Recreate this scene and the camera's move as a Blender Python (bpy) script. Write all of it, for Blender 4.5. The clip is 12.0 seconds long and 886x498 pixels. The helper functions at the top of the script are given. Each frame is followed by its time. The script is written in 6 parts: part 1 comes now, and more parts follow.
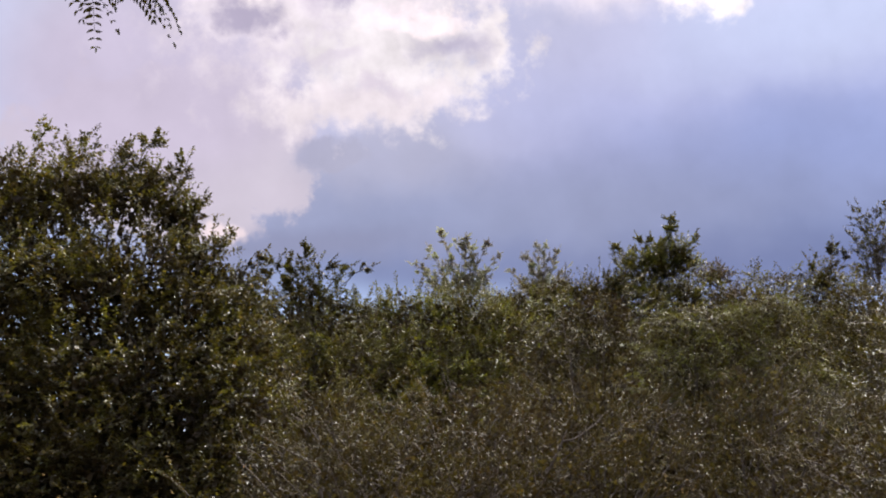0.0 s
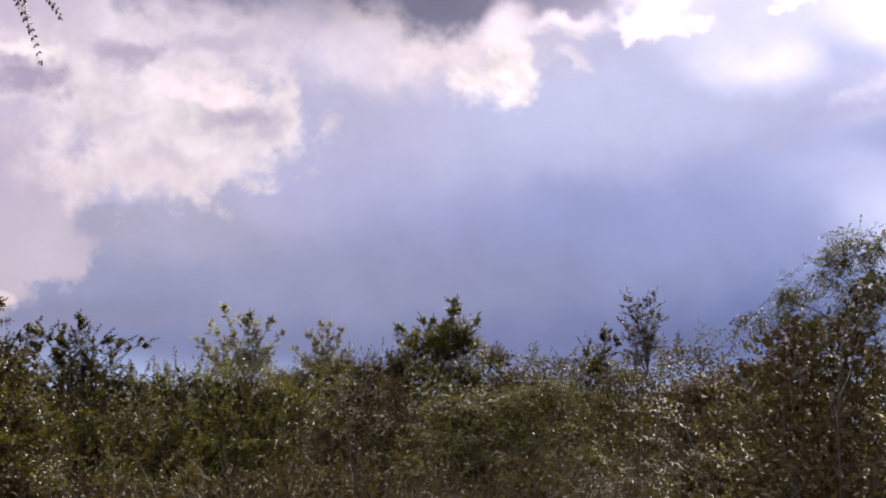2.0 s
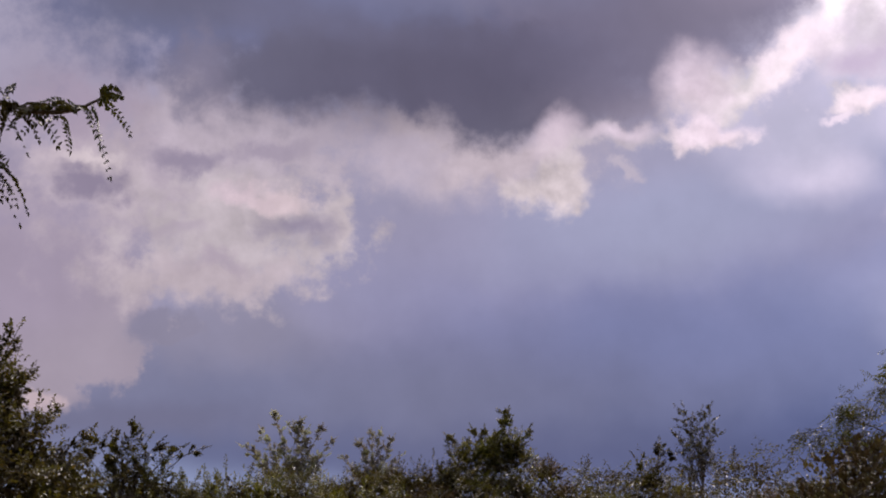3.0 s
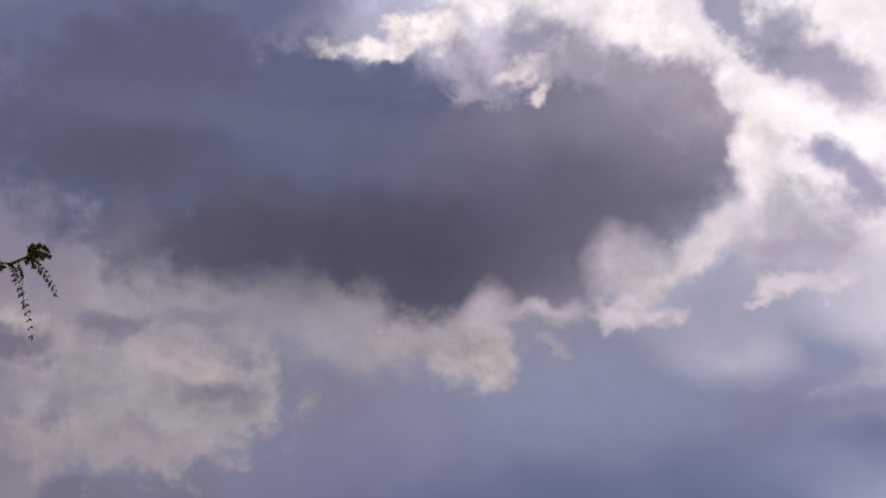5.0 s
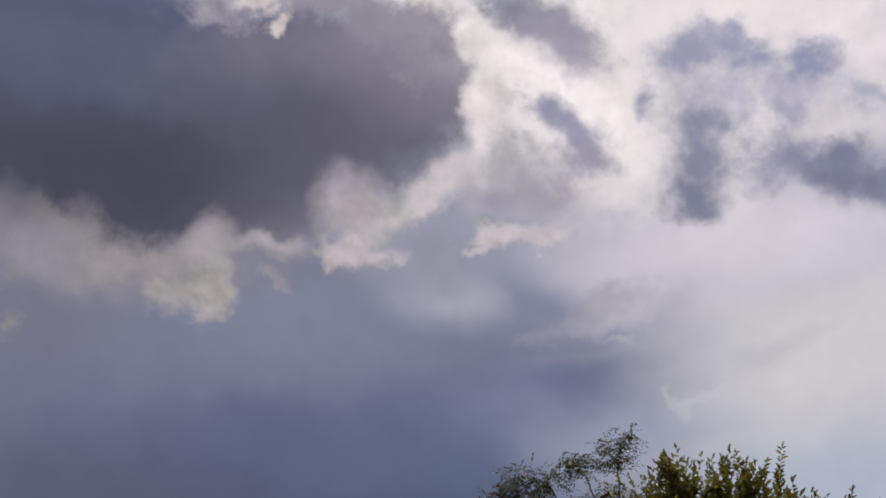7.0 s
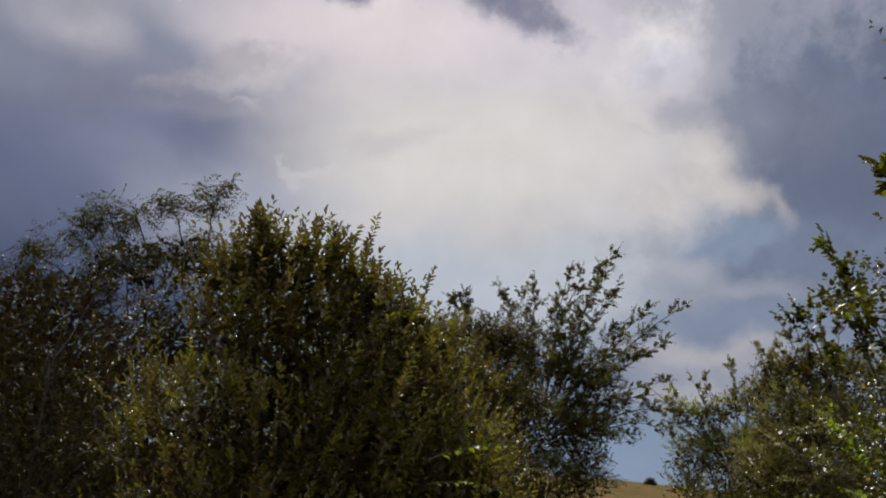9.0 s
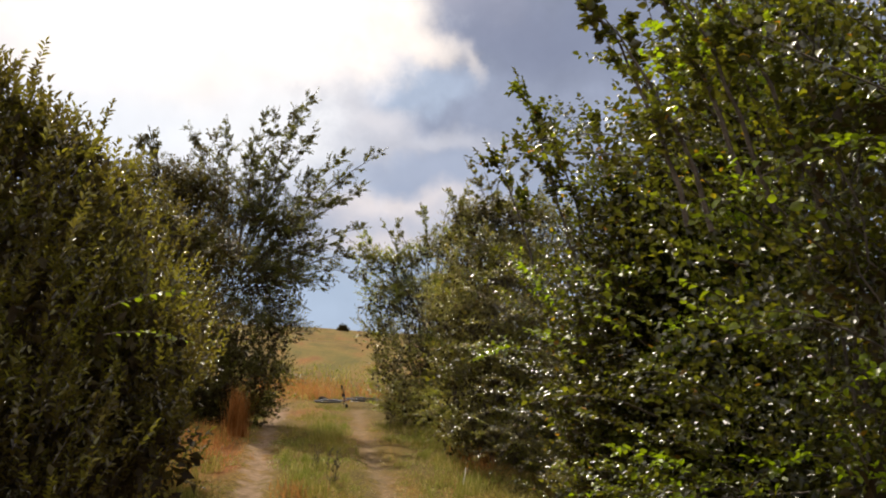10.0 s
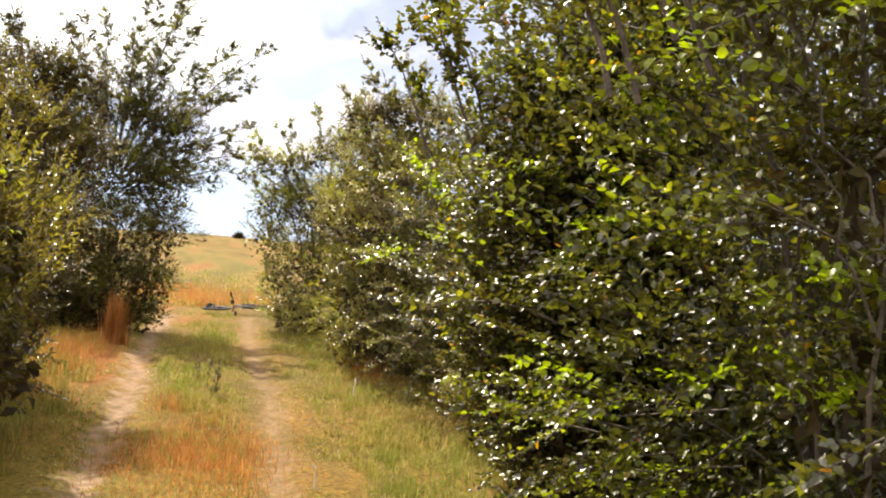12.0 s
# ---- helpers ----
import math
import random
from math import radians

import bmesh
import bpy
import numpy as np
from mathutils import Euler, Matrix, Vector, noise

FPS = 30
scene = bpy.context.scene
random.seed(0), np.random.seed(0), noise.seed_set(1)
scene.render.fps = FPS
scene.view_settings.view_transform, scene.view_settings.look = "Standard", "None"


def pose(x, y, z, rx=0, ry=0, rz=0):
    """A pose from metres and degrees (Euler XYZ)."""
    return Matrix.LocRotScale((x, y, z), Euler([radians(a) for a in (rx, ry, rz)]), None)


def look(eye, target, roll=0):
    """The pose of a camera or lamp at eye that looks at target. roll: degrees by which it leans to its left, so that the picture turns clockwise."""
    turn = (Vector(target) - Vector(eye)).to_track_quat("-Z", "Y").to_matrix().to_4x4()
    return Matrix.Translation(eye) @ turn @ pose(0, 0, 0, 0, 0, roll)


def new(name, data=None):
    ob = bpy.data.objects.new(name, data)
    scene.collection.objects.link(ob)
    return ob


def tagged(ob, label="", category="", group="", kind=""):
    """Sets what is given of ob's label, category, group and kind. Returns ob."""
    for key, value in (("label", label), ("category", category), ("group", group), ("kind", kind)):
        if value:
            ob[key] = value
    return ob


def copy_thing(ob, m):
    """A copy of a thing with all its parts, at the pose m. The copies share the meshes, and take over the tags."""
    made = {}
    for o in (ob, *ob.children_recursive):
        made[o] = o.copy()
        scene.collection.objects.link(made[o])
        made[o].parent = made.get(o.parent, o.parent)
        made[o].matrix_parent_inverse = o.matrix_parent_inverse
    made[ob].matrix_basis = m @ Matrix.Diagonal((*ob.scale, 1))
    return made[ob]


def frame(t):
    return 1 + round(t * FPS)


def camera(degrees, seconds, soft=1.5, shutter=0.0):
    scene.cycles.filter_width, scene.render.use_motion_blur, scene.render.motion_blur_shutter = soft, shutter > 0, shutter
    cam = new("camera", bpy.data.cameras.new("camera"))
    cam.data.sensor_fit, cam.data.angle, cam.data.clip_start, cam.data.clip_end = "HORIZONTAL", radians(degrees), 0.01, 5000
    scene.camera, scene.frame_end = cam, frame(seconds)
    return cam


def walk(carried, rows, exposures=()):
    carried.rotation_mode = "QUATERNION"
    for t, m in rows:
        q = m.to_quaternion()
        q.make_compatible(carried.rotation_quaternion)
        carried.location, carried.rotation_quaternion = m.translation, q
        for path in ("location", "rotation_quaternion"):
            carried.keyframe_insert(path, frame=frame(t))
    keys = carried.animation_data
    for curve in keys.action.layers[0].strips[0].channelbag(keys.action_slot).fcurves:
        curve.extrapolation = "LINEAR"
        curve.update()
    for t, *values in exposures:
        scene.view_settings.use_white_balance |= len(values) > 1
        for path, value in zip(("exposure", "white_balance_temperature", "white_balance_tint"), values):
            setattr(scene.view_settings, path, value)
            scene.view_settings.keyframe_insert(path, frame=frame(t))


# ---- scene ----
cam = camera(41.24, 12.0, soft=2.0)
walk(cam, [
    (0, pose(0.000, 0.000, 1.600, 100.00, 0.00, 0.00)),
    (0.5, pose(0.018, 0.012, 1.614, 99.32, 0.88, -2.17)),
    (1, pose(0.041, 0.035, 1.618, 100.00, 0.88, -4.91)),
    (1.5, pose(0.035, 0.023, 1.631, 101.27, 0.41, -8.44)),
    (2, pose(0.004, -0.022, 1.632, 103.72, 0.15, -10.57)),
    (2.5, pose(-0.010, -0.040, 1.645, 106.28, -0.34, -9.94)),
    (3, pose(-0.026, -0.046, 1.653, 108.96, -1.11, -8.37)),
    (3.2, pose(-0.028, -0.029, 1.665, 110.02, -2.36, -7.86)),
    (4.8, pose(-0.021, -0.063, 1.639, 116.12, -0.95, -10.92)),
    (5, pose(-0.020, -0.067, 1.636, 117.41, -1.35, -12.21)),
    (5.5, pose(-0.018, -0.078, 1.628, 118.12, -0.58, -15.88)),
    (6, pose(-0.015, -0.089, 1.619, 118.37, -1.24, -19.00)),
    (6.5, pose(-0.012, -0.099, 1.610, 116.77, -1.45, -22.66)),
    (7, pose(-0.010, -0.110, 1.602, 114.38, 0.49, -26.07)),
    (7.5, pose(0.038, -0.039, 1.616, 111.04, -0.62, -32.77)),
    (7.7, pose(0.041, -0.003, 1.615, 108.71, -0.74, -35.03)),
    (9.3, pose(0.347, 0.232, 1.607, 101.29, -4.56, -50.84)),
    (9.5, pose(0.397, 0.261, 1.602, 99.10, -4.14, -53.95)),
    (10, pose(0.569, 0.396, 1.621, 97.29, -2.41, -61.65)),
    (10.5, pose(0.692, 0.476, 1.618, 94.20, -2.07, -63.66)),
    (11, pose(0.882, 0.565, 1.620, 95.19, -1.22, -65.03)),
    (11.5, pose(1.015, 0.593, 1.608, 94.05, -2.63, -64.26)),
    (12, pose(1.285, 0.682, 1.602, 93.18, -3.00, -66.63)),
], exposures=[(0, 1.52, 6420, 14), (1.5, 1.5, 6420, 16), (2, 1.36, 6480, 20), (3.2, 0.5, 6450, 25), (4.8, 0.12, 6350, 19), (5.5, 0.03, 6350, 18), (6, -0.08, 6350, 17), (6.5, -0.05, 6350, 15), (7.5, -0.2, 6500, 10),
              (9.5, 0.3, 7000, 9), (10, 0.93, 7400, 10), (10.5, 1.55, 7650, 11), (11.2, 1.93, 7800, 11), (12, 2.03, 7800, 11)])

# ---- world: a broken, storm-dark sky with the sun behind the clouds ----
SUN_AZ, SUN_EL = 38.0, 51.0
world = bpy.data.worlds.new("sky")
scene.world = world
world.use_nodes = True
wt = world.node_tree
wt.nodes.clear()
wl = wt.links.new


def wnode(kind):
    return wt.nodes.new(kind)


def wmix():
    n = wnode("ShaderNodeMix")
    n.data_type = "RGBA"
    return n


def wmath(op, a, b=None):
    n = wnode("ShaderNodeMath")
    n.operation = op
    for i, v in enumerate((a, b)):
        if isinstance(v, (int, float)):
            n.inputs[i].default_value = v
        elif v is not None:
            wl(v, n.inputs[i])
    return n.outputs[0]


def wvec(op, a, b=None, scale=None):
    n = wnode("ShaderNodeVectorMath")
    n.operation = op
    for i, v in enumerate((a, b)):
        if isinstance(v, tuple):
            n.inputs[i].default_value = v
        elif v is not None:
            wl(v, n.inputs[i])
    if scale is not None:
        n.inputs["Scale"].default_value = scale
    return n.outputs["Value" if op == "LENGTH" else "Vector"]


way = wnode("ShaderNodeTexCoord").outputs["Generated"]
split = wnode("ShaderNodeSeparateXYZ")
wl(way, split.inputs[0])
azimuth = wmath("MULTIPLY", wmath("ARCTAN2", split.outputs[0], split.outputs[1]), 57.2958)
elevation = wmath("MULTIPLY", wmath("ARCSINE", split.outputs[2]), 57.2958)
join = wnode("ShaderNodeCombineXYZ")
wl(azimuth, join.inputs[0])
wl(elevation, join.inputs[1])
here = join.outputs[0]


def sky_noise(scale, detail, rough, seed):
    n = wnode("ShaderNodeTexNoise")
    n.inputs["Scale"].default_value, n.inputs["Detail"].default_value = scale, detail
    n.inputs["Roughness"].default_value = rough
    wl(wvec("ADD", way, (seed, seed * 0.7, -seed)), n.inputs["Vector"])
    return n


billow = wvec("SUBTRACT", sky_noise(14.0, 5.0, 0.52, 3.1).outputs["Color"], (0.5, 0.5, 0.5))
fine = wvec("SUBTRACT", sky_noise(30.0, 5.0, 0.55, 9.7).outputs["Color"], (0.5, 0.5, 0.5))
PUFFY = wvec("ADD", here, wvec("ADD", wvec("SCALE", billow, scale=2.6), wvec("SCALE", fine, scale=2.7)))
MILD = wvec("ADD", here, wvec("ADD", wvec("SCALE", billow, scale=3.0), wvec("SCALE", fine, scale=1.2)))
ragged = wmath("SUBTRACT", sky_noise(36.0, 7.0, 0.6, 14.2).outputs[0], 0.5)
swell = wvec("SUBTRACT", sky_noise(8.0, 4.0, 0.52, 5.3).outputs["Color"], (0.5, 0.5, 0.5))
SMOOTH = wvec("ADD", here, wvec("SCALE", swell, scale=4.5))

# clear air above, a hazy veil of cloud over it
sky = wnode("ShaderNodeTexSky")
sky.sky_type, sky.sun_disc = "NISHITA", False
sky.sun_elevation, sky.sun_rotation = radians(SUN_EL), radians(SUN_AZ)
air = wvec("SCALE", sky.outputs[0], scale=0.06)
ramp = wnode("ShaderNodeValToRGB")
wl(wmath("DIVIDE", elevation, 90.0), ramp.inputs[0])
stops = [(0.0, (0.24, 0.29, 0.38)), (0.11, (0.155, 0.205, 0.33)), (0.20, (0.195, 0.23, 0.33)), (0.32, (0.36, 0.36, 0.44)), (0.6, (0.5, 0.5, 0.56)), (1.0, (0.34, 0.36, 0.44))]
for k, (at, c) in enumerate(stops):
    e = ramp.color_ramp.elements[k] if k < 2 else ramp.color_ramp.elements.new(at)
    e.position, e.color = at, (*c, 1)
blend = wmix()
blend.inputs[0].default_value = 0.85
wl(air, blend.inputs[6])
wl(ramp.outputs[0], blend.inputs[7])
tone = blend.outputs[2]
puffs = 0.0


def cloud(az, el, wide, high, colour, edge=0.4, cover=1.0, turn=0.0, place=PUFFY, puff=0.0):
    """One bank of cloud, laid over those before it; angles in degrees. puff: how strongly its billows show."""
    global tone, puffs
    p = wvec("SUBTRACT", place, (az, el, 0))
    if turn:
        r = wnode("ShaderNodeVectorRotate")
        r.rotation_type = "Z_AXIS"
        r.inputs["Angle"].default_value = radians(-turn)
        wl(p, r.inputs["Vector"])
        p = r.outputs[0]
    d = wvec("LENGTH", wvec("MULTIPLY", p, (1 / wide, 1 / high, 0)))
    if place is not SMOOTH:
        d = wmath("ADD", d, wmath("MULTIPLY", ragged, 2.2 if place is PUFFY else 1.0))
    m = wnode("ShaderNodeMapRange")
    m.interpolation_type = "SMOOTHSTEP"
    for i, v in enumerate((1 + edge, 1 - edge, 0, cover)):
        m.inputs[i + 1].default_value = v
    wl(d, m.inputs[0])
    x = wmix()
    wl(m.outputs[0], x.inputs[0])
    wl(tone, x.inputs[6])
    x.inputs[7].default_value = (*colour, 1)
    tone = x.outputs[2]
    y = wnode("ShaderNodeMix")
    wl(m.outputs[0], y.inputs[0])
    if not isinstance(puffs, float):
        wl(puffs, y.inputs[2])
    y.inputs[3].default_value = puff
    puffs = y.outputs[0]


# glow of the hidden sun through thin cloud
cloud(38, 50, 24, 13, (1.3, 1.24, 1.2), 0.8, 0.9, place=SMOOTH)
# bright bank added out of view behind the walk, to lighten the bushes' near sides
cloud(-112, 34, 30, 22, (0.82, 0.80, 0.78), 0.7, 0.9, place=SMOOTH)
# hazy lower sky, paler toward the bright cumulus
cloud(-12.5, 19.8, 10.93, 10.31, (0.217, 0.207, 0.256), 0.6, turn=8, place=SMOOTH)
cloud(5.6, 17.8, 16.15, 7.14, (0.189, 0.193, 0.261), 0.7, place=SMOOTH)
cloud(22.5, 15.5, 13.96, 5.18, (0.118, 0.138, 0.224), 0.7, place=SMOOTH)
cloud(12.8, 22.0, 12.36, 4.09, (0.200, 0.201, 0.261), 0.7, 0.8, place=SMOOTH)
cloud(27.5, 18.9, 4.18, 3.22, (0.122, 0.149, 0.241), 0.7, 0.7, turn=-5, place=SMOOTH)
cloud(23.4, 9.9, 14.41, 2.28, (0.050, 0.071, 0.151), 0.7, place=SMOOTH)
cloud(5.9, 9.1, 19.18, 2.16, (0.069, 0.082, 0.145), 0.7, 0.9, place=SMOOTH)
cloud(4.1, 13.4, 9.24, 1.04, (0.123, 0.133, 0.199), 0.9, 0.5, place=SMOOTH)
cloud(16.3, 12.2, 7.12, 1.07, (0.072, 0.091, 0.165), 0.8, 0.6, place=SMOOTH)
cloud(31.6, 17.9, 10.85, 2.32, (0.177, 0.193, 0.278), 0.7, place=SMOOTH)
cloud(22.2, 15.7, 11.24, 2.98, (0.167, 0.182, 0.293), 0.9, 0.45, place=SMOOTH)
cloud(9.8, 18.3, 8.02, 3.05, (0.187, 0.196, 0.302), 0.8, 0.25, turn=5, place=SMOOTH)
cloud(22.3, 20.0, 9.59, 2.46, (0.246, 0.265, 0.359), 0.8, 0.8, place=SMOOTH)
cloud(24.7, 13.7, 11.59, 2.41, (0.117, 0.147, 0.256), 0.9, 0.55, place=SMOOTH)
cloud(14.8, 13.6, 6.66, 1.99, (0.097, 0.114, 0.196), 0.9, 0.45, turn=5, place=SMOOTH)
cloud(7.2, 13.8, 5.02, 1.71, (0.111, 0.118, 0.187), 0.9, 0.35, turn=4, place=SMOOTH)
cloud(19.5, 19.6, 7.24, 1.84, (0.204, 0.230, 0.311), 0.8, 0.6, turn=5, place=SMOOTH)
cloud(1.9, 11.7, 17.63, 1.89, (0.110, 0.122, 0.181), 0.8, 0.85, place=SMOOTH)
# pale haze beyond a blue bank at the horizon
cloud(-13.2, 14.3, 7.57, 4.33, (0.226, 0.207, 0.238), 0.1, turn=7, place=MILD)
cloud(-15.1, 16.9, 7.40, 4.26, (0.218, 0.195, 0.243), 0.5, 0.8, turn=8, place=SMOOTH)
cloud(-5.7, 14.7, 1.61, 0.68, (0.149, 0.149, 0.197), 0.3, turn=5, place=MILD)
cloud(-2.1, 14.2, 4.12, 1.60, (0.163, 0.164, 0.209), 0.6, 0.7, turn=4, place=SMOOTH)
cloud(-6.3, 10.0, 5.19, 0.87, (0.103, 0.110, 0.162), 0.7, 0.8, turn=4, place=SMOOTH)
cloud(-11.2, 10.5, 1.24, 0.39, (0.353, 0.296, 0.297), 0.5, 0.8, turn=5)
# the bright cumulus
cloud(-5.3, 22.0, 7.34, 4.20, (0.280, 0.253, 0.282), 0.5, turn=6, puff=0.4)
cloud(-2.3, 19.6, 5.25, 3.07, (0.314, 0.294, 0.300), 0.4, turn=5, puff=0.7)
cloud(-4.3, 16.7, 5.23, 1.05, (0.315, 0.286, 0.297), 0.6, turn=5, puff=0.6)
cloud(-9.7, 21.5, 2.98, 1.47, (0.322, 0.293, 0.310), 0.5, turn=8, puff=0.7)
cloud(2.6, 20.2, 0.81, 1.50, (0.344, 0.319, 0.321), 0.6, turn=3, puff=0.6)
cloud(-6.0, 25.4, 1.21, 2.08, (0.300, 0.276, 0.303), 0.8, 0.9, turn=7, puff=0.5)
cloud(-1.5, 23.7, 4.39, 1.61, (0.315, 0.290, 0.317), 0.5, turn=5, puff=0.6)
cloud(-9.9, 20.8, 1.67, 0.66, (0.154, 0.139, 0.187), 0.6, 0.9, turn=8)
cloud(-9.9, 21.9, 1.63, 0.25, (0.416, 0.382, 0.378), 0.7, 0.8, turn=8)
cloud(-5.5, 22.4, 1.75, 0.68, (0.179, 0.163, 0.209), 0.7, 0.9, turn=6)
cloud(0.6, 20.0, 1.73, 0.70, (0.179, 0.166, 0.214), 0.7, 0.85, turn=4)
cloud(-2.7, 21.0, 1.43, 0.43, (0.201, 0.184, 0.229), 0.7, 0.8, turn=5)
cloud(-1.4, 23.2, 2.04, 0.43, (0.212, 0.192, 0.237), 0.7, 0.7, turn=5)
cloud(-3.2, 17.6, 1.67, 0.42, (0.248, 0.221, 0.256), 0.7, 0.7, turn=5)
cloud(-5.8, 18.7, 1.38, 0.37, (0.260, 0.233, 0.269), 0.7, 0.6, turn=6)
cloud(-11.2, 24.2, 2.72, 1.50, (0.224, 0.195, 0.243), 0.7, 0.7, turn=9)
cloud(-1.5, 21.1, 2.52, 0.58, (0.479, 0.409, 0.410), 0.6, 0.7, turn=6, puff=0.6)
# bright broken cloud toward the sun
cloud(35.9, 34.3, 11.72, 7.71, (0.820, 0.776, 0.742), 0.6, 0.95, turn=-9, place=MILD, puff=0.3)
cloud(22.0, 41.9, 12.89, 5.07, (0.744, 0.701, 0.711), 0.5, place=MILD, puff=0.5)
cloud(41.2, 32.1, 12.81, 5.99, (0.897, 0.822, 0.822), 0.6, 0.9, turn=-9, place=MILD, puff=0.3)
cloud(41.2, 23.3, 9.32, 2.34, (0.531, 0.495, 0.562), 0.6, 0.9, turn=-7, place=SMOOTH)
cloud(45.6, 23.1, 10.85, 3.15, (0.730, 0.669, 0.714), 0.6, 0.9, turn=-5, place=SMOOTH)
cloud(46.1, 18.5, 7.16, 2.87, (0.559, 0.514, 0.598), 0.8, 0.9, turn=-4, place=SMOOTH)
cloud(52.3, 20.7, 5.81, 5.94, (0.627, 0.593, 0.682), 0.7, 0.8, turn=-7, place=SMOOTH)
cloud(51.4, 12.9, 6.55, 2.21, (0.294, 0.325, 0.431), 0.8, 0.7, turn=-4, place=SMOOTH)
cloud(41.7, 20.1, 4.86, 0.97, (0.670, 0.599, 0.642), 0.8, 0.7, place=SMOOTH)
cloud(44.1, 16.5, 3.86, 1.48, (0.599, 0.539, 0.593), 0.8, 0.8, place=SMOOTH)
cloud(34.2, 15.6, 6.25, 1.91, (0.163, 0.193, 0.300), 0.8, 0.8, place=SMOOTH)
cloud(32.9, 16.6, 4.49, 1.62, (0.167, 0.189, 0.302), 0.8, 0.8, place=SMOOTH)
cloud(34.0, 19.8, 4.30, 1.62, (0.315, 0.321, 0.425), 0.8, 0.7, turn=-3, place=SMOOTH)
cloud(45.0, 14.0, 4.03, 1.47, (0.238, 0.240, 0.321), 0.8, 0.7, turn=-5, place=SMOOTH)
cloud(39.0, 16.5, 1.55, 0.35, (0.599, 0.560, 0.582), 0.7, 0.8)
cloud(35.1, 20.8, 2.19, 0.72, (0.546, 0.522, 0.567), 0.7, 0.8, turn=18, puff=0.4)
cloud(35.6, 19.6, 1.16, 0.22, (0.559, 0.528, 0.574), 0.7, 0.7)
cloud(26.7, 21.9, 2.07, 1.54, (0.518, 0.495, 0.574), 0.8, 0.8, place=SMOOTH)
cloud(25.3, 24.7, 3.03, 2.47, (0.482, 0.472, 0.561), 0.8, 0.7, place=SMOOTH)
cloud(39.6, 19.4, 6.64, 0.58, (0.569, 0.506, 0.533), 0.8, 0.6, turn=7, place=SMOOTH)
cloud(41.6, 17.6, 4.57, 0.51, (0.530, 0.477, 0.509), 0.8, 0.6, place=SMOOTH)
cloud(35.1, 18.0, 6.86, 2.26, (0.159, 0.166, 0.247), 0.9, 0.8, turn=-4, place=SMOOTH)
cloud(34.4, 21.1, 2.99, 0.57, (0.383, 0.367, 0.428), 0.8, 0.7, turn=17)
cloud(31.3, 30.8, 6.10, 1.71, (0.949, 0.879, 0.871), 0.8, 0.9, turn=-31, place=MILD, puff=0.3)
cloud(35.4, 37.8, 3.86, 1.54, (0.901, 0.864, 0.816), 0.8, 0.9, turn=-9, place=MILD, puff=0.3)
cloud(37.6, 34.1, 2.54, 3.17, (0.897, 0.830, 0.837), 0.8, 0.8, turn=-7, place=MILD, puff=0.3)
cloud(42.5, 28.5, 1.17, 2.84, (0.799, 0.736, 0.759), 0.8, 0.7, turn=-8, place=MILD, puff=0.3)
cloud(35.3, 30.6, 1.77, 3.39, (0.884, 0.831, 0.786), 0.8, 0.8, turn=18, place=MILD, puff=0.3)
# the lit rim under the dark cloud
cloud(8.4, 23.8, 6.89, 2.06, (0.322, 0.297, 0.327), 0.6, place=MILD, puff=0.4)
cloud(6.4, 25.1, 2.56, 0.93, (0.360, 0.326, 0.335), 0.7, puff=0.6)
cloud(11.3, 23.3, 2.83, 1.09, (0.360, 0.326, 0.339), 0.5, 0.9, puff=0.8)
cloud(13.6, 22.0, 1.94, 1.31, (0.391, 0.362, 0.355), 0.5, puff=1.3)
cloud(13.9, 24.2, 1.49, 0.87, (0.391, 0.366, 0.369), 0.5, 0.9, puff=0.8)
cloud(17.0, 24.4, 2.35, 0.64, (0.351, 0.330, 0.353), 0.5, 0.9, puff=0.8)
cloud(17.5, 22.8, 0.70, 0.24, (0.322, 0.304, 0.338), 0.7, 0.8)
cloud(25.1, 24.5, 3.62, 2.41, (0.234, 0.247, 0.315), 0.9, 0.5, turn=-6, place=MILD)
cloud(26.9, 23.1, 2.44, 1.50, (0.252, 0.270, 0.329), 0.9, 0.4, turn=-6, place=MILD)
cloud(21.8, 26.1, 2.31, 1.20, (0.424, 0.408, 0.402), 0.5, turn=-5, puff=0.8)
cloud(21.6, 23.9, 1.88, 0.63, (0.391, 0.374, 0.377), 0.45, turn=-4, puff=1)
cloud(25.3, 27.1, 4.19, 0.77, (0.432, 0.421, 0.410), 0.5, 0.95, turn=21, puff=0.7)
cloud(29.5, 24.8, 1.47, 0.78, (0.382, 0.374, 0.377), 0.4, 0.9, turn=-8, puff=0.8)
cloud(29.3, 28.0, 2.46, 1.46, (0.415, 0.408, 0.409), 0.6, 0.9, turn=-9, puff=0.6)
# the great dark cloud
cloud(-10.2, 33.7, 4.41, 4.25, (0.169, 0.170, 0.253), 0.5, 0.9, turn=14, place=SMOOTH)
cloud(-6.5, 36.7, 12.74, 2.75, (0.126, 0.140, 0.225), 0.4, turn=14, place=SMOOTH)
cloud(0.1, 32.0, 15.88, 4.83, (0.104, 0.117, 0.186), 0.3, turn=9, place=MILD)
cloud(-5.5, 33.2, 7.94, 3.88, (0.106, 0.112, 0.175), 0.25, turn=11, place=MILD)
cloud(10.3, 31.0, 12.73, 4.64, (0.104, 0.117, 0.183), 0.25, turn=3, place=MILD)
cloud(19.3, 31.7, 9.33, 4.51, (0.156, 0.154, 0.212), 0.32, place=MILD)
cloud(23.8, 33.2, 4.51, 2.43, (0.277, 0.255, 0.319), 0.6, 0.9, turn=-4, place=MILD)
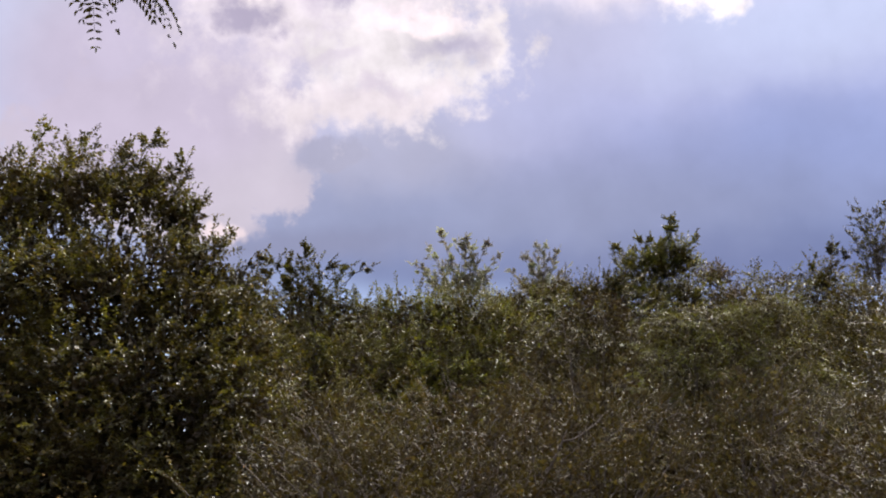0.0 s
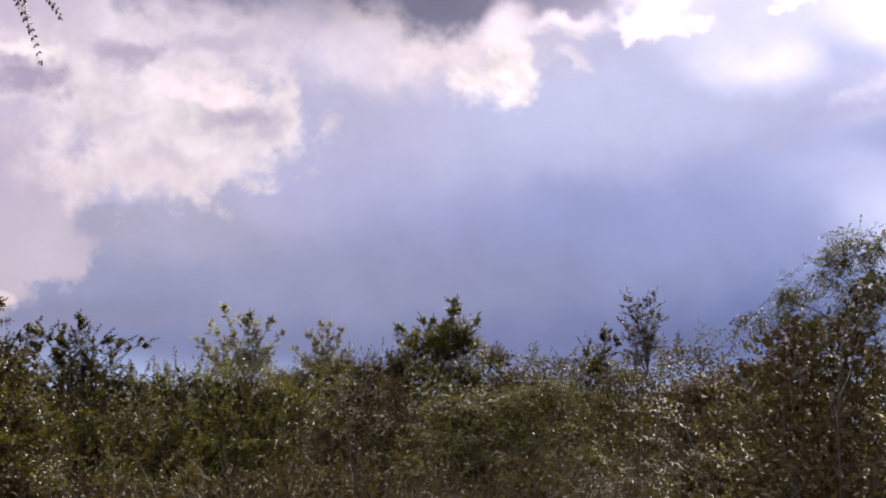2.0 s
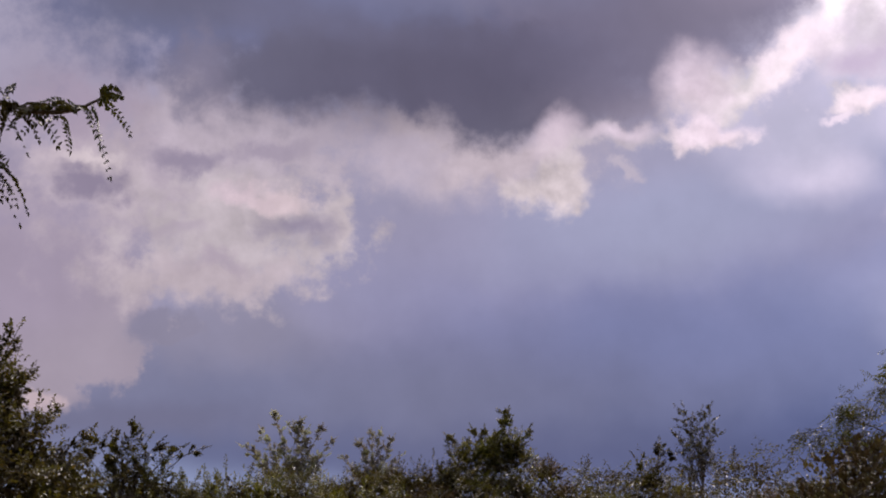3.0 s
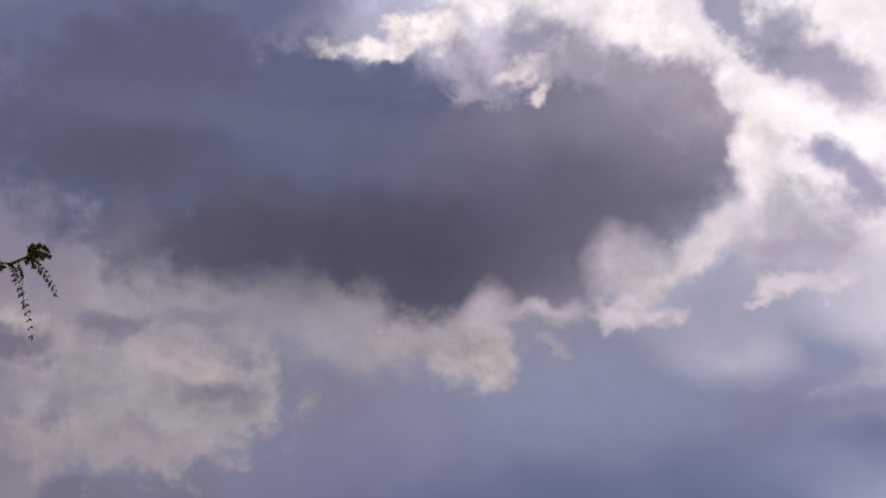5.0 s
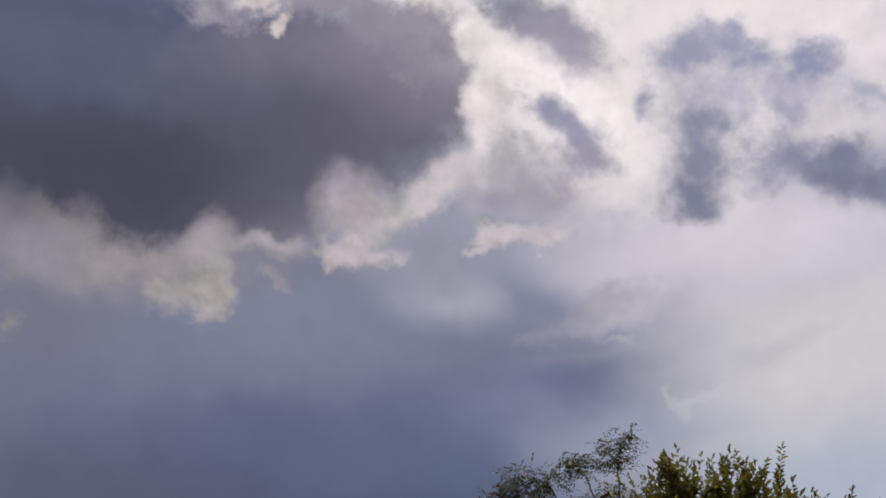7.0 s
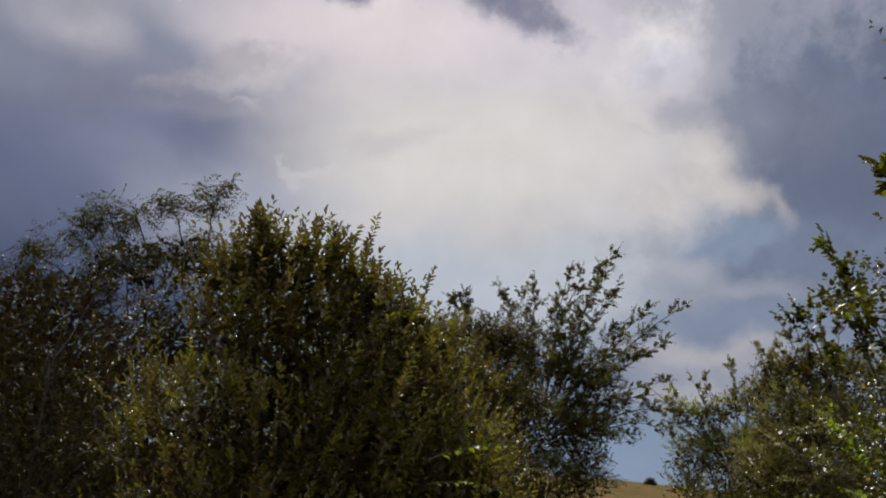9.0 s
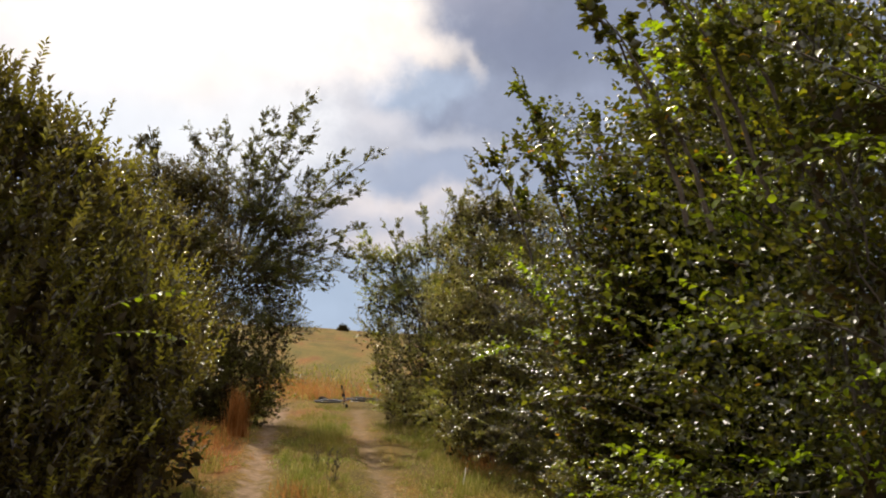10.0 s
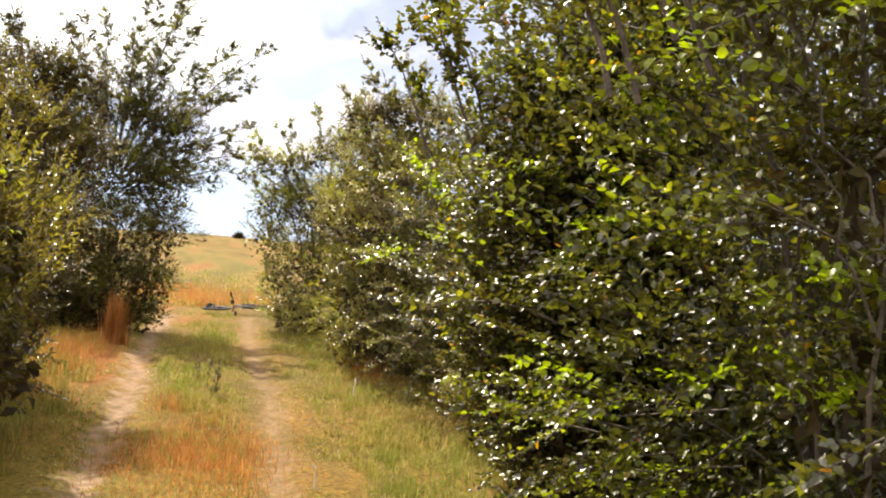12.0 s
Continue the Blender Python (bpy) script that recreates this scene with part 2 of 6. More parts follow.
cloud(2.3, 27.4, 8.59, 2.17, (0.091, 0.094, 0.133), 0.4, turn=7, place=MILD)
cloud(11.5, 26.9, 5.83, 2.52, (0.086, 0.087, 0.119), 0.3, place=MILD)
cloud(17.0, 26.2, 3.98, 1.43, (0.161, 0.151, 0.190), 0.7, 0.9, place=MILD)
cloud(17.9, 28.7, 5.95, 1.65, (0.131, 0.129, 0.178), 0.7, 0.8, place=SMOOTH)
cloud(4.4, 27.3, 6.30, 1.50, (0.066, 0.066, 0.090), 0.95, 0.5, turn=6, place=SMOOTH)
cloud(11.2, 26.2, 3.66, 1.59, (0.073, 0.073, 0.100), 0.95, 0.5, place=SMOOTH)
cloud(-6.7, 29.8, 4.77, 1.73, (0.076, 0.083, 0.114), 0.95, 0.7, turn=12, place=SMOOTH)
cloud(0.5, 29.1, 8.95, 0.89, (0.095, 0.098, 0.141), 0.8, 0.6, place=SMOOTH)
cloud(1.8, 32.9, 9.39, 1.00, (0.128, 0.140, 0.205), 0.8, 0.7, place=SMOOTH)
cloud(8.0, 35.4, 7.27, 0.81, (0.116, 0.130, 0.205), 0.8, 0.7, place=SMOOTH)
cloud(10.9, 31.3, 6.39, 0.82, (0.133, 0.143, 0.205), 0.8, 0.6, place=SMOOTH)
cloud(21.7, 30.0, 4.09, 1.64, (0.150, 0.143, 0.184), 0.8, 0.8, place=SMOOTH)
cloud(24.1, 31.8, 2.54, 1.62, (0.220, 0.201, 0.252), 0.8, 0.7, turn=-4, place=SMOOTH)
cloud(17.7, 33.2, 3.93, 1.37, (0.209, 0.197, 0.251), 0.8, 0.7, place=SMOOTH)
cloud(-4.9, 26.7, 1.52, 1.50, (0.150, 0.145, 0.190), 0.7, 0.6, turn=10)
cloud(10.8, 28.1, 9.05, 2.93, (0.067, 0.065, 0.099), 0.95, 0.6, turn=11, place=SMOOTH)
# its bright fringe above
cloud(9.7, 39.5, 3.81, 1.61, (0.393, 0.409, 0.520), 0.5, 0.9, turn=4, puff=0.8)
cloud(14.6, 38.5, 4.15, 2.43, (0.501, 0.472, 0.523), 0.5, 0.95, puff=1.6)
cloud(7.1, 37.3, 3.02, 0.54, (0.820, 0.754, 0.714), 0.6, turn=6, puff=1.6)
cloud(10.5, 37.7, 2.05, 0.49, (0.820, 0.754, 0.714), 0.7, turn=4, puff=1.6)
cloud(13.6, 36.3, 2.70, 1.25, (0.394, 0.358, 0.426), 0.5, 0.9, puff=1.6)
cloud(15.3, 39.5, 5.24, 1.08, (0.835, 0.800, 0.770), 0.6, 0.9, puff=1.6)
cloud(16.0, 36.0, 1.28, 0.35, (0.690, 0.616, 0.609), 0.6, 0.9, puff=1.3)
cloud(17.1, 35.2, 0.85, 0.45, (0.761, 0.669, 0.635), 0.5, 0.9, turn=20)
cloud(16.7, 37.4, 1.43, 0.98, (0.261, 0.251, 0.331), 0.6, 0.85)
cloud(19.7, 36.6, 2.70, 1.19, (0.337, 0.308, 0.368), 0.6, 0.9, puff=1)
cloud(21.8, 38.8, 2.41, 1.18, (0.850, 0.815, 0.770), 0.6, 0.9, turn=-3, puff=1.3)
cloud(24.6, 37.0, 1.88, 0.76, (0.850, 0.816, 0.757), 0.5, 0.9, turn=-35, puff=1.3)
cloud(25.6, 36.0, 0.66, 0.59, (0.819, 0.770, 0.715), 0.6, 0.9, turn=-5)
cloud(22.3, 35.5, 3.29, 0.82, (0.310, 0.279, 0.332), 0.7, 0.8, turn=-13)
cloud(26.0, 34.1, 2.25, 1.47, (0.319, 0.287, 0.341), 0.6, 0.85, turn=-5, puff=0.8)
cloud(27.8, 38.4, 3.70, 1.00, (0.277, 0.284, 0.376), 0.6, 0.9, turn=-39, puff=0.6)
cloud(32.1, 35.6, 3.26, 1.46, (0.261, 0.259, 0.331), 0.6, 0.9, turn=-37, puff=0.8)
cloud(30.0, 37.3, 1.63, 0.78, (0.346, 0.340, 0.415), 0.7, 0.8, turn=-8)
cloud(30.7, 33.0, 3.22, 0.95, (0.850, 0.800, 0.756), 0.6, 0.9, turn=-38, puff=1)
cloud(28.8, 32.0, 1.06, 1.59, (0.835, 0.785, 0.742), 0.6, 0.85, turn=-6, puff=1)
cloud(35.8, 36.6, 1.24, 1.51, (0.774, 0.733, 0.714), 0.7, 0.8, turn=-12, puff=0.8)
# lit scraps along the lower edge of the dark cloud
cloud(30.1, 24.7, 1.81, 0.66, (0.693, 0.622, 0.644), 0.6, 0.9, puff=0.8)
cloud(31.8, 24.9, 0.96, 0.55, (0.664, 0.595, 0.630), 0.6, 0.8, puff=0.8)
cloud(28.6, 23.9, 0.84, 0.22, (0.608, 0.549, 0.589), 0.6, 0.8)
cloud(22.0, 24.1, 1.86, 0.71, (0.622, 0.549, 0.583), 0.6, 0.9, puff=1)
cloud(21.3, 26.3, 1.40, 1.37, (0.569, 0.500, 0.539), 0.95, 0.75, place=MILD, puff=1)
cloud(16.9, 24.5, 1.77, 0.32, (0.531, 0.471, 0.514), 0.9, 0.7, turn=3, place=MILD, puff=0.8)
cloud(13.4, 24.5, 1.12, 0.71, (0.506, 0.442, 0.479), 0.95, 0.7, turn=40, place=MILD)
cloud(26.2, 27.4, 2.43, 0.95, (0.737, 0.663, 0.686), 0.7, 0.8, turn=25, puff=0.6)
cloud(28.5, 30.5, 0.95, 1.91, (0.949, 0.862, 0.854), 0.7, 0.85, puff=0.6)
cloud(32.7, 32.1, 4.00, 0.90, (1.002, 0.930, 0.920), 0.7, 0.95, turn=-29, puff=0.5)
# loose dark clumps, thin at their edges
cloud(30.8, 27.2, 2.92, 1.50, (0.459, 0.421, 0.483), 0.92, 0.9, puff=0.6)
cloud(29.7, 26.8, 1.23, 0.66, (0.362, 0.320, 0.400), 0.92, 0.85)
cloud(31.7, 26.9, 1.04, 0.60, (0.393, 0.353, 0.432), 0.92, 0.8, turn=-3)
cloud(33.9, 29.3, 2.15, 0.96, (0.306, 0.289, 0.388), 0.92, 0.95, turn=-32, puff=0.4)
cloud(32.4, 30.5, 1.07, 0.71, (0.306, 0.303, 0.409), 0.92, 0.9, turn=-4)
cloud(35.1, 28.4, 1.10, 0.54, (0.343, 0.316, 0.400), 0.92, 0.85, turn=-5)
cloud(33.4, 33.7, 2.17, 1.02, (0.393, 0.358, 0.448), 0.92, 0.8, turn=-30)
cloud(41.4, 30.8, 2.71, 2.34, (0.459, 0.443, 0.548), 0.92, 0.75, turn=-8, puff=0.8)
cloud(40.0, 27.5, 1.65, 1.73, (0.223, 0.233, 0.321), 0.92, 0.95, turn=-7, puff=0.3)
cloud(39.5, 26.0, 1.17, 0.79, (0.208, 0.218, 0.303), 0.92, 0.95, turn=-6)
cloud(40.8, 29.1, 1.19, 0.78, (0.262, 0.273, 0.368), 0.92, 0.9, turn=-8)
cloud(40.2, 33.2, 1.86, 0.73, (0.324, 0.330, 0.452), 0.92, 0.9, turn=-8)
cloud(41.7, 33.7, 1.23, 0.62, (0.363, 0.364, 0.475), 0.92, 0.8, turn=-9)
cloud(37.7, 31.1, 0.49, 0.75, (0.324, 0.331, 0.431), 0.92, 0.9, turn=14)
cloud(45.4, 31.0, 2.85, 1.43, (0.436, 0.421, 0.535), 0.92, 0.85, turn=-26, puff=0.8)
cloud(46.8, 31.5, 1.16, 0.55, (0.271, 0.290, 0.429), 0.92, 0.9, turn=-12)
cloud(43.7, 32.7, 1.28, 0.48, (0.306, 0.321, 0.451), 0.92, 0.9, turn=-30)
cloud(45.2, 29.4, 1.44, 0.66, (0.373, 0.364, 0.475), 0.92, 0.8, turn=-10)
cloud(44.8, 26.8, 1.77, 0.74, (0.382, 0.373, 0.483), 0.92, 0.8, turn=-5)
cloud(47.6, 26.3, 3.42, 1.36, (0.331, 0.333, 0.437), 0.92, 0.9, turn=-20, puff=0.5)
cloud(47.9, 25.7, 2.72, 0.73, (0.212, 0.218, 0.310), 0.92, 0.95, turn=-20, puff=0.3)
cloud(47.9, 27.2, 0.87, 0.77, (0.212, 0.225, 0.319), 0.92, 0.95, turn=-6)
cloud(50.3, 25.0, 1.10, 0.51, (0.227, 0.237, 0.329), 0.92, 0.9, turn=-22)
cloud(51.0, 24.2, 0.55, 0.23, (0.382, 0.379, 0.466), 0.92, 0.8, turn=-7)
cloud(49.2, 29.5, 0.76, 0.56, (0.382, 0.395, 0.501), 0.92, 0.8, turn=-8)
cloud(56.6, 23.7, 1.58, 1.45, (0.735, 0.713, 0.756), 0.92, 0.95, turn=-8, puff=0.6)
cloud(54.4, 22.7, 1.18, 0.89, (0.690, 0.669, 0.718), 0.92, 0.9, turn=-7, puff=0.6)
cloud(56.6, 22.9, 1.41, 0.83, (0.467, 0.481, 0.596), 0.95, 0.7, turn=17, puff=0.6)
cloud(55.0, 20.5, 1.57, 0.54, (0.633, 0.606, 0.641), 0.92, 0.8, turn=-7, puff=0.6)
cloud(53.6, 20.7, 0.48, 0.35, (0.411, 0.413, 0.497), 0.92, 0.85, turn=-6)
cloud(55.5, 20.2, 1.04, 0.29, (0.433, 0.435, 0.521), 0.92, 0.8, turn=-7)
# bright veil over the track
cloud(46.4, 16.4, 12.07, 5.12, (0.587, 0.580, 0.613), 0.6, 0.95, turn=6, place=SMOOTH)
cloud(34.3, 17.2, 6.18, 1.73, (0.194, 0.217, 0.325), 0.7, 0.9, turn=10, place=SMOOTH)
cloud(33.5, 17.6, 3.07, 0.83, (0.149, 0.168, 0.268), 0.8, 0.8, turn=11, place=SMOOTH)
cloud(35.4, 14.8, 4.13, 1.25, (0.305, 0.340, 0.453), 0.8, 0.7, turn=9, place=SMOOTH)
cloud(38.9, 16.7, 1.18, 0.21, (0.488, 0.492, 0.551), 0.7, 0.8, turn=8)
cloud(47.3, 18.7, 8.51, 2.15, (0.671, 0.651, 0.659), 0.8, 0.9, turn=6, place=SMOOTH)
cloud(41.7, 18.6, 3.03, 0.58, (0.520, 0.507, 0.547), 0.8, 0.6, turn=8, place=MILD)
cloud(45.6, 12.3, 7.18, 1.89, (0.446, 0.498, 0.597), 0.7, 0.9, turn=6, place=SMOOTH)
cloud(52.9, 12.1, 4.49, 2.47, (0.487, 0.525, 0.604), 0.7, 0.8, turn=4, place=SMOOTH)
# dark bank and layered cloud over the track
cloud(72.3, 18.2, 12.31, 8.04, (0.139, 0.169, 0.254), 0.25, place=MILD, puff=0.5)
cloud(65.4, 13.8, 8.10, 2.62, (0.165, 0.201, 0.296), 0.5, 0.95, place=MILD, puff=0.4)
cloud(59.2, 15.1, 3.08, 1.14, (0.225, 0.285, 0.407), 0.5, place=MILD, puff=0.4)
cloud(63.5, 19.6, 2.50, 2.10, (0.182, 0.204, 0.292), 0.8, 0.7, place=MILD)
cloud(66.8, 17.5, 4.59, 1.80, (0.120, 0.147, 0.232), 0.9, 0.8, place=MILD)
cloud(60.3, 20.3, 1.70, 1.86, (0.226, 0.247, 0.335), 0.8, 0.8, place=MILD)
cloud(58.7, 18.4, 1.29, 1.90, (0.622, 0.597, 0.603), 0.8, 0.9, turn=22, place=MILD, puff=0.4)
cloud(60.1, 17.1, 1.79, 0.65, (0.542, 0.518, 0.531), 0.95, 0.85, turn=-14, place=MILD, puff=0.4)
cloud(62.4, 16.0, 0.33, 0.80, (0.409, 0.407, 0.453), 0.95, 0.7, turn=17, place=MILD)
cloud(56.6, 16.4, 1.70, 1.63, (0.598, 0.579, 0.602), 0.8, 0.9, turn=3, place=MILD, puff=0.4)
cloud(57.4, 20.8, 1.26, 0.64, (0.322, 0.336, 0.420), 0.8, 0.7, place=MILD)
cloud(60.2, 12.5, 4.16, 0.60, (0.305, 0.332, 0.415), 0.8, 0.85, place=MILD, puff=0.3)
cloud(57.9, 13.5, 1.68, 0.60, (0.409, 0.426, 0.504), 0.8, 0.8, turn=3, place=MILD)
cloud(61.4, 11.1, 4.67, 0.65, (0.212, 0.258, 0.369), 0.8, 0.9, place=MILD)
cloud(59.3, 9.5, 4.41, 0.76, (0.419, 0.411, 0.463), 0.8, 0.9, turn=3, place=MILD, puff=0.3)
cloud(61.8, 9.3, 2.18, 0.43, (0.321, 0.340, 0.420), 0.8, 0.7, place=MILD)
cloud(58.2, 8.5, 3.31, 0.49, (0.313, 0.332, 0.415), 0.9, 0.7, turn=3, place=MILD)
cloud(58.6, 7.5, 3.30, 0.60, (0.391, 0.384, 0.437), 0.8, 0.8, turn=4, place=MILD)
cloud(56.3, 4.6, 11.53, 1.91, (0.218, 0.293, 0.426), 0.6, 0.9, turn=4, place=SMOOTH)
# fine texture through all of it; the side of each billow that faces the sun is the brighter one
TO_SUN = Vector((math.sin(radians(SUN_AZ)) * 0.62, math.cos(radians(SUN_AZ)) * 0.62, 0.78))


def relief(scale, detail, rough, seed, step):
    near, beyond = sky_noise(scale, detail, rough, seed), sky_noise(scale, detail, rough, seed)
    wl(wvec("ADD", near.inputs["Vector"].links[0].from_socket, tuple(TO_SUN * step)), beyond.inputs["Vector"])
    return wmath("SUBTRACT", near.outputs[0], beyond.outputs[0])


veil = wmath("MULTIPLY", wmath("SUBTRACT", sky_noise(18.0, 5.0, 0.5, 33.0).outputs[0], 0.5), 0.16)
broad = wmath("MULTIPLY", relief(15.0, 6.0, 0.52, 21.3, 0.015), 0.22)
curls = wmath("MULTIPLY", wmath("ADD", wmath("MULTIPLY", relief(17.0, 6.0, 0.52, 41.7, 0.016), 1.0), wmath("MULTIPLY", relief(44.0, 4.0, 0.5, 11.9, 0.006), 0.55)), puffs)
shade = wnode("ShaderNodeVectorMath")
shade.operation = "SCALE"
wl(tone, shade.inputs[0])
wl(wmath("ADD", 1.0, wmath("ADD", wmath("ADD", veil, broad), curls)), shade.inputs["Scale"])
back = wnode("ShaderNodeBackground")
wl(shade.outputs[0], back.inputs[0])
back.inputs[1].default_value = 1.0
wl(back.outputs[0], wnode("ShaderNodeOutputWorld").inputs[0])
world.cycles.sampling_method, world.cycles.sample_map_resolution = "MANUAL", 512

sun = new("sun", bpy.data.lights.new("sun", "SUN"))
sun.data.energy, sun.data.angle, sun.data.color = 2.0, radians(0.7), (1.0, 0.94, 0.85)
sa, se = radians(SUN_AZ), radians(SUN_EL)
sun.matrix_world = look((math.sin(sa) * math.cos(se) * 50, math.cos(sa) * math.cos(se) * 50, math.sin(se) * 50), (0, 0, 0))

# ---- materials ----
def material(name):
    m = bpy.data.materials.new(name)
    m.use_nodes = True
    t = m.node_tree
    t.nodes.clear()
    out = t.nodes.new("ShaderNodeOutputMaterial")
    return m, t, out


def mnoise(t, scale, detail=4.0, coord="Object"):
    c = t.nodes.new("ShaderNodeTexCoord")
    n = t.nodes.new("ShaderNodeTexNoise")
    n.inputs["Scale"].default_value, n.inputs["Detail"].default_value = scale, detail
    t.links.new(c.outputs[coord], n.inputs["Vector"])
    return n.outputs[0]


def mramp(t, value, stops):
    r = t.nodes.new("ShaderNodeValToRGB")
    for k, (at, c) in enumerate(stops):
        e = r.color_ramp.elements[k] if k < 2 else r.color_ramp.elements.new(at)
        e.position, e.color = at, (*c, 1)
    t.links.new(value, r.inputs[0])
    return r.outputs[0]


def mmix(t, f, a, b, how="MIX"):
    x = t.nodes.new("ShaderNodeMix")
    x.data_type, x.blend_type = "RGBA", how
    for i, v in ((0, f), (6, a), (7, b)):
        if isinstance(v, tuple):
            x.inputs[i].default_value = (*v, 1)
        elif isinstance(v, (int, float)):
            x.inputs[i].default_value = v
        else:
            t.links.new(v, x.inputs[i])
    return x.outputs[2]


def leaf_material(name, stops, glow, through_part=0.35, rough=0.34, gloss=0.5, vary=0.5):
    """A leaf: glossy cuticle over a green blade that lets some light through; each leaf a little different."""
    m, t, out = material(name)
    island = t.nodes.new("ShaderNodeNewGeometry").outputs["Random Per Island"]
    colour = mramp(t, island, stops)
    patch = mramp(t, mnoise(t, 1.3, 3.0), [(0.35, (0.66, 0.62, 0.64)), (0.65, (1.22, 1.2, 1.0))])
    colour = mmix(t, 1.0, colour, patch, "MULTIPLY")
    # noise puts the crown's backlit clumps and dark gaps into the leaf colour
    bough = mramp(t, mnoise(t, 3.6, 2.0), [(0.36, (0.62, 0.55, 0.58)), (0.5, (0.96, 0.95, 0.96)), (0.62, (1.34, 1.46, 1.05))])
    colour = mmix(t, 1.0, colour, bough, "MULTIPLY")
    one = t.nodes.new("ShaderNodeObjectInfo").outputs["Random"]
    colour = mmix(t, vary, colour, mramp(t, one, [(0.0, (0.66, 0.60, 0.56)), (0.35, (0.92, 0.86, 0.8)), (0.65, (1.05, 1.1, 0.9)), (1.0, (1.3, 1.5, 0.9))]), "MULTIPLY")
    b = t.nodes.new("ShaderNodeBsdfPrincipled")
    t.links.new(colour, b.inputs["Base Color"])
    b.inputs["Roughness"].default_value = rough
    b.inputs["Specular IOR Level"].default_value = gloss
    veins = t.nodes.new("ShaderNodeBump")
    veins.inputs["Strength"].default_value, veins.inputs["Distance"].default_value = 0.5, 0.004
    t.links.new(mnoise(t, 130.0, 1.0), veins.inputs["Height"])
    t.links.new(veins.outputs[0], b.inputs["Normal"])
    d = t.nodes.new("ShaderNodeBsdfTranslucent")
    t.links.new(mmix(t, 1.0, colour, glow, "MULTIPLY"), d.inputs["Color"])
    mix = t.nodes.new("ShaderNodeMixShader")
    mix.inputs[0].default_value = through_part
    t.links.new(b.outputs[0], mix.inputs[1])
    t.links.new(d.outputs[0], mix.inputs[2])
    t.links.new(mix.outputs[0], out.inputs[0])
    return m


def plain_material(name, stops, scale=8.0, rough=0.8, bump=0.0, bump_scale=40.0, metal=0.0):
    m, t, out = material(name)
    b = t.nodes.new("ShaderNodeBsdfPrincipled")
    t.links.new(mramp(t, mnoise(t, scale, 6.0), stops), b.inputs["Base Color"])
    b.inputs["Roughness"].default_value, b.inputs["Metallic"].default_value = rough, metal
    if bump:
        k = t.nodes.new("ShaderNodeBump")
        k.inputs["Strength"].default_value = bump
        k.inputs["Distance"].default_value = 0.02
        t.links.new(mnoise(t, bump_scale, 5.0), k.inputs["Height"])
        t.links.new(k.outputs[0], b.inputs["Normal"])
    t.links.new(b.outputs[0], out.inputs[0])
    return m


GLOW = (2.5, 2.45, 0.95)
BARK = plain_material("bark", [(0.3, (0.05, 0.04, 0.032)), (0.7, (0.13, 0.105, 0.085))], 14, 0.9, 0.6, 60)
DEADWOOD = plain_material("dead_wood", [(0.3, (0.16, 0.13, 0.12)), (0.7, (0.30, 0.26, 0.24))], 14, 0.9)
ELM = leaf_material("elm_leaf", [(0.0, (0.034, 0.031, 0.010)), (0.6, (0.053, 0.050, 0.013)), (0.9, (0.084, 0.076, 0.017)), (1.0, (0.125, 0.092, 0.025))], GLOW, 0.24, 0.42, 0.4, 0.6)
WIRY = leaf_material("wiry_elm_leaf", [(0.0, (0.046, 0.044, 0.015)), (0.6, (0.071, 0.067, 0.020)), (0.9, (0.108, 0.099, 0.026)), (1.0, (0.155, 0.115, 0.034))], GLOW, 0.31, 0.38, 0.6, 0.6)
FRESH = leaf_material("fresh_elm_leaf", [(0.0, (0.036, 0.039, 0.014)), (0.55, (0.056, 0.062, 0.018)), (0.85, (0.096, 0.108, 0.025)), (0.985, (0.19, 0.20, 0.034)), (1.0, (0.350, 0.163, 0.037))], GLOW, 0.34, 0.27, 1.0, 0.35)
# sky glints on the leaves are put into this paler grey-green
GLINT_PALED = leaf_material("dusty_elm_leaf", [(0.0, (0.098, 0.100, 0.042)), (0.6, (0.152, 0.155, 0.058)), (0.9, (0.220, 0.222, 0.082)), (1.0, (0.26, 0.19, 0.09))], GLOW, 0.36, 0.29, 1.0)
YOUNG = leaf_material("young_leaf", [(0.0, (0.11, 0.15, 0.018)), (1.0, (0.20, 0.26, 0.03))], (2.2, 2.3, 0.7), 0.5, 0.35, 0.5, 0.0)
YOUNGISH = leaf_material("yellow_elm_leaf", [(0.0, (0.048, 0.050, 0.011)), (0.6, (0.074, 0.075, 0.015)), (1.0, (0.125, 0.112, 0.021))], GLOW, 0.28, 0.42, 0.5, 0.0)
SCRUB = leaf_material("scrub_leaf", [(0.0, (0.034, 0.028, 0.009)), (0.5, (0.048, 0.041, 0.011)), (0.85, (0.070, 0.058, 0.015)), (1.0, (0.11, 0.068, 0.022))], GLOW, 0.18, 0.42, 0.35, 0.5)
GLOSSY = leaf_material("glossy_leaf", [(0.0, (0.080, 0.071, 0.035)), (0.6, (0.119, 0.106, 0.043)), (1.0, (0.170, 0.156, 0.053))], GLOW, 0.37, 0.27, 1.0, 0.15)
LOCUST = leaf_material("locust_leaf", [(0.0, (0.046, 0.050, 0.012)), (0.6, (0.068, 0.072, 0.015)), (1.0, (0.115, 0.108, 0.021))], GLOW, 0.26, 0.45, 0.4, 0.25)
# fresh elm leaf darkened by half, to stand as a silhouette against sky
SILHOUETTE = leaf_material("silhouette_elm_leaf", [(0.0, (0.020, 0.018, 0.006)), (1.0, (0.036, 0.034, 0.009))], GLOW, 0.2, 0.4, 0.4, 0.0)
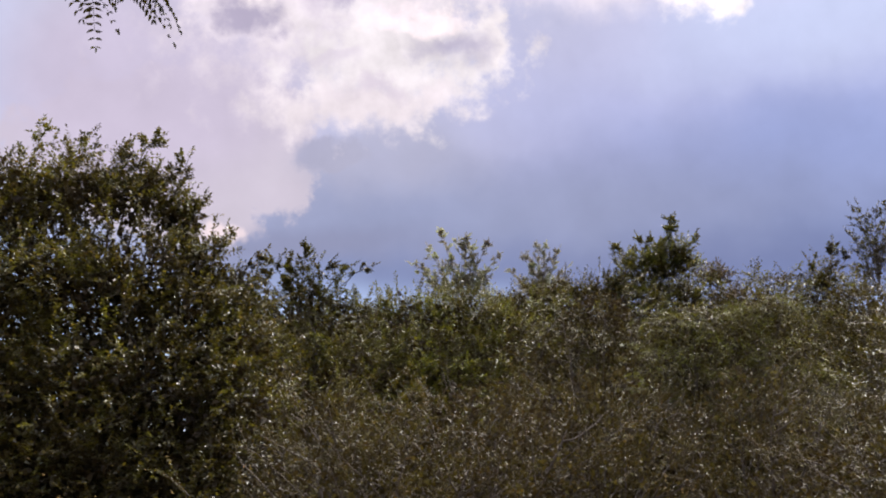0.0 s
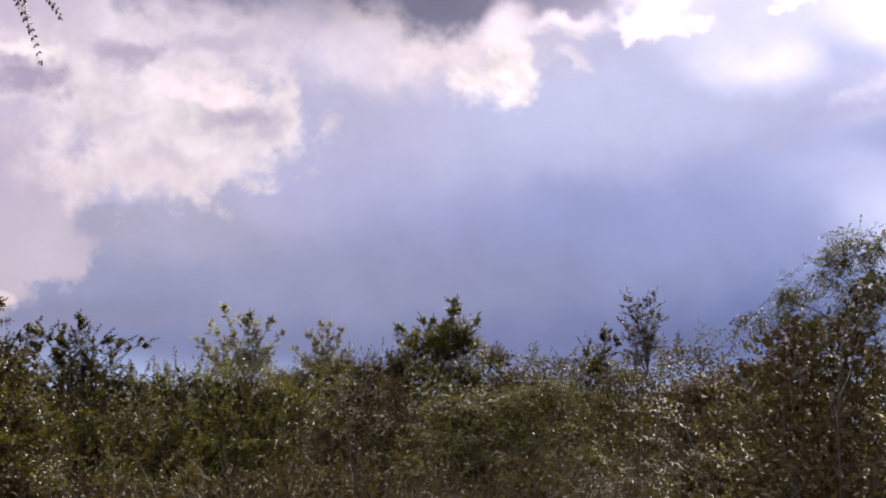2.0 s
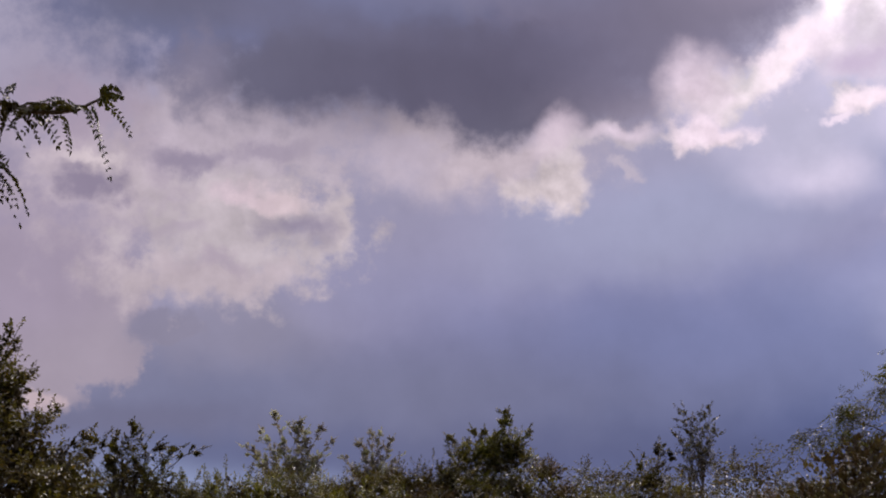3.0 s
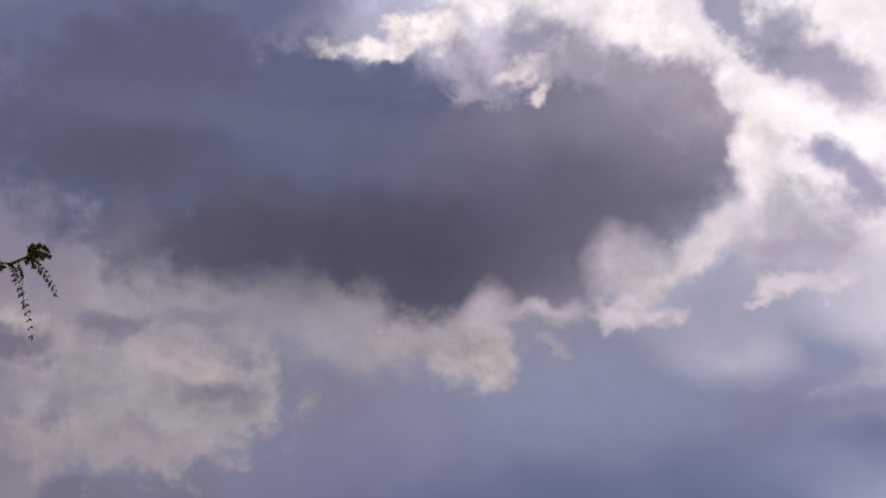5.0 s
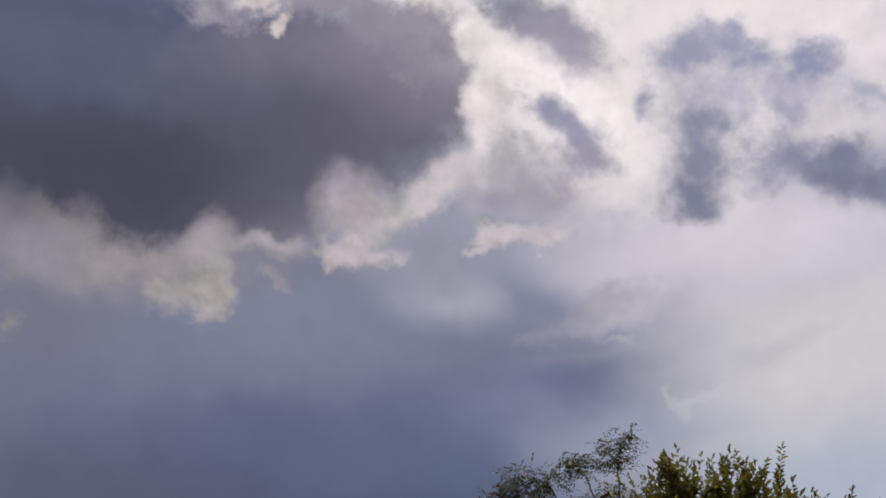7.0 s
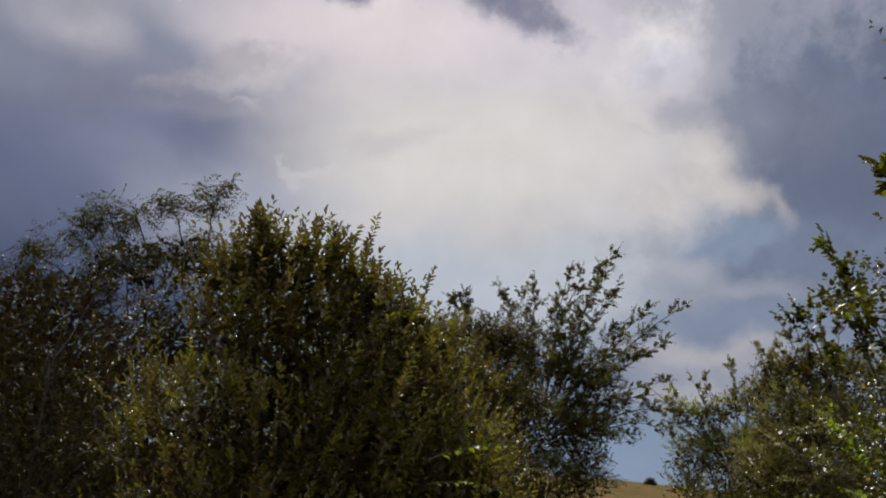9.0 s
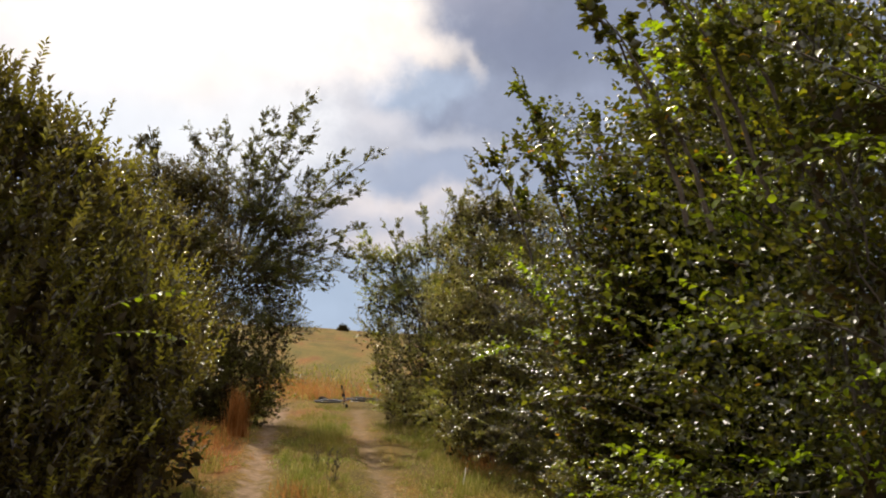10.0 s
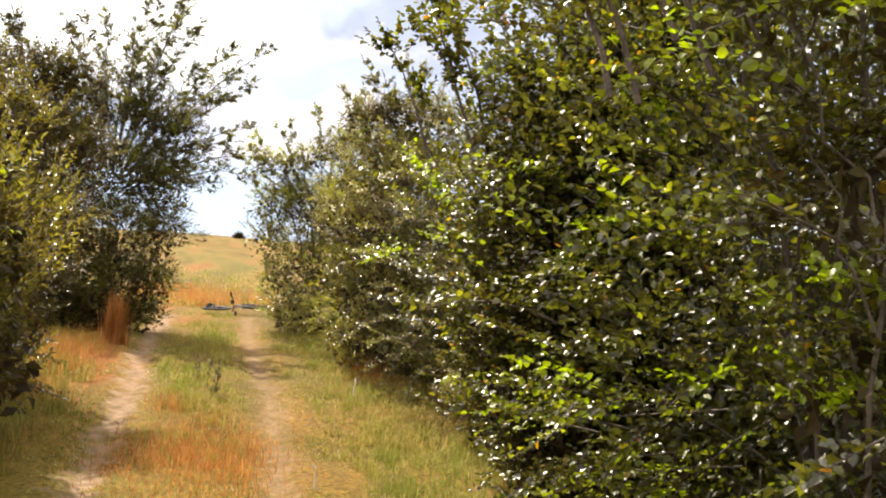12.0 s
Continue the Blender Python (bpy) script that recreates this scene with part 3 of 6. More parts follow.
# darker copy of the locust leaf: its silhouette against the sky is coloured in
LOCUST_DARK = leaf_material("silhouette_locust_leaf", [(0.0, (0.035, 0.036, 0.014)), (1.0, (0.062, 0.060, 0.02))], GLOW, 0.10, 0.5, 0.3, 0.0)
# distance haze is put into this leaf colour as pale grey
PALE = leaf_material("haze_pale_leaf", [(0.0, (0.20, 0.20, 0.175)), (1.0, (0.32, 0.31, 0.265))], (1.5, 1.5, 1.2), 0.45, 0.5, 0.4, 0.2)
# inner leaves: dull brown that stands for the shade inside the crowns
INNER = leaf_material("shade_brown_inner_leaf", [(0.0, (0.042, 0.032, 0.018)), (0.6, (0.062, 0.050, 0.025)), (1.0, (0.088, 0.070, 0.033))], (1.6, 1.5, 1.0), 0.2, 0.6, 0.2, 0.2)
# copy of the fresh leaf without its bright tones, for the crown's shade
DEEP = leaf_material("shaded_elm_leaf", [(0.0, (0.034, 0.037, 0.013)), (0.6, (0.054, 0.060, 0.017)), (1.0, (0.088, 0.096, 0.024))], GLOW, 0.32, 0.34, 0.7, 0.3)
RUSSET = leaf_material("russet_leaf", [(0.0, (0.075, 0.058, 0.04)), (0.6, (0.11, 0.085, 0.06)), (1.0, (0.16, 0.10, 0.06))], (1.6, 1.5, 1.1), 0.25, 0.55, 0.2)


# ---- the plan: the track runs from the camera toward 55.7 degrees ----
TRACK = radians(55.7)
TS, TC = math.sin(TRACK), math.cos(TRACK)
PROFILE_S = [-3000, 4, 8, 10, 12, 14, 17.7, 21, 30, 60, 100, 150, 260, 600, 4000]
PROFILE_Z = [0, 0, 0.05, 0.13, 0.30, 0.55, 0.90, 1.08, 1.7, 3.7, 6.5, 9.8, 13.0, 16, 16]


def along(s, l):
    """World x, y of a place s metres along the track and l metres to its right."""
    return s * TS + l * TC, s * TC - l * TS


def polar(az, d):
    a = radians(az)
    return d * math.sin(a), d * math.cos(a)


def height(x, y):
    s = x * TS + y * TC
    return float(np.interp(s, PROFILE_S, PROFILE_Z))


def rut_depth(s, l):
    wander = 0.05 * np.sin(s * 0.55) + 0.02 * np.sin(s * 1.7 + 1)
    return np.exp(-((np.abs(l - wander) - 0.75) / 0.14) ** 2)


def mesh_of(name, verts, tris, smooth=False):
    """A mesh from arrays of vertices and triangles."""
    verts, tris = np.asarray(verts, np.float32), np.asarray(tris, np.int32)
    me = bpy.data.meshes.new(name)
    me.vertices.add(len(verts))
    me.vertices.foreach_set("co", verts.ravel())
    me.loops.add(tris.size)
    me.loops.foreach_set("vertex_index", tris.ravel())
    me.polygons.add(len(tris))
    me.polygons.foreach_set("loop_start", np.arange(0, tris.size, 3, dtype=np.int32))
    if smooth:
        me.polygons.foreach_set("use_smooth", np.ones(len(tris), bool))
    me.update(calc_edges=True)
    return me


def ground_material():
    m, t, out = material("dry_grass_ground")
    c = t.nodes.new("ShaderNodeTexCoord").outputs["Object"]
    v = t.nodes.new("ShaderNodeSeparateXYZ")
    t.links.new(c, v.inputs[0])

    def calc(op, a, b=None):
        n = t.nodes.new("ShaderNodeMath")
        n.operation = op
        for i, q in enumerate((a, b)):
            if isinstance(q, (int, float)):
                n.inputs[i].default_value = q
            elif q is not None:
                t.links.new(q, n.inputs[i])
        return n.outputs[0]

    wander = calc("ADD", calc("MULTIPLY", calc("SINE", calc("MULTIPLY", v.outputs[1], 0.55)), 0.05),
                  calc("MULTIPLY", calc("SINE", calc("ADD", calc("MULTIPLY", v.outputs[1], 1.7), 1.0)), 0.02))
    off = calc("ABSOLUTE", calc("SUBTRACT", calc("ABSOLUTE", calc("SUBTRACT", v.outputs[0], wander)), 0.75))
    edge = calc("ADD", off, calc("MULTIPLY", calc("SUBTRACT", mnoise(t, 5.0, 8.0), 0.5), 0.75))
    near = calc("LESS_THAN", v.outputs[1], 25.0)
    rut = t.nodes.new("ShaderNodeMapRange")
    for i, q in enumerate((0.22, 0.02, 0.0, 0.72)):
        rut.inputs[i + 1].default_value = q
    t.links.new(edge, rut.inputs[0])
    soil = mramp(t, mnoise(t, 9.0, 8.0), [(0.3, (0.15, 0.10, 0.065)), (0.5, (0.27, 0.18, 0.125)), (0.75, (0.38, 0.27, 0.20))])
    drawn = t.nodes.new("ShaderNodeMapping")
    drawn.inputs["Scale"].default_value = (1.0, 0.22, 1.0)
    t.links.new(c, drawn.inputs["Vector"])

    def field(scale, detail):
        n = t.nodes.new("ShaderNodeTexNoise")
        n.inputs["Scale"].default_value, n.inputs["Detail"].default_value = scale, detail
        n.inputs["Roughness"].default_value = 0.62
        t.links.new(drawn.outputs[0], n.inputs["Vector"])
        return n.outputs[0]

    turf = mramp(t, field(0.7, 8.0), [(0.25, (0.08, 0.085, 0.02)), (0.42, (0.14, 0.138, 0.034)), (0.56, (0.20, 0.17, 0.05)), (0.67, (0.24, 0.125, 0.045)), (0.8, (0.12, 0.125, 0.03))])
    turf = mmix(t, 0.85, turf, mramp(t, mnoise(t, 22.0, 10.0), [(0.32, (0.35, 0.33, 0.28)), (0.5, (1.0, 0.97, 0.9)), (0.68, (1.8, 1.65, 1.4))]), "MULTIPLY")
    wide = mramp(t, field(0.22, 6.0), [(0.34, (0.60, 0.56, 0.34)), (0.44, (0.80, 0.62, 0.44)), (0.53, (0.88, 0.52, 0.36)), (0.62, (0.50, 0.37, 0.34))])
    turf = mmix(t, 0.8, turf, wide, "MULTIPLY")
    b = t.nodes.new("ShaderNodeBsdfPrincipled")
    t.links.new(mmix(t, calc("MULTIPLY", calc("MULTIPLY", rut.outputs[0], near), calc("SUBTRACT", 1.0, calc("MULTIPLY", calc("GREATER_THAN", v.outputs[0], 0.0), 0.42))), turf, soil), b.inputs["Base Color"])
    b.inputs["Roughness"].default_value = 0.95
    b.inputs["Specular IOR Level"].default_value = 0.15
    k = t.nodes.new("ShaderNodeBump")
    k.inputs["Strength"].default_value, k.inputs["Distance"].default_value = 0.35, 0.015
    t.links.new(mnoise(t, 16.0, 8.0), k.inputs["Height"])
    t.links.new(k.outputs[0], b.inputs["Normal"])
    t.links.new(b.outputs[0], out.inputs[0])
    return m


def build_ground():
    s = np.unique(np.concatenate([-np.geomspace(3, 3000, 24), np.arange(-3, 28, 0.16), np.geomspace(28, 3500, 70)]))
    l = np.unique(np.concatenate([-np.geomspace(4.5, 2500, 34), np.arange(-4.5, 4.5, 0.12), np.geomspace(4.5, 2500, 34)]))
    S, L = np.meshgrid(s, l, indexing="ij")
    z = np.interp(S, PROFILE_S, PROFILE_Z)
    close = np.clip((30 - np.abs(S)) / 10, 0, 1)
    z = z - 0.045 * rut_depth(S, L) * close * (S > -20)
    z += 0.025 * np.sin(S * 1.9 + L * 2.3) * np.sin(L * 3.1 - S) * close
    far = np.clip((S - 20) / 60, 0, 1)
    z += far * (0.25 * np.sin(L * 0.05 + S * 0.021) + 0.25 * np.sin(L * 0.21 + 2) * np.sin(S * 0.13))
    n, k = S.shape
    v = np.stack([L, S, z], -1).reshape(-1, 3)
    i = np.arange(n * k).reshape(n, k)
    a, b, c, d = i[:-1, :-1].ravel(), i[1:, :-1].ravel(), i[1:, 1:].ravel(), i[:-1, 1:].ravel()
    me = mesh_of("ground", v, np.concatenate([np.stack([a, c, b], -1), np.stack([a, d, c], -1)]), True)
    me.materials.append(ground_material())
    g = tagged(new("ground", me), "dry yellow grassland rising to a ridge, with bare wheel ruts", "ground", kind="structure")
    g.matrix_world = Matrix.Rotation(-TRACK, 4, "Z")
    return g


build_ground()


# ---- plants ----
UP = np.array([0.0, 0.0, 1.0])


def unit(v):
    return v / np.maximum(np.linalg.norm(v, axis=-1, keepdims=True), 1e-9)


def tube(path, r0, r1, sides=5):
    """Vertices and triangles of a tapering round stem along a path."""
    path = np.asarray(path, float)
    n = len(path)
    d = unit(np.gradient(path, axis=0))
    a = unit(np.cross(d, np.array([0.31, 0.87, 0.38])))
    b = np.cross(d, a)
    r = np.linspace(r0, r1, n)[:, None, None]
    th = np.linspace(0, 2 * np.pi, sides, endpoint=False)[None, :, None]
    v = (path[:, None] + r * (np.cos(th) * a[:, None] + np.sin(th) * b[:, None])).reshape(-1, 3)
    i = np.arange(n * sides).reshape(n, sides)
    p, q = i[:-1], i[1:]
    p2, q2 = np.roll(p, -1, 1), np.roll(q, -1, 1)
    t = np.concatenate([np.stack([p, p2, q2], -1).reshape(-1, 3), np.stack([p, q2, q], -1).reshape(-1, 3)])
    return v, t


def pile(parts):
    """Joins several pairs of vertices and triangles."""
    vs, ts, k = [], [], 0
    for v, t in parts:
        vs.append(v)
        ts.append(t + k)
        k += len(v)
    return np.concatenate(vs), np.concatenate(ts)


def blade_shape(kind):
    """A leaf one unit long: vertices and triangles."""
    if kind == "small":
        v = [(0, 0, 0), (0.45, 0.30, 0.17), (1, 0, -0.12), (0.45, -0.30, 0.17)]
        t = [(0, 2, 1), (0, 3, 2)]
    elif kind == "narrow":
        v = [(0, 0, 0), (0.45, 0.19, 0.05), (1, 0, -0.06), (0.45, -0.19, 0.05)]
        t = [(0, 2, 1), (0, 3, 2)]
    else:
        w1, w2 = (0.38, 0.34) if kind == "ovate" else (0.21, 0.17)
        v = [(0, 0, 0), (0.30, w1, 0.15), (0.68, w2, 0.09), (1, 0, -0.16), (0.68, -w2, 0.09), (0.30, -w1, 0.15)]
        t = [(0, 3, 2), (0, 2, 1), (0, 4, 3), (0, 5, 4)]
    return np.array(v, float), np.array(t)


def leaves(rng, at, axis, size, kind, flat=0.7):
    """Leaves with their stalk ends at the points, along the axes."""
    v, t = blade_shape(kind)
    n = len(at)
    nrm = UP * flat + rng.normal(0, 0.45, (n, 3))
    axis = unit(axis)
    side = unit(np.cross(nrm, axis))
    nrm = np.cross(axis, side)
    s = np.broadcast_to(size, (n,))[:, None, None]
    out = at[:, None] + s * (v[None, :, :1] * axis[:, None] + v[None, :, 1:2] * side[:, None] + v[None, :, 2:] * nrm[:, None])
    tri = t[None] + (np.arange(n) * len(v))[:, None, None]
    return out.reshape(-1, 3), tri.reshape(-1, 3)


def bend(start, way, length, lift, n=6, wob=0.0, rng=None):
    """A bowed line of points from a start."""
    u = np.linspace(0, 1, n)[:, None]
    p = np.asarray(start)[None] + np.asarray(way)[None] * length * u + UP[None] * lift * length * u ** 2
    if wob and rng is not None:
        p[1:] += np.cumsum(rng.normal(0, wob * length / n, (n - 1, 3)), 0)
    return p


def grow(rng, tall, wide, stems=7, branches=9, twigs=7, per_twig=9, leaf=0.045, kind="small", upright=0.5,
         bare=0.12, lift=0.25, twig_len=0.34, compound=False, lean=0.0, shoots=0, stem_r=0.028, flat=1.5, low=0.0, fill=90, spray=0.66, spray_twigs=13, plume=0.17, spray_leaves=6, young=0.0, tuck=0.55, skirt=0.2, core_out=0.70, core=4000,
         core_leaf=0.12, belly=0.4, foot=0.8, arms=(), heart=190, shoot=0.33, hollow=0.42):
    """A many-stemmed bush of the given height and radius: wood and leaves, as arrays."""
    wood, starts, ways, lens, sprout = [], [], [], [], None
    for k in range(stems):
        a = 2 * np.pi * (k + rng.uniform(-0.35, 0.35)) / stems
        rr = wide * rng.uniform(0.15, 0.72) * (1 - 0.3 * upright)
        h = tall * rng.uniform(0.66, 0.97) * (1 - 0.25 * (rr / wide) ** 2)
        tip = np.array([np.cos(a) * rr + lean * tall, np.sin(a) * rr, h])
        base = np.array([np.cos(a), np.sin(a), 0]) * rng.uniform(0.02, 0.05)
        ctrl = base * (0.4 + upright) + np.array([tip[0] * 0.35, tip[1] * 0.35, h * 0.55])
        u = np.linspace(0, 1, 9)[:, None]
        path = (1 - u) ** 2 * base + 2 * u * (1 - u) * ctrl + u ** 2 * tip
        path[1:-1] += rng.normal(0, 0.03, (7, 3))
        path[0, 2] = -0.05
        wood.append(tube(path, stem_r * rng.uniform(0.8, 1.3), 0.006, 6))
        for j in range(branches):
            f = bare + (1 - bare) * (j + rng.uniform(0, 1)) / branches
            x = f * 8
            i = min(int(x), 7)
            p = path[i] + (path[i + 1] - path[i]) * (x - i)
            b = rng.uniform(0, 2 * np.pi)
            out = np.array([np.cos(b), np.sin(b), 0]) * 0.75 + np.array([np.cos(a), np.sin(a), 0]) * 0.45
            way = unit(out + UP * rng.uniform(-0.15, 0.5) * (0.5 + upright) + UP * upright * 0.5)
            ln = wide * rng.uniform(0.35, 0.75) * (1 - 0.5 * f)
            if p[2] + way[2] * ln > tall * 1.02:
                ln *= 0.5
            ln *= min(1.0, max(0.3, wide * 0.92 / max(math.hypot(p[0] + way[0] * ln, p[1] + way[1] * ln), 1e-6)))
            bp = bend(p, way, ln, lift * rng.uniform(-0.6, 1.2), 6, 0.12, rng)
            bp[:, 2] = np.maximum(bp[:, 2], 0.08)
            wood.append(tube(bp, 0.010, 0.003, 3))
            for q in range(twigs):
                g = 0.12 + 0.88 * (q + rng.uniform(0, 1)) / twigs
                y = g * 5
                m = min(int(y), 4)
                tp = bp[m] + (bp[m + 1] - bp[m]) * (y - m)
                d = unit(bp[m + 1] - bp[m])
                sd = unit(np.cross(d, UP)) * (1 if q % 2 else -1)
                starts.append(tp)
                ways.append(unit(d * 0.7 + sd * rng.uniform(0.3, 0.9) + UP * rng.uniform(-0.25, 0.55) + rng.normal(0, 0.2, 3)))
                lens.append(twig_len * rng.uniform(0.55, 1.25) * (1.2 - 0.4 * g))
            starts.append(bp[-1])
            ways.append(unit(bp[-1] - bp[-2] + UP * 0.15))
            lens.append(twig_len * rng.uniform(0.6, 1.0))
    # long arching limbs: heading in degrees, height, reach and rise
    for heading, z, reach, rise in arms:
        a = radians(heading)
        bp = bend((np.cos(a) * 0.35, np.sin(a) * 0.35, z), (np.cos(a), np.sin(a), rise), reach, -0.22, 12, 0.22, rng)
        wood.append(tube(np.concatenate([[(0, 0, z * 0.45)], bp]), 0.02, 0.004, 5))
        for q in range(60):
            g = 0.1 + 0.9 * (q + rng.random()) / 60
            i = min(int(g * 11), 10)
            d = unit(bp[i + 1] - bp[i])
            starts.append(bp[i] + (bp[i + 1] - bp[i]) * (g * 11 - i))
            ways.append(unit(d * 0.8 + unit(np.cross(d, UP)) * rng.uniform(-1, 1) + UP * rng.uniform(-0.5, 0.6)))
            lens.append(twig_len * rng.uniform(0.5, 1.7) * (1.2 - 0.6 * g))
    # long straight shoots standing out of the crown
    for k in range(shoots):
        a = rng.uniform(0, 2 * np.pi)
        rr = wide * rng.uniform(0.05, 0.75)
        h = tall * (0.80 - 0.25 * (rr / wide) ** 2)
        p = np.array([np.cos(a) * rr + lean * tall, np.sin(a) * rr, h])
        w = unit(UP * rng.uniform(0.8, 1.6) * (0.5 + upright) + np.array([np.cos(a), np.sin(a), 0]) * rng.uniform(0.1, 0.7))
        for piece in range(3):
            ln = shoot * rng.uniform(0.8, 1.2)
            starts.append(p)
            ways.append(w)
            lens.append(ln)
            p = p + w * ln
            w = unit(w + rng.normal(0, 0.12, 3))
    starts, ways, lens = np.array(starts), np.array(ways), np.array(lens)
    lumps = rng.uniform(0, 2 * np.pi, 6)

    def inside(count, inner, outer, skirt=0.0):
        """Points in the bush's lumpy dome, and the ways out of it."""
        f = 1 - (1 - rng.random(count)) ** 0.8
        f = np.where(rng.random(count) < skirt, 0.03 + 0.22 * rng.random(count), f)
        a = rng.uniform(0, 2 * np.pi, count)
        edge = np.where(f > belly, np.sqrt(np.maximum(1 - ((f - belly) / (1.02 - belly)) ** 2, 0)), foot + (1 - foot) * f / belly)
        edge = edge * np.minimum(1.14, 0.95 + 0.18 * np.sin(2 * a + lumps[0] + 3 * f) + 0.17 * np.sin(5 * a + lumps[1] + 9 * f) + 0.15 * np.sin(8 * a + lumps[2] - 14 * f) + 0.12 * np.sin(19 * f + 4 * a + lumps[3]))
        r = wide * edge * (inner + (outer - inner) * rng.random(count) ** 0.6)
        p = np.stack([r * np.cos(a) + lean * tall * f, r * np.sin(a), np.maximum(f * tall * 0.97, 0.05)], -1)
        w = unit(np.stack([np.cos(a), np.sin(a), np.where(f < 0.3, -0.05, 0.15 + 1.1 * np.maximum(f - 0.35, 0) + upright * 0.5)], -1) + rng.normal(0, 0.35, (count, 3)))
        return p, w

    # arching plumes of short leafy twigs all over the crown
    more_starts, more_ways, more_lens, fresh = np.zeros((0, 3)), np.zeros((0, 3)), np.zeros(0), np.zeros(0, bool)
    if fill:
        p, w = inside(fill * 3, hollow, 0.82, skirt)
        thick = np.sin(3.4 * p[:, 0] + lumps[4]) + np.sin(3.8 * p[:, 1] + lumps[5]) + np.sin(4.1 * p[:, 2] + lumps[0]) + rng.normal(0, 0.4, fill * 3)
        pick = np.argsort(-thick)[:fill]
        p, w = p[pick], w[pick]
        ln = spray * rng.uniform(0.6, 1.35, fill)
        sag = rng.uniform(-0.45, 0.15, fill) + max(upright - 0.6, 0)
        flat_side = unit(np.cross(w, UP + rng.normal(0, 0.25, (fill, 3))))
        u = np.linspace(0, 1, 5)
        for k in range(fill):
            wood.append(tube(p[k] + w[k] * ln[k] * u[:, None] + UP * (sag[k] * ln[k] * u ** 2)[:, None], 0.006, 0.002, 3))
        for q in range(spray_twigs):
            f = (0.15 + 0.85 * (q + rng.random(fill)) / spray_twigs)
            at = p + w * (ln * f)[:, None] + UP * (sag * ln * f ** 2)[:, None]
            go = w * 0.75 + flat_side * ((1 if q % 2 else -1) * rng.uniform(0.4, 1.0, fill))[:, None] + UP * (sag * f + rng.uniform(-0.1, 0.35, fill))[:, None] + rng.normal(0, 0.12, (fill, 3))
            more_starts, more_ways = np.concatenate([more_starts, at]), np.concatenate([more_ways, unit(go)])
            more_lens = np.concatenate([more_lens, plume * rng.uniform(0.6, 1.3, fill) * (1.25 - 0.6 * f)])
            fresh = np.concatenate([fresh, np.arange(fill) < young * fill])
    if compound:
        starts, ways, lens = np.concatenate([starts, more_starts]), np.concatenate([ways, more_ways]), np.concatenate([lens, more_lens * 2])
    core_at, core_way = inside(core, 0.05, core_out)
    if low:
        keep = starts[:, 2] > low * (0.6 + 0.8 * rng.random(len(starts)))
        starts, ways, lens = starts[keep], ways[keep], lens[keep]
        keep = core_at[:, 2] > low * (0.5 + 0.8 * rng.random(len(core_at)))
        core_at, core_way = core_at[keep], core_way[keep]
        keep = more_starts[:, 2] > low * (0.6 + 0.8 * rng.random(len(more_starts)))
        more_starts, more_ways, more_lens, fresh = more_starts[keep], more_ways[keep], more_lens[keep], fresh[keep]
    n = len(starts)
    droop = -0.25 if compound else -0.06
    ends = starts + ways * lens[:, None] + UP * (droop * lens[:, None])
    # twig wood: thin tapering spikes
    sd = unit(np.cross(ways, np.array([0.3, 0.5, 0.81])))
    sd2 = np.cross(ways, sd)
    r = 0.0028
    tv = np.stack([starts + sd2 * r, starts - sd2 * r, ends], 1).reshape(-1, 3)
    wood.append((tv, np.arange(n * 3).reshape(-1, 3)))
    if compound:
        at, ax, ln = [], [], []
        for q in range(5):
            f = (q + rng.random(n)) / 5
            at.append(starts + (ends - starts) * f[:, None])
            s = np.where((q + np.arange(n)) % 2 == 0, 1.0, -1.0)[:, None]
            ax.append(unit(ways * 0.6 + sd * s * 0.9 + rng.normal(0, 0.35, (n, 3))))
            ln.append(rng.uniform(0.13, 0.24, n))
        rs, rw, rl = np.concatenate(at), np.concatenate(ax), np.concatenate(ln)
        re = rs + rw * rl[:, None]
        re[:, 2] -= rl * 0.45
        axis = unit(re - rs)
        sd = unit(np.cross(axis, UP) + 1e-3)
        P, A = [], []
        for q in range(6):
            f = 0.16 + 0.168 * q
            mid = rs + (re - rs) * f + UP * (rl * 0.12 * 4 * f * (1 - f))[:, None]
            for s in ((1, -1) if q < 5 else (0,)):
                P.append(mid)
                A.append(sd * s + axis * (0.35 if s else 1.0) - UP * 0.25 + rng.normal(0, 0.15, mid.shape))
        P, A = np.concatenate(P), np.concatenate(A)
        lv = leaves(rng, P, A, leaf * rng.uniform(0.75, 1.15, len(P)), kind, flat)
    else:
        def leafy(st, wy, ln, count):
            """Leaves in two ranks along twigs."""
            m = len(st)
            en = st + wy * ln[:, None] + UP * (droop * ln[:, None])
            sa = unit(np.cross(wy, np.array([0.3, 0.5, 0.81])))
            sb = np.cross(wy, sa)
            P, A, Z = [], [], []
            for q in range(count):
                f = (0.06 + 0.94 * (q + 0.6 * rng.random(m)) / count)
                P.append(st + (en - st) * np.minimum(f, 1)[:, None])
                A.append(wy * tuck + sa * (1.0 if q % 2 else -1.0) + sb * rng.normal(0, 0.45, (m, 1)) + rng.normal(0, 0.2, (m, 3)) + UP * 0.1)
                Z.append(leaf * rng.uniform(0.65, 1.2, m) * (1.08 - 0.35 * f))
            P.append(en)
            A.append(wy)
            Z.append(leaf * rng.uniform(0.5, 0.9, m))
            return leaves(rng, np.concatenate(P), np.concatenate(A), np.concatenate(Z), kind, flat)

        lv = leafy(starts, ways, lens, per_twig)
        if len(more_starts):
            lv = pile([lv, leafy(more_starts[~fresh], more_ways[~fresh], more_lens[~fresh], spray_leaves)])
        if young:
            sprout = leafy(more_starts[fresh], more_ways[fresh], more_lens[fresh] * 1.15, spray_leaves)
    inner = None
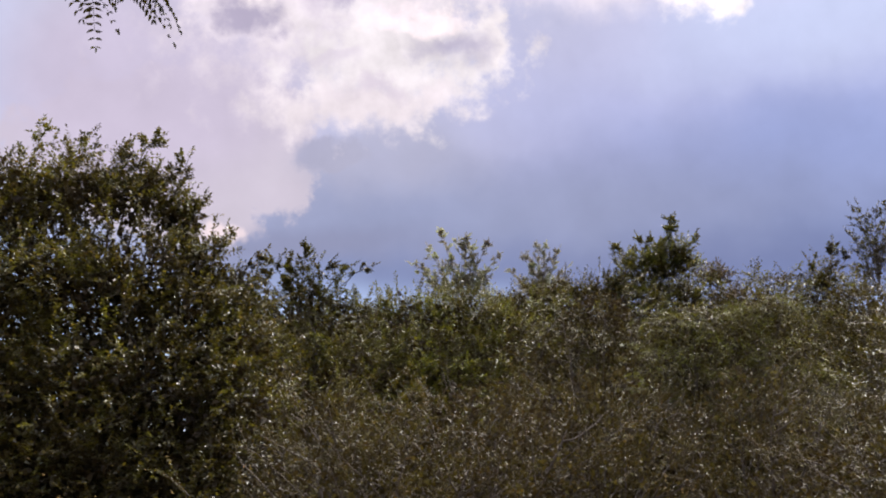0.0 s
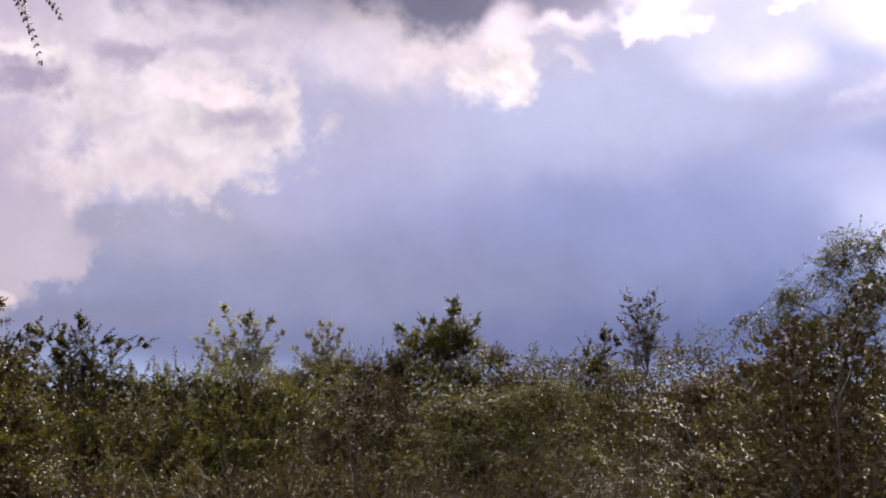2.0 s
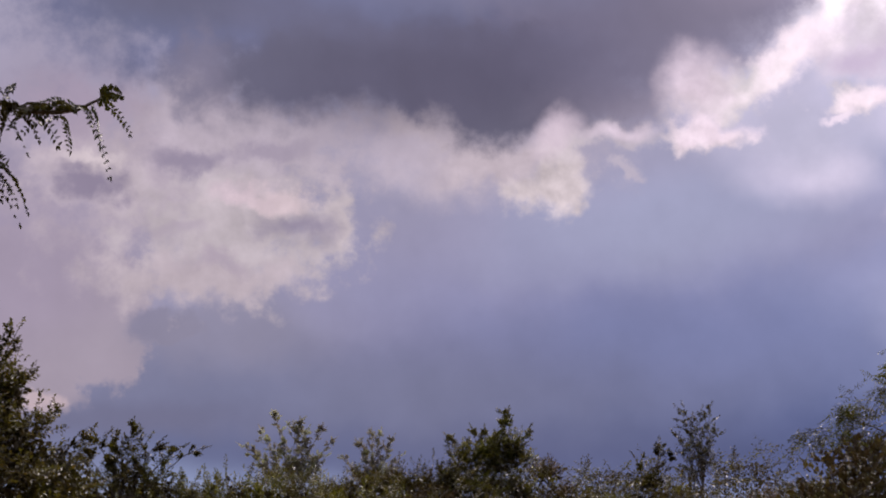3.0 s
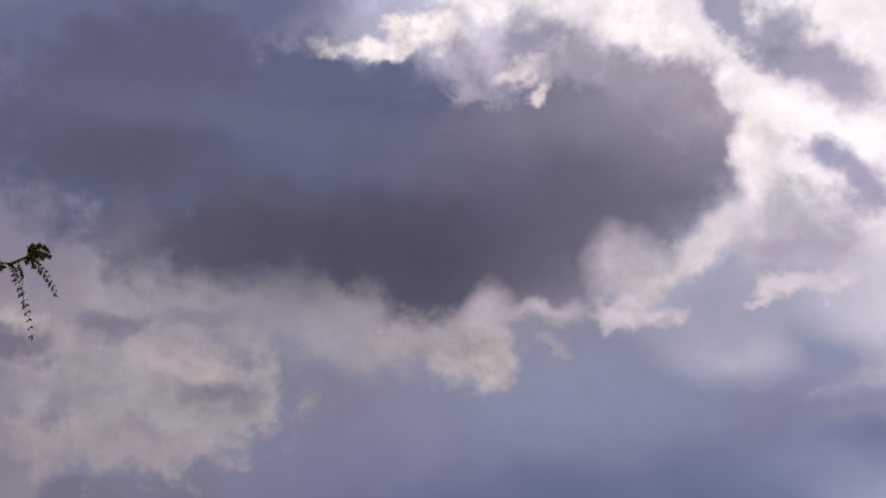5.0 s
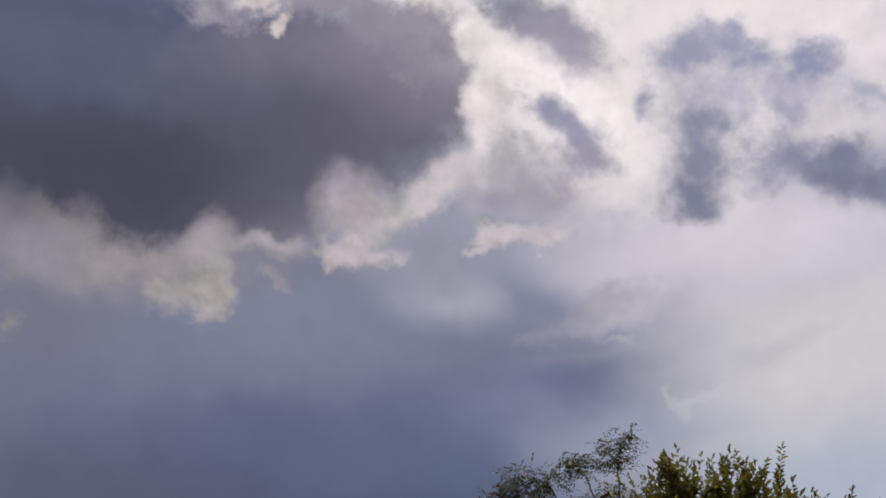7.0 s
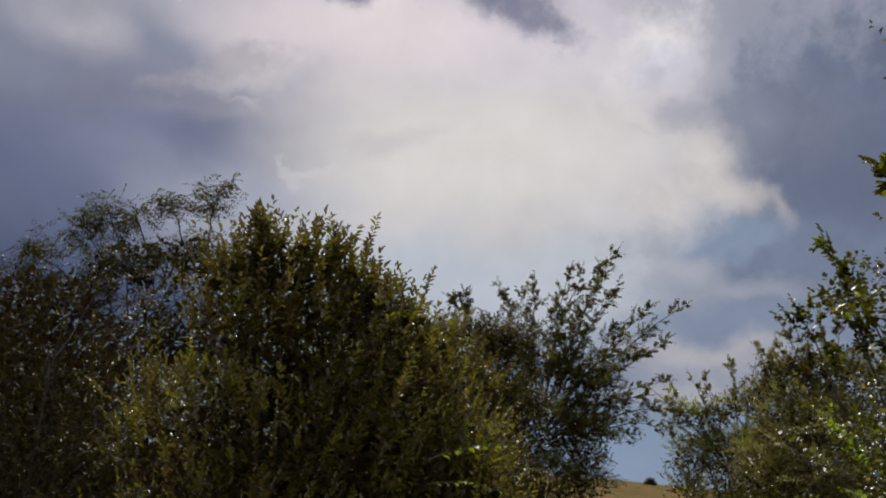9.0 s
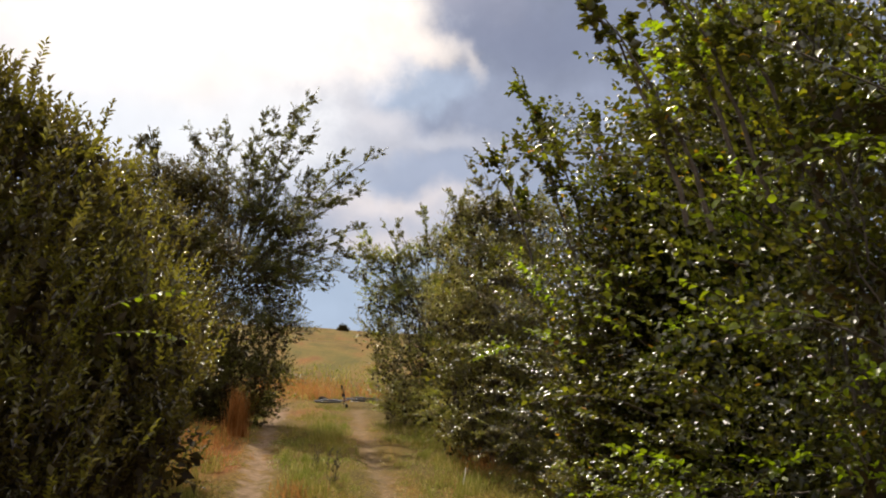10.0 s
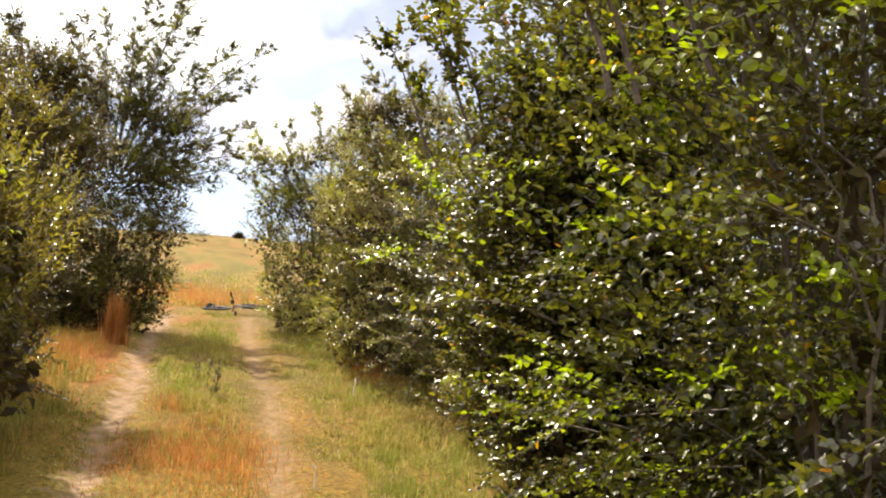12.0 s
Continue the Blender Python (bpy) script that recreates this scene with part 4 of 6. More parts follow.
    if core:
        inner = leaves(rng, core_at, core_way + rng.normal(0, 0.5, core_at.shape), core_leaf * rng.uniform(0.7, 1.2, len(core_at)), "small", 0.3)
        if not heart:
            cut = rng.random(len(core_at)) < 0.5
            lv = pile([lv, leaves(rng, core_at[cut], core_way[cut] + rng.normal(0, 0.5, core_at[cut].shape), leaf * rng.uniform(0.8, 1.3, cut.sum()), "small", 0.8)])
    if core and heart:
        at, way = inside(int(heart * 2 * wide * tall), 0.0, 0.58)
        inner = pile([inner, leaves(rng, at, way + rng.normal(0, 0.6, at.shape), 0.08 * rng.uniform(0.7, 1.2, len(at)), "small", 0.2)])
    return pile(wood), lv, sprout, inner


def plant(name, label, category, seed, leaf_mat, wood_mat=BARK, group="", **how):
    """A bush or tree: an Empty at its foot with its wood and its crown."""
    w, lv, sprout, inner = grow(np.random.default_rng(seed), **how)
    top = tagged(new(name), label, category, group)
    for part_name, (v, t), mat in (("trunk", w, wood_mat), ("crown", lv, leaf_mat)):
        if part_name == "crown" and how.get("per_twig") == 0:
            continue
        me = mesh_of(name + "_" + part_name, v, t, True)
        me.materials.append(mat)
        ob = new(part_name, me)
        ob.parent = top
        if part_name == "trunk" and name == "scrub_bush":
            ob.name = "stem"
            tagged(ob, kind="stuff")
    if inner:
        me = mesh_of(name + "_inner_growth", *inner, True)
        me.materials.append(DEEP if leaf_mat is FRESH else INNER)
        tagged(new("inner_growth", me), "inner leaves, toned for the shade inside the crown").parent = top
    if sprout:
        me = mesh_of(name + "_young_growth", *sprout, True)
        me.materials.append(YOUNG)
        tagged(new("young_growth", me), "bright yellow-green young leaves").parent = top
    return top


def stand(top, x, y, turn=0.0, size=1.0, tall=None, label="", sink=0.03):
    """Plants a bush at a place of the ground."""
    top.matrix_basis = Matrix.LocRotScale((x, y, height(x, y) - sink), Euler((0, 0, radians(turn))), (size, size, tall or size))
    return tagged(top, label) if label else top


def again(top, x, y, turn=0.0, size=1.0, tall=None, label="", sink=0.03):
    """Another bush of the same kind."""
    ob = copy_thing(top, Matrix())
    return stand(ob, x, y, turn, size, tall, label, sink)


def lobed(rng, foot, heads, leaf=0.045, kind="small", dens=1.0, spray=0.30, count=13, up=0.35, droop=-0.12, flat=1.2, tuck=0.55, stem_r=0.03, shoots=0, shoot=0.3, feathery=False, arms=(), stems=3, inside=1.0, thin=0.0, twigs=9):
    """A tree or bush whose crown is a heap of leafy heads (x, y, z, radius), each of many short leafy twigs: wood, leaves and inner leaves, as arrays.
    arms: limbs (from, to) that reach out of the crown; thin: the share of the lower crown left bare."""
    foot, heads = np.asarray(foot, float), np.asarray(heads, float)
    wood, st, wy, ln = [], [], [], []
    for k in range(stems):
        mid = heads[:, :3].mean(0) + rng.normal(0, 0.12, 3) * (1, 1, 0.3)
        base = foot + rng.normal(0, 0.10 if stems > 1 else 0.0, 3) * (1, 1, 0)
        base[2] = foot[2] - 0.1
        u = np.linspace(0, 1, 8)[:, None]
        wood.append(tube(base + (mid - base) * u + rng.normal(0, 0.025, (8, 3)) * (u > 0), stem_r * rng.uniform(0.8, 1.25), stem_r * 0.45, 7))
        for x, y, z, r in heads[k::stems]:
            at = base + (mid - base) * np.clip((z - r * 1.6 - base[2]) / max(mid[2] - base[2], 0.1), 0.12, 0.9)
            end = np.array([x, y, z + 0.3 * r])
            v = np.linspace(0, 1, 6)[:, None]
            wood.append(tube(at + (end - at) * v + UP * (0.25 * np.linalg.norm(end - at) * v * (1 - v)) + rng.normal(0, 0.03, (6, 3)) * (v > 0), stem_r * 0.42, 0.004, 5))
    for x, y, z, r in heads:
        n = int(dens * 300 * r * r) + 10
        d = rng.normal(0, 1, (n, 3))
        d[:, 2] = np.where(d[:, 2] < -0.35, -d[:, 2] * 0.7, d[:, 2])
        d = unit(d)
        lens = spray * rng.uniform(0.55, 1.35, n)
        lump = 1 + 0.16 * np.sin(5 * d[:, 0] + 7 * z) + 0.16 * np.sin(6 * d[:, 2] + 5 * x) + 0.12 * np.sin(9 * d[:, 1] + 3 * y)
        st.append(np.array([x, y, z]) + d * (np.maximum(r * lump - lens * 0.75, 0.15 * r) * rng.uniform(0.55, 1.0, n) ** 0.6)[:, None])
        wy.append(unit(d * 0.8 + UP * up + rng.normal(0, 0.34, (n, 3))))
        ln.append(lens)
    # straight leaders standing out of the top heads
    tops = heads[np.argsort(-(heads[:, 2] + heads[:, 3]))]
    for k in range(shoots):
        x, y, z, r = tops[k % max(len(tops) // 2, 1)]
        p = np.array([x, y, z + 0.55 * r]) + rng.normal(0, 0.4, 3) * r * (1, 1, 0.2)
        w = unit(UP * 1.5 + rng.normal(0, 0.3, 3))
        for piece in range(2):
            st.append(p[None])
            wy.append(w[None])
            ln.append(np.array([shoot * rng.uniform(0.7, 1.2)]))
            p = p + w * ln[-1][0] * 0.9
            w = unit(w + rng.normal(0, 0.12, 3))
    for a, b in arms:
        a, b = np.asarray(a, float), np.asarray(b, float)
        u = np.linspace(0, 1, 10)[:, None]
        reach = np.linalg.norm(b - a)
        path = a + (b - a) * u + UP * (0.07 * reach * 4 * u * (1 - u)) + np.cumsum(rng.normal(0, 0.010 * reach, (10, 3)), 0) * (u > 0)
        wood.append(tube(path, 0.007 + 0.005 * reach, 0.003, 5))
        # side twigs, shorter toward the tip, and twiglets on them
        n = int(twigs * reach) + 3
        f = np.sort(rng.uniform(0.18, 1, n)) * 9
        i = np.minimum(f.astype(int), 8)
        d = unit(path[i + 1] - path[i])
        p = path[i] + (path[i + 1] - path[i]) * (f - i)[:, None]
        turn = unit(np.cross(d, rng.normal(0, 1, (n, 3))))
        w = unit(d * 0.75 + turn * rng.uniform(0.5, 1.0, (n, 1)) + UP * up * 0.35)
        long = spray * rng.uniform(0.5, 1.25, n) * (1.35 - 0.09 * f)
        st.append(p)
        wy.append(w)
        ln.append(long)
        for q in range(2):
            g = rng.uniform(0.25, 0.75, n)
            st.append(p + w * (long * g)[:, None])
            wy.append(unit(w + rng.normal(0, 0.55, (n, 3))))
            ln.append(long * rng.uniform(0.3, 0.6, n))
        st.append(path[-1][None])
        wy.append(unit(path[-1] - path[-2])[None])
        ln.append(np.array([spray * 0.6]))
    st, wy, ln = np.concatenate(st), np.concatenate(wy), np.concatenate(ln)
    if thin:
        low = heads[:, 2].min()
        keep = rng.random(len(st)) > thin * np.clip(1 - (st[:, 2] - low) / (0.5 * (heads[:, 2].max() - low)), 0, 1)
        st, wy, ln = st[keep], wy[keep], ln[keep]
    n = len(st)
    sa = unit(np.cross(wy, UP + rng.normal(0, 0.3, (n, 3))))
    sb = np.cross(wy, sa)
    ends = st + wy * ln[:, None] + UP * (droop * ln)[:, None]
    wood.append((np.stack([st + sb * 0.003, st - sb * 0.003, ends], 1).reshape(-1, 3), np.arange(n * 3).reshape(-1, 3)))
    P, A, Z = [], [], []
    if feathery:
        for q in range(count):
            f = (0.1 + 0.9 * (q + 0.6 * rng.random(n)) / count)
            r0 = st + wy * (ln * f)[:, None] + UP * (droop * ln * f ** 2)[:, None]
            out = unit(wy * 0.5 + sa * (1 if q % 2 else -1) * 0.8 + rng.normal(0, 0.25, (n, 3)) - UP * 0.55)
            long = rng.uniform(0.11, 0.19, n)
            r1 = r0 + out * long[:, None] - UP * (long * 0.25)[:, None]
            wood.append((np.stack([r0 + sb * 0.0015, r0 - sb * 0.0015, r1], 1).reshape(-1, 3), np.arange(n * 3).reshape(-1, 3)))
            ax = unit(r1 - r0)
            sd = unit(np.cross(ax, rng.normal(0, 1, (n, 3)) * 0.5 + UP))
            for h in range(5):
                for sgn in (1, -1):
                    P.append(r0 + (r1 - r0) * (0.2 + 0.18 * h))
                    A.append(sd * sgn + ax * 0.45 + rng.normal(0, 0.12, (n, 3)))
                    Z.append(leaf * rng.uniform(0.8, 1.15, n))
            P.append(r1)
            A.append(ax)
            Z.append(leaf * rng.uniform(0.7, 1.0, n))
    else:
        for q in range(count):
            f = (0.08 + 0.92 * (q + 0.6 * rng.random(n)) / count)
            P.append(st + wy * (ln * f)[:, None] + UP * (droop * ln * f ** 2)[:, None])
            A.append(wy * tuck + sa * (1.0 if q % 2 else -1.0) + sb * rng.normal(0, 0.4, (n, 1)) + rng.normal(0, 0.2, (n, 3)))
            Z.append(leaf * rng.uniform(0.65, 1.2, n) * (1.1 - 0.35 * f))
        P.append(ends)
        A.append(wy)
        Z.append(leaf * rng.uniform(0.6, 0.95, n))
    lv = leaves(rng, np.concatenate(P), np.concatenate(A), np.concatenate(Z), kind, flat)
    fill = []
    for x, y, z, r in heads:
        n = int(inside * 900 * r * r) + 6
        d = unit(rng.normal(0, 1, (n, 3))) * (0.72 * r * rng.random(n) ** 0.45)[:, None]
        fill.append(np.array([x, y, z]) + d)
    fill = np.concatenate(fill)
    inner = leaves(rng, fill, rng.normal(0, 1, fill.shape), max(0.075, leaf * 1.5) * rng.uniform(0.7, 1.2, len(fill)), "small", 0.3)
    return pile(wood), lv, inner


def crowned(name, label, category, seed, leaf_mat, az, d, heads, arms=(), wood_mat=BARK, group="", **how):
    """A tree or bush at a bearing and distance from the start of the walk. heads: bearing, how high its top stands (degrees over eye level), radius, and how much farther off."""
    x0, y0 = polar(az, d)
    z0 = height(x0, y0)

    def spot(a, el, deep=0.0, down=0.0):
        x, y = polar(a, d + deep)
        return (x - x0, y - y0, max(1.6 + (d + deep) * math.tan(radians(el)) - down, height(x, y) + 0.12) - z0)

    balls = [(*spot(h[0], h[1], h[3] if len(h) > 3 else 0.0, h[2]), h[2]) for h in heads]
    reach = [(spot(*a), spot(*b)) for a, b in arms]
    w, lv, inner = lobed(np.random.default_rng(seed), (0, 0, 0), balls, arms=reach, **how)
    top = tagged(new(name), label, category, group)
    top.location = (x0, y0, z0)
    for part_name, (v, t), mat, words in (("trunk", w, wood_mat, ""), ("crown", lv, leaf_mat, ""), ("inner_growth", inner, INNER, "inner leaves, coloured brown for the shade inside the crown")):
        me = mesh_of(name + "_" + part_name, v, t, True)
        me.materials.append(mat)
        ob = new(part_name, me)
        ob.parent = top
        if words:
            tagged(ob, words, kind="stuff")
    return top


# elm thicket beside the track, close to the camera
near_elm = plant("elm_bush", "tall fresh green elm bush with glossy leaves, backlit by the sun", "bush", 11, FRESH, group="bushes on the sunny side of the track",
                 tall=4.6, wide=2.2, stems=8, branches=9, twigs=2, per_twig=8, leaf=0.041, kind="ovate", upright=0.55, shoots=18, twig_len=0.36, fill=280, spray=0.58, plume=0.20, spray_leaves=6, young=0.2, core=14000, core_leaf=0.060, low=0.55, belly=0.5, foot=0.36, skirt=0.0, core_out=0.68, heart=0, hollow=0.46, shoot=0.28)
near_elm_b = plant("elm_bush", "dense fresh green elm bush with arching shoots", "bush", 12, FRESH, group="bushes on the sunny side of the track",
                   tall=4.2, wide=2.2, stems=8, branches=9, twigs=2, per_twig=8, leaf=0.041, kind="ovate", upright=0.35, shoots=8, twig_len=0.36, fill=280, spray=0.58, plume=0.20, spray_leaves=6, young=0.2, core=14000, core_leaf=0.060, low=0.55, belly=0.5, foot=0.36, skirt=0.0, core_out=0.68, heart=0, hollow=0.46, shoot=0.28)
back_elm = plant("elm_bush", "fresh green elm bush behind the front row", "bush", 13, FRESH, group="bushes on the sunny side of the track",
                 tall=4.5, wide=2.4, stems=8, branches=8, twigs=4, per_twig=6, leaf=0.062, upright=0.5, shoots=14, shoot=0.17, twig_len=0.36, fill=120, core=9000, core_leaf=0.07)
stand(near_elm, *along(6.4, 2.95), 20, 1.01)
stand(near_elm_b, *along(9.0, 3.35), 80, 0.97)
near_elm_near = again(near_elm, *along(3.7, 3.6), 140, 1.05)
# this bush stands out of view, kept for the shade it casts
stand(back_elm, *along(1.0, 4.3), 200, 1.05)
again(back_elm, *along(12.4, 4.1), 250, 0.93)
again(back_elm, *along(7.2, 6.2), 300, 1.1)
again(back_elm, *along(9.3, 5.1), 20, 1.1)

crowned("elm_bush", "fresh green elm with straight upright shoots against the sky", "bush", 14, FRESH, 72.5, 9.0, group="bushes on the sunny side of the track", heads=
                    ((72.2, 16.2, 0.34), (73.4, 17.6, 0.4), (74.9, 18.6, 0.5), (76.9, 19, 0.6), (69.2, 10.8, 0.5), (71.2, 12.4, 0.6), (72.9, 14.6, 0.7), (75.4, 16, 0.8),
                     (69.6, 8.4, 0.6), (71.4, 9.8, 0.8), (74, 10.8, 0.9), (69, 5.6, 0.65), (71, 5.8, 0.8), (73.5, 6, 0.9), (69.4, 2.6, 0.65), (71.6, 2, 0.8), (74, 2, 0.9), (69.8, 0, 0.6), (72, -0.6, 0.75), (74.5, -1, 0.8), (71, -3.2, 0.5), (73.5, -4, 0.6)),
                    arms=[((a + 2.0, e - 5.0), (a, e)) for a, e in ((64.2, 13.5), (65.4, 12.3), (67.3, 12.6), (63.2, 10.7), (64.9, 11.6))], twigs=5,
                    leaf=0.052, kind="ovate", dens=0.85, spray=0.36, count=11, up=1.0, droop=0.0, tuck=0.7, shoots=30, shoot=0.26, stems=5, stem_r=0.028, inside=0.9)


crowned("elm_bush", "fresh green elm with leafy shoots leaning out at the verge", "bush", 15, FRESH, 80.0, 5.0, group="bushes on the sunny side of the track", heads=
        ((75.5, 13, 0.22), (77.5, 15, 0.26), (79.5, 14, 0.3), (77.5, 9, 0.3), (80, 8, 0.36), (80, 2, 0.4), (81, -4, 0.4)),
        arms=[((a + 4.5, e - 9.0), (a, e)) for a, e in ((68.4, 18.8), (70.8, 18.8), (69.8, 17.4), (66.2, 16.8), (67.2, 16.6), (71.5, 17.7))], leaf=0.044, kind="ovate", dens=0.7, spray=0.2, count=9, up=0.9, droop=0.0, tuck=0.7, stems=3, stem_r=0.014, inside=0.5, twigs=5)


def foot_growth(name, label, seed, mat, s0, s1, line, step, leaf, kind, **how):
    """Low leafy growth along the foot of the hedge, from s0 to s1 along the track."""
    g = np.random.default_rng(seed)
    s = np.arange(s0, s1, step)
    mid = (s0 + s1) / 2
    x0, y0 = along(mid, line + 0.5)
    z0 = height(x0, y0)
    balls = []
    for k in s:
        for up, back in ((0.32, 0.42), (0.75, 0.5), (1.2, 0.55)):
            x, y = along(k + g.uniform(-0.15, 0.15), line + back + g.uniform(-0.12, 0.12))
            balls.append((x - x0, y - y0, height(x, y) - z0 + up, g.uniform(0.34, 0.46)))
    w, lv, inner = lobed(g, (0, 0, 0), balls, leaf=leaf, kind=kind, **how)
    top = tagged(new(name), label, "bush")
    top.location = (x0, y0, z0)
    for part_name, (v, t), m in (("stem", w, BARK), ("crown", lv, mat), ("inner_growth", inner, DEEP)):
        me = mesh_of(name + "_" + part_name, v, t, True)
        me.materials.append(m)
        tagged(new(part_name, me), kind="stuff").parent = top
    return top


foot_growth("low_elm", "low dark elm growth at the foot of the hedge", 15, FRESH, 7.6, 11.6, 2.35, 0.5, 0.05, "ovate", dens=0.9, spray=0.3, count=10, inside=0.9)
foot_growth("low_elm", "low elm growth at the foot of the hedge, leaves paled for glints", 16, GLINT_PALED, 11.8, 16.4, 2.4, 0.55, 0.05, "small", dens=0.9, spray=0.28, count=10, inside=0.9)
foot_growth("low_elm", "low elm growth at the foot of the hedge, leaves paled for glints", 17, GLINT_PALED, 16.6, 21.5, 2.45, 0.6, 0.05, "small", dens=0.8, spray=0.28, count=10, inside=0.8)

# small-leaved elms farther along
mid_elm = plant("small_leaved_elm", "bushy small-leaved elm with wiry branches at the track's edge", "bush", 21, ELM, tall=4.0, wide=1.9, stems=7, branches=8,
                twigs=3, per_twig=8, leaf=0.042, upright=0.45, shoots=0, twig_len=0.25, fill=180, core_out=0.58, core=5000, core_leaf=0.080)
mid_elm_b = plant("small_leaved_elm", "dense dark small-leaved elm bush", "bush", 22, ELM, tall=3.6, wide=2.0, stems=7, branches=8,
                  twigs=3, per_twig=8, leaf=0.042, upright=0.3, shoot=0.18, shoots=3, twig_len=0.30, fill=180, core_out=0.58, core=5000, core_leaf=0.080)
far_elm = plant("far_elm", "leafy elm in the thick of the scrub", "bush", 25, ELM, tall=4.4, wide=2.3, stems=7, branches=7, twigs=4, per_twig=6, leaf=0.065,
                upright=0.5, shoots=0, twig_len=0.30, fill=130, spray_twigs=8, plume=0.22, spray_leaves=4, core=9000, core_leaf=0.065, heart=60)
crowned("wiry_elm", "open spreading elm with dark wiry limbs and small leaves", "tree", 23, WIRY, 51.6, 21.0,
                    ((48.6, 9.6, 0.5), (50.4, 9.6, 0.5), (52.4, 9.2, 0.5), (54.0, 8.6, 0.5), (49, 8.2, 0.9), (51.4, 7.6, 0.9), (53.4, 7.0, 0.7), (49, 5.6, 1.0), (51.6, 5.0, 0.9), (53.6, 4.6, 0.6),
                     (49, 3.2, 1.0), (51.6, 2.6, 0.85), (53.2, 2.4, 0.6), (50.5, 1.2, 0.9), (53, 0.6, 0.5), (48.5, 0.7, 1.0), (51.4, -0.4, 0.55), (49.6, -0.6, 0.5), (52.4, -0.4, 0.45)),
                    arms=[((51.2 + 0.12 * (a - 51), 4.4 + 0.18 * (e - 5)), (a, e, 0.5 * math.sin(9 * a))) for a, e in
                          ((54.3, 13.9), (53.9, 12.9), (52.4, 13.0), (57.5, 11.2), (56.4, 11.2), (56.4, 7.2), (54.4, 12.0), (51.8, 11.6), (51.0, 12.0), (49.2, 11.8), (46.8, 11.1), (55.0, 10.6), (55.9, 9.2), (55.8, 5.3),
                           (57.4, 7.9), (58.0, 6.8), (55.3, 6.3), (53.1, 12.6), (50.4, 11.0), (48.3, 10.6), (53.4, 11.0), (54.6, 9.4), (56.8, 9.9), (52.2, 10.6), (57.2, 5.4), (54.6, 4.2))],
                    leaf=0.047, dens=1.5, spray=0.32, count=13, droop=-0.05, stems=7, stem_r=0.030, inside=1.2, twigs=14)
dusty_elm = plant("dusty_elm", "grey-green elm bush beside the track, leaves paled for sky glints", "bush", 24, GLINT_PALED, tall=3.8, wide=1.95, stems=7, branches=8,
                  twigs=3, per_twig=8, leaf=0.042, upright=0.4, shoots=16, twig_len=0.34, fill=190, heart=90, core_out=0.55, core=5500, core_leaf=0.075)
stand(dusty_elm, *along(18.5, 2.9), 0, 0.9)
again(dusty_elm, *along(22.5, 2.7), 60, 0.85)
again(dusty_elm, *along(15.2, 3.75), 120, 0.97)
again(dusty_elm, *along(17.5, 6.0), 170, 1.1)
again(dusty_elm, *along(26.5, 2.9), 230, 0.85)
crowned("arching_elm", "grey-green elm whose limbs arch out over the track", "bush", 26, GLINT_PALED, 60.6, 22.0,
        ((57.8, 7.0, 0.28), (58.6, 7.2, 0.35), (59.5, 7.2, 0.4), (60.3, 7.8, 0.4), (61.4, 8.4, 0.45), (62.5, 9.0, 0.5), (58.4, 5.8, 0.55), (60, 6.2, 0.8), (62, 7.2, 0.9), (58.2, 4.2, 0.5), (59.8, 4.0, 0.85), (62, 4.4, 1.0),
         (58.8, 2.4, 0.45), (60.2, 1.8, 0.85), (59.5, 0.4, 0.45), (61, 0.4, 0.8), (62.5, 1.5, 0.9)),
        arms=[((60.6, 3.4), (a, e)) for a, e in ((56.6, 7.6), (56.9, 6.4), (57.2, 5.2), (59.9, 8.8), (58.4, 8.0), (57.6, 7.4), (61.0, 9.4), (62.2, 9.9), (58.0, 4.2), (59.2, 7.8))], leaf=0.048, dens=1.0, spray=0.30, stems=4, inside=0.6, twigs=8)
crowned("dusty_elm", "elm bush with upright twigs beside the track, leaves paled for glints", "bush", 27, GLINT_PALED, 64.6, 17.0,
        ((62.0, 9.2, 0.35), (62.8, 9.6, 0.35), (63.8, 9.8, 0.4), (65.0, 9.8, 0.45), (66.4, 9.8, 0.5), (62.6, 8.0, 0.6), (64.4, 8.4, 0.8), (66.5, 8.4, 0.8), (62.0, 5.8, 0.6), (63.6, 5.8, 0.9), (66, 5.6, 1.0), (62.2, 3.0, 0.6), (64, 3.0, 0.9),
         (66.5, 2.6, 1.0), (62.6, 0.4, 0.6), (64.5, 0, 0.9), (63.2, -1.6, 0.5)),
        arms=[((64.4, 4.5), (a, e)) for a, e in ((61.6, 9.6), (62.4, 10.6), (63.2, 10.3), (64.0, 10.9), (65.0, 10.5), (66.0, 10.8), (62.0, 8.0), (63.6, 9.8))], leaf=0.047, dens=1.1, spray=0.28, up=0.8, shoots=5, shoot=0.22, stems=4, inside=0.6, twigs=8)
crowned("small_leaved_elm", "dark small-leaved elm leaning to the grassy verge", "bush", 28, WIRY, 48.2, 14.6,
        ((46.6, 10.4, 0.42), (47.8, 10.6, 0.4), (49.0, 10.5, 0.4), (50.0, 10.2, 0.34), (47.0, 8.8, 0.7), (49.2, 8.6, 0.65), (50.4, 7.8, 0.4), (47.2, 6, 0.85), (49.2, 5.6, 0.65), (47.0, 3, 0.85), (49.0, 2.8, 0.55), (46.6, 0.2, 0.8), (48.2, 0.4, 0.45), (46.4, -1.8, 0.5)),
        arms=(((48, 9), (47.4, 11.2)), ((49.4, 9), (50.2, 11.2))), leaf=0.046, dens=1.2, spray=0.3, shoots=5, shoot=0.16, stems=4, inside=1.1)
stand(mid_elm, *along(13.6, -3.1), 20, 0.8)
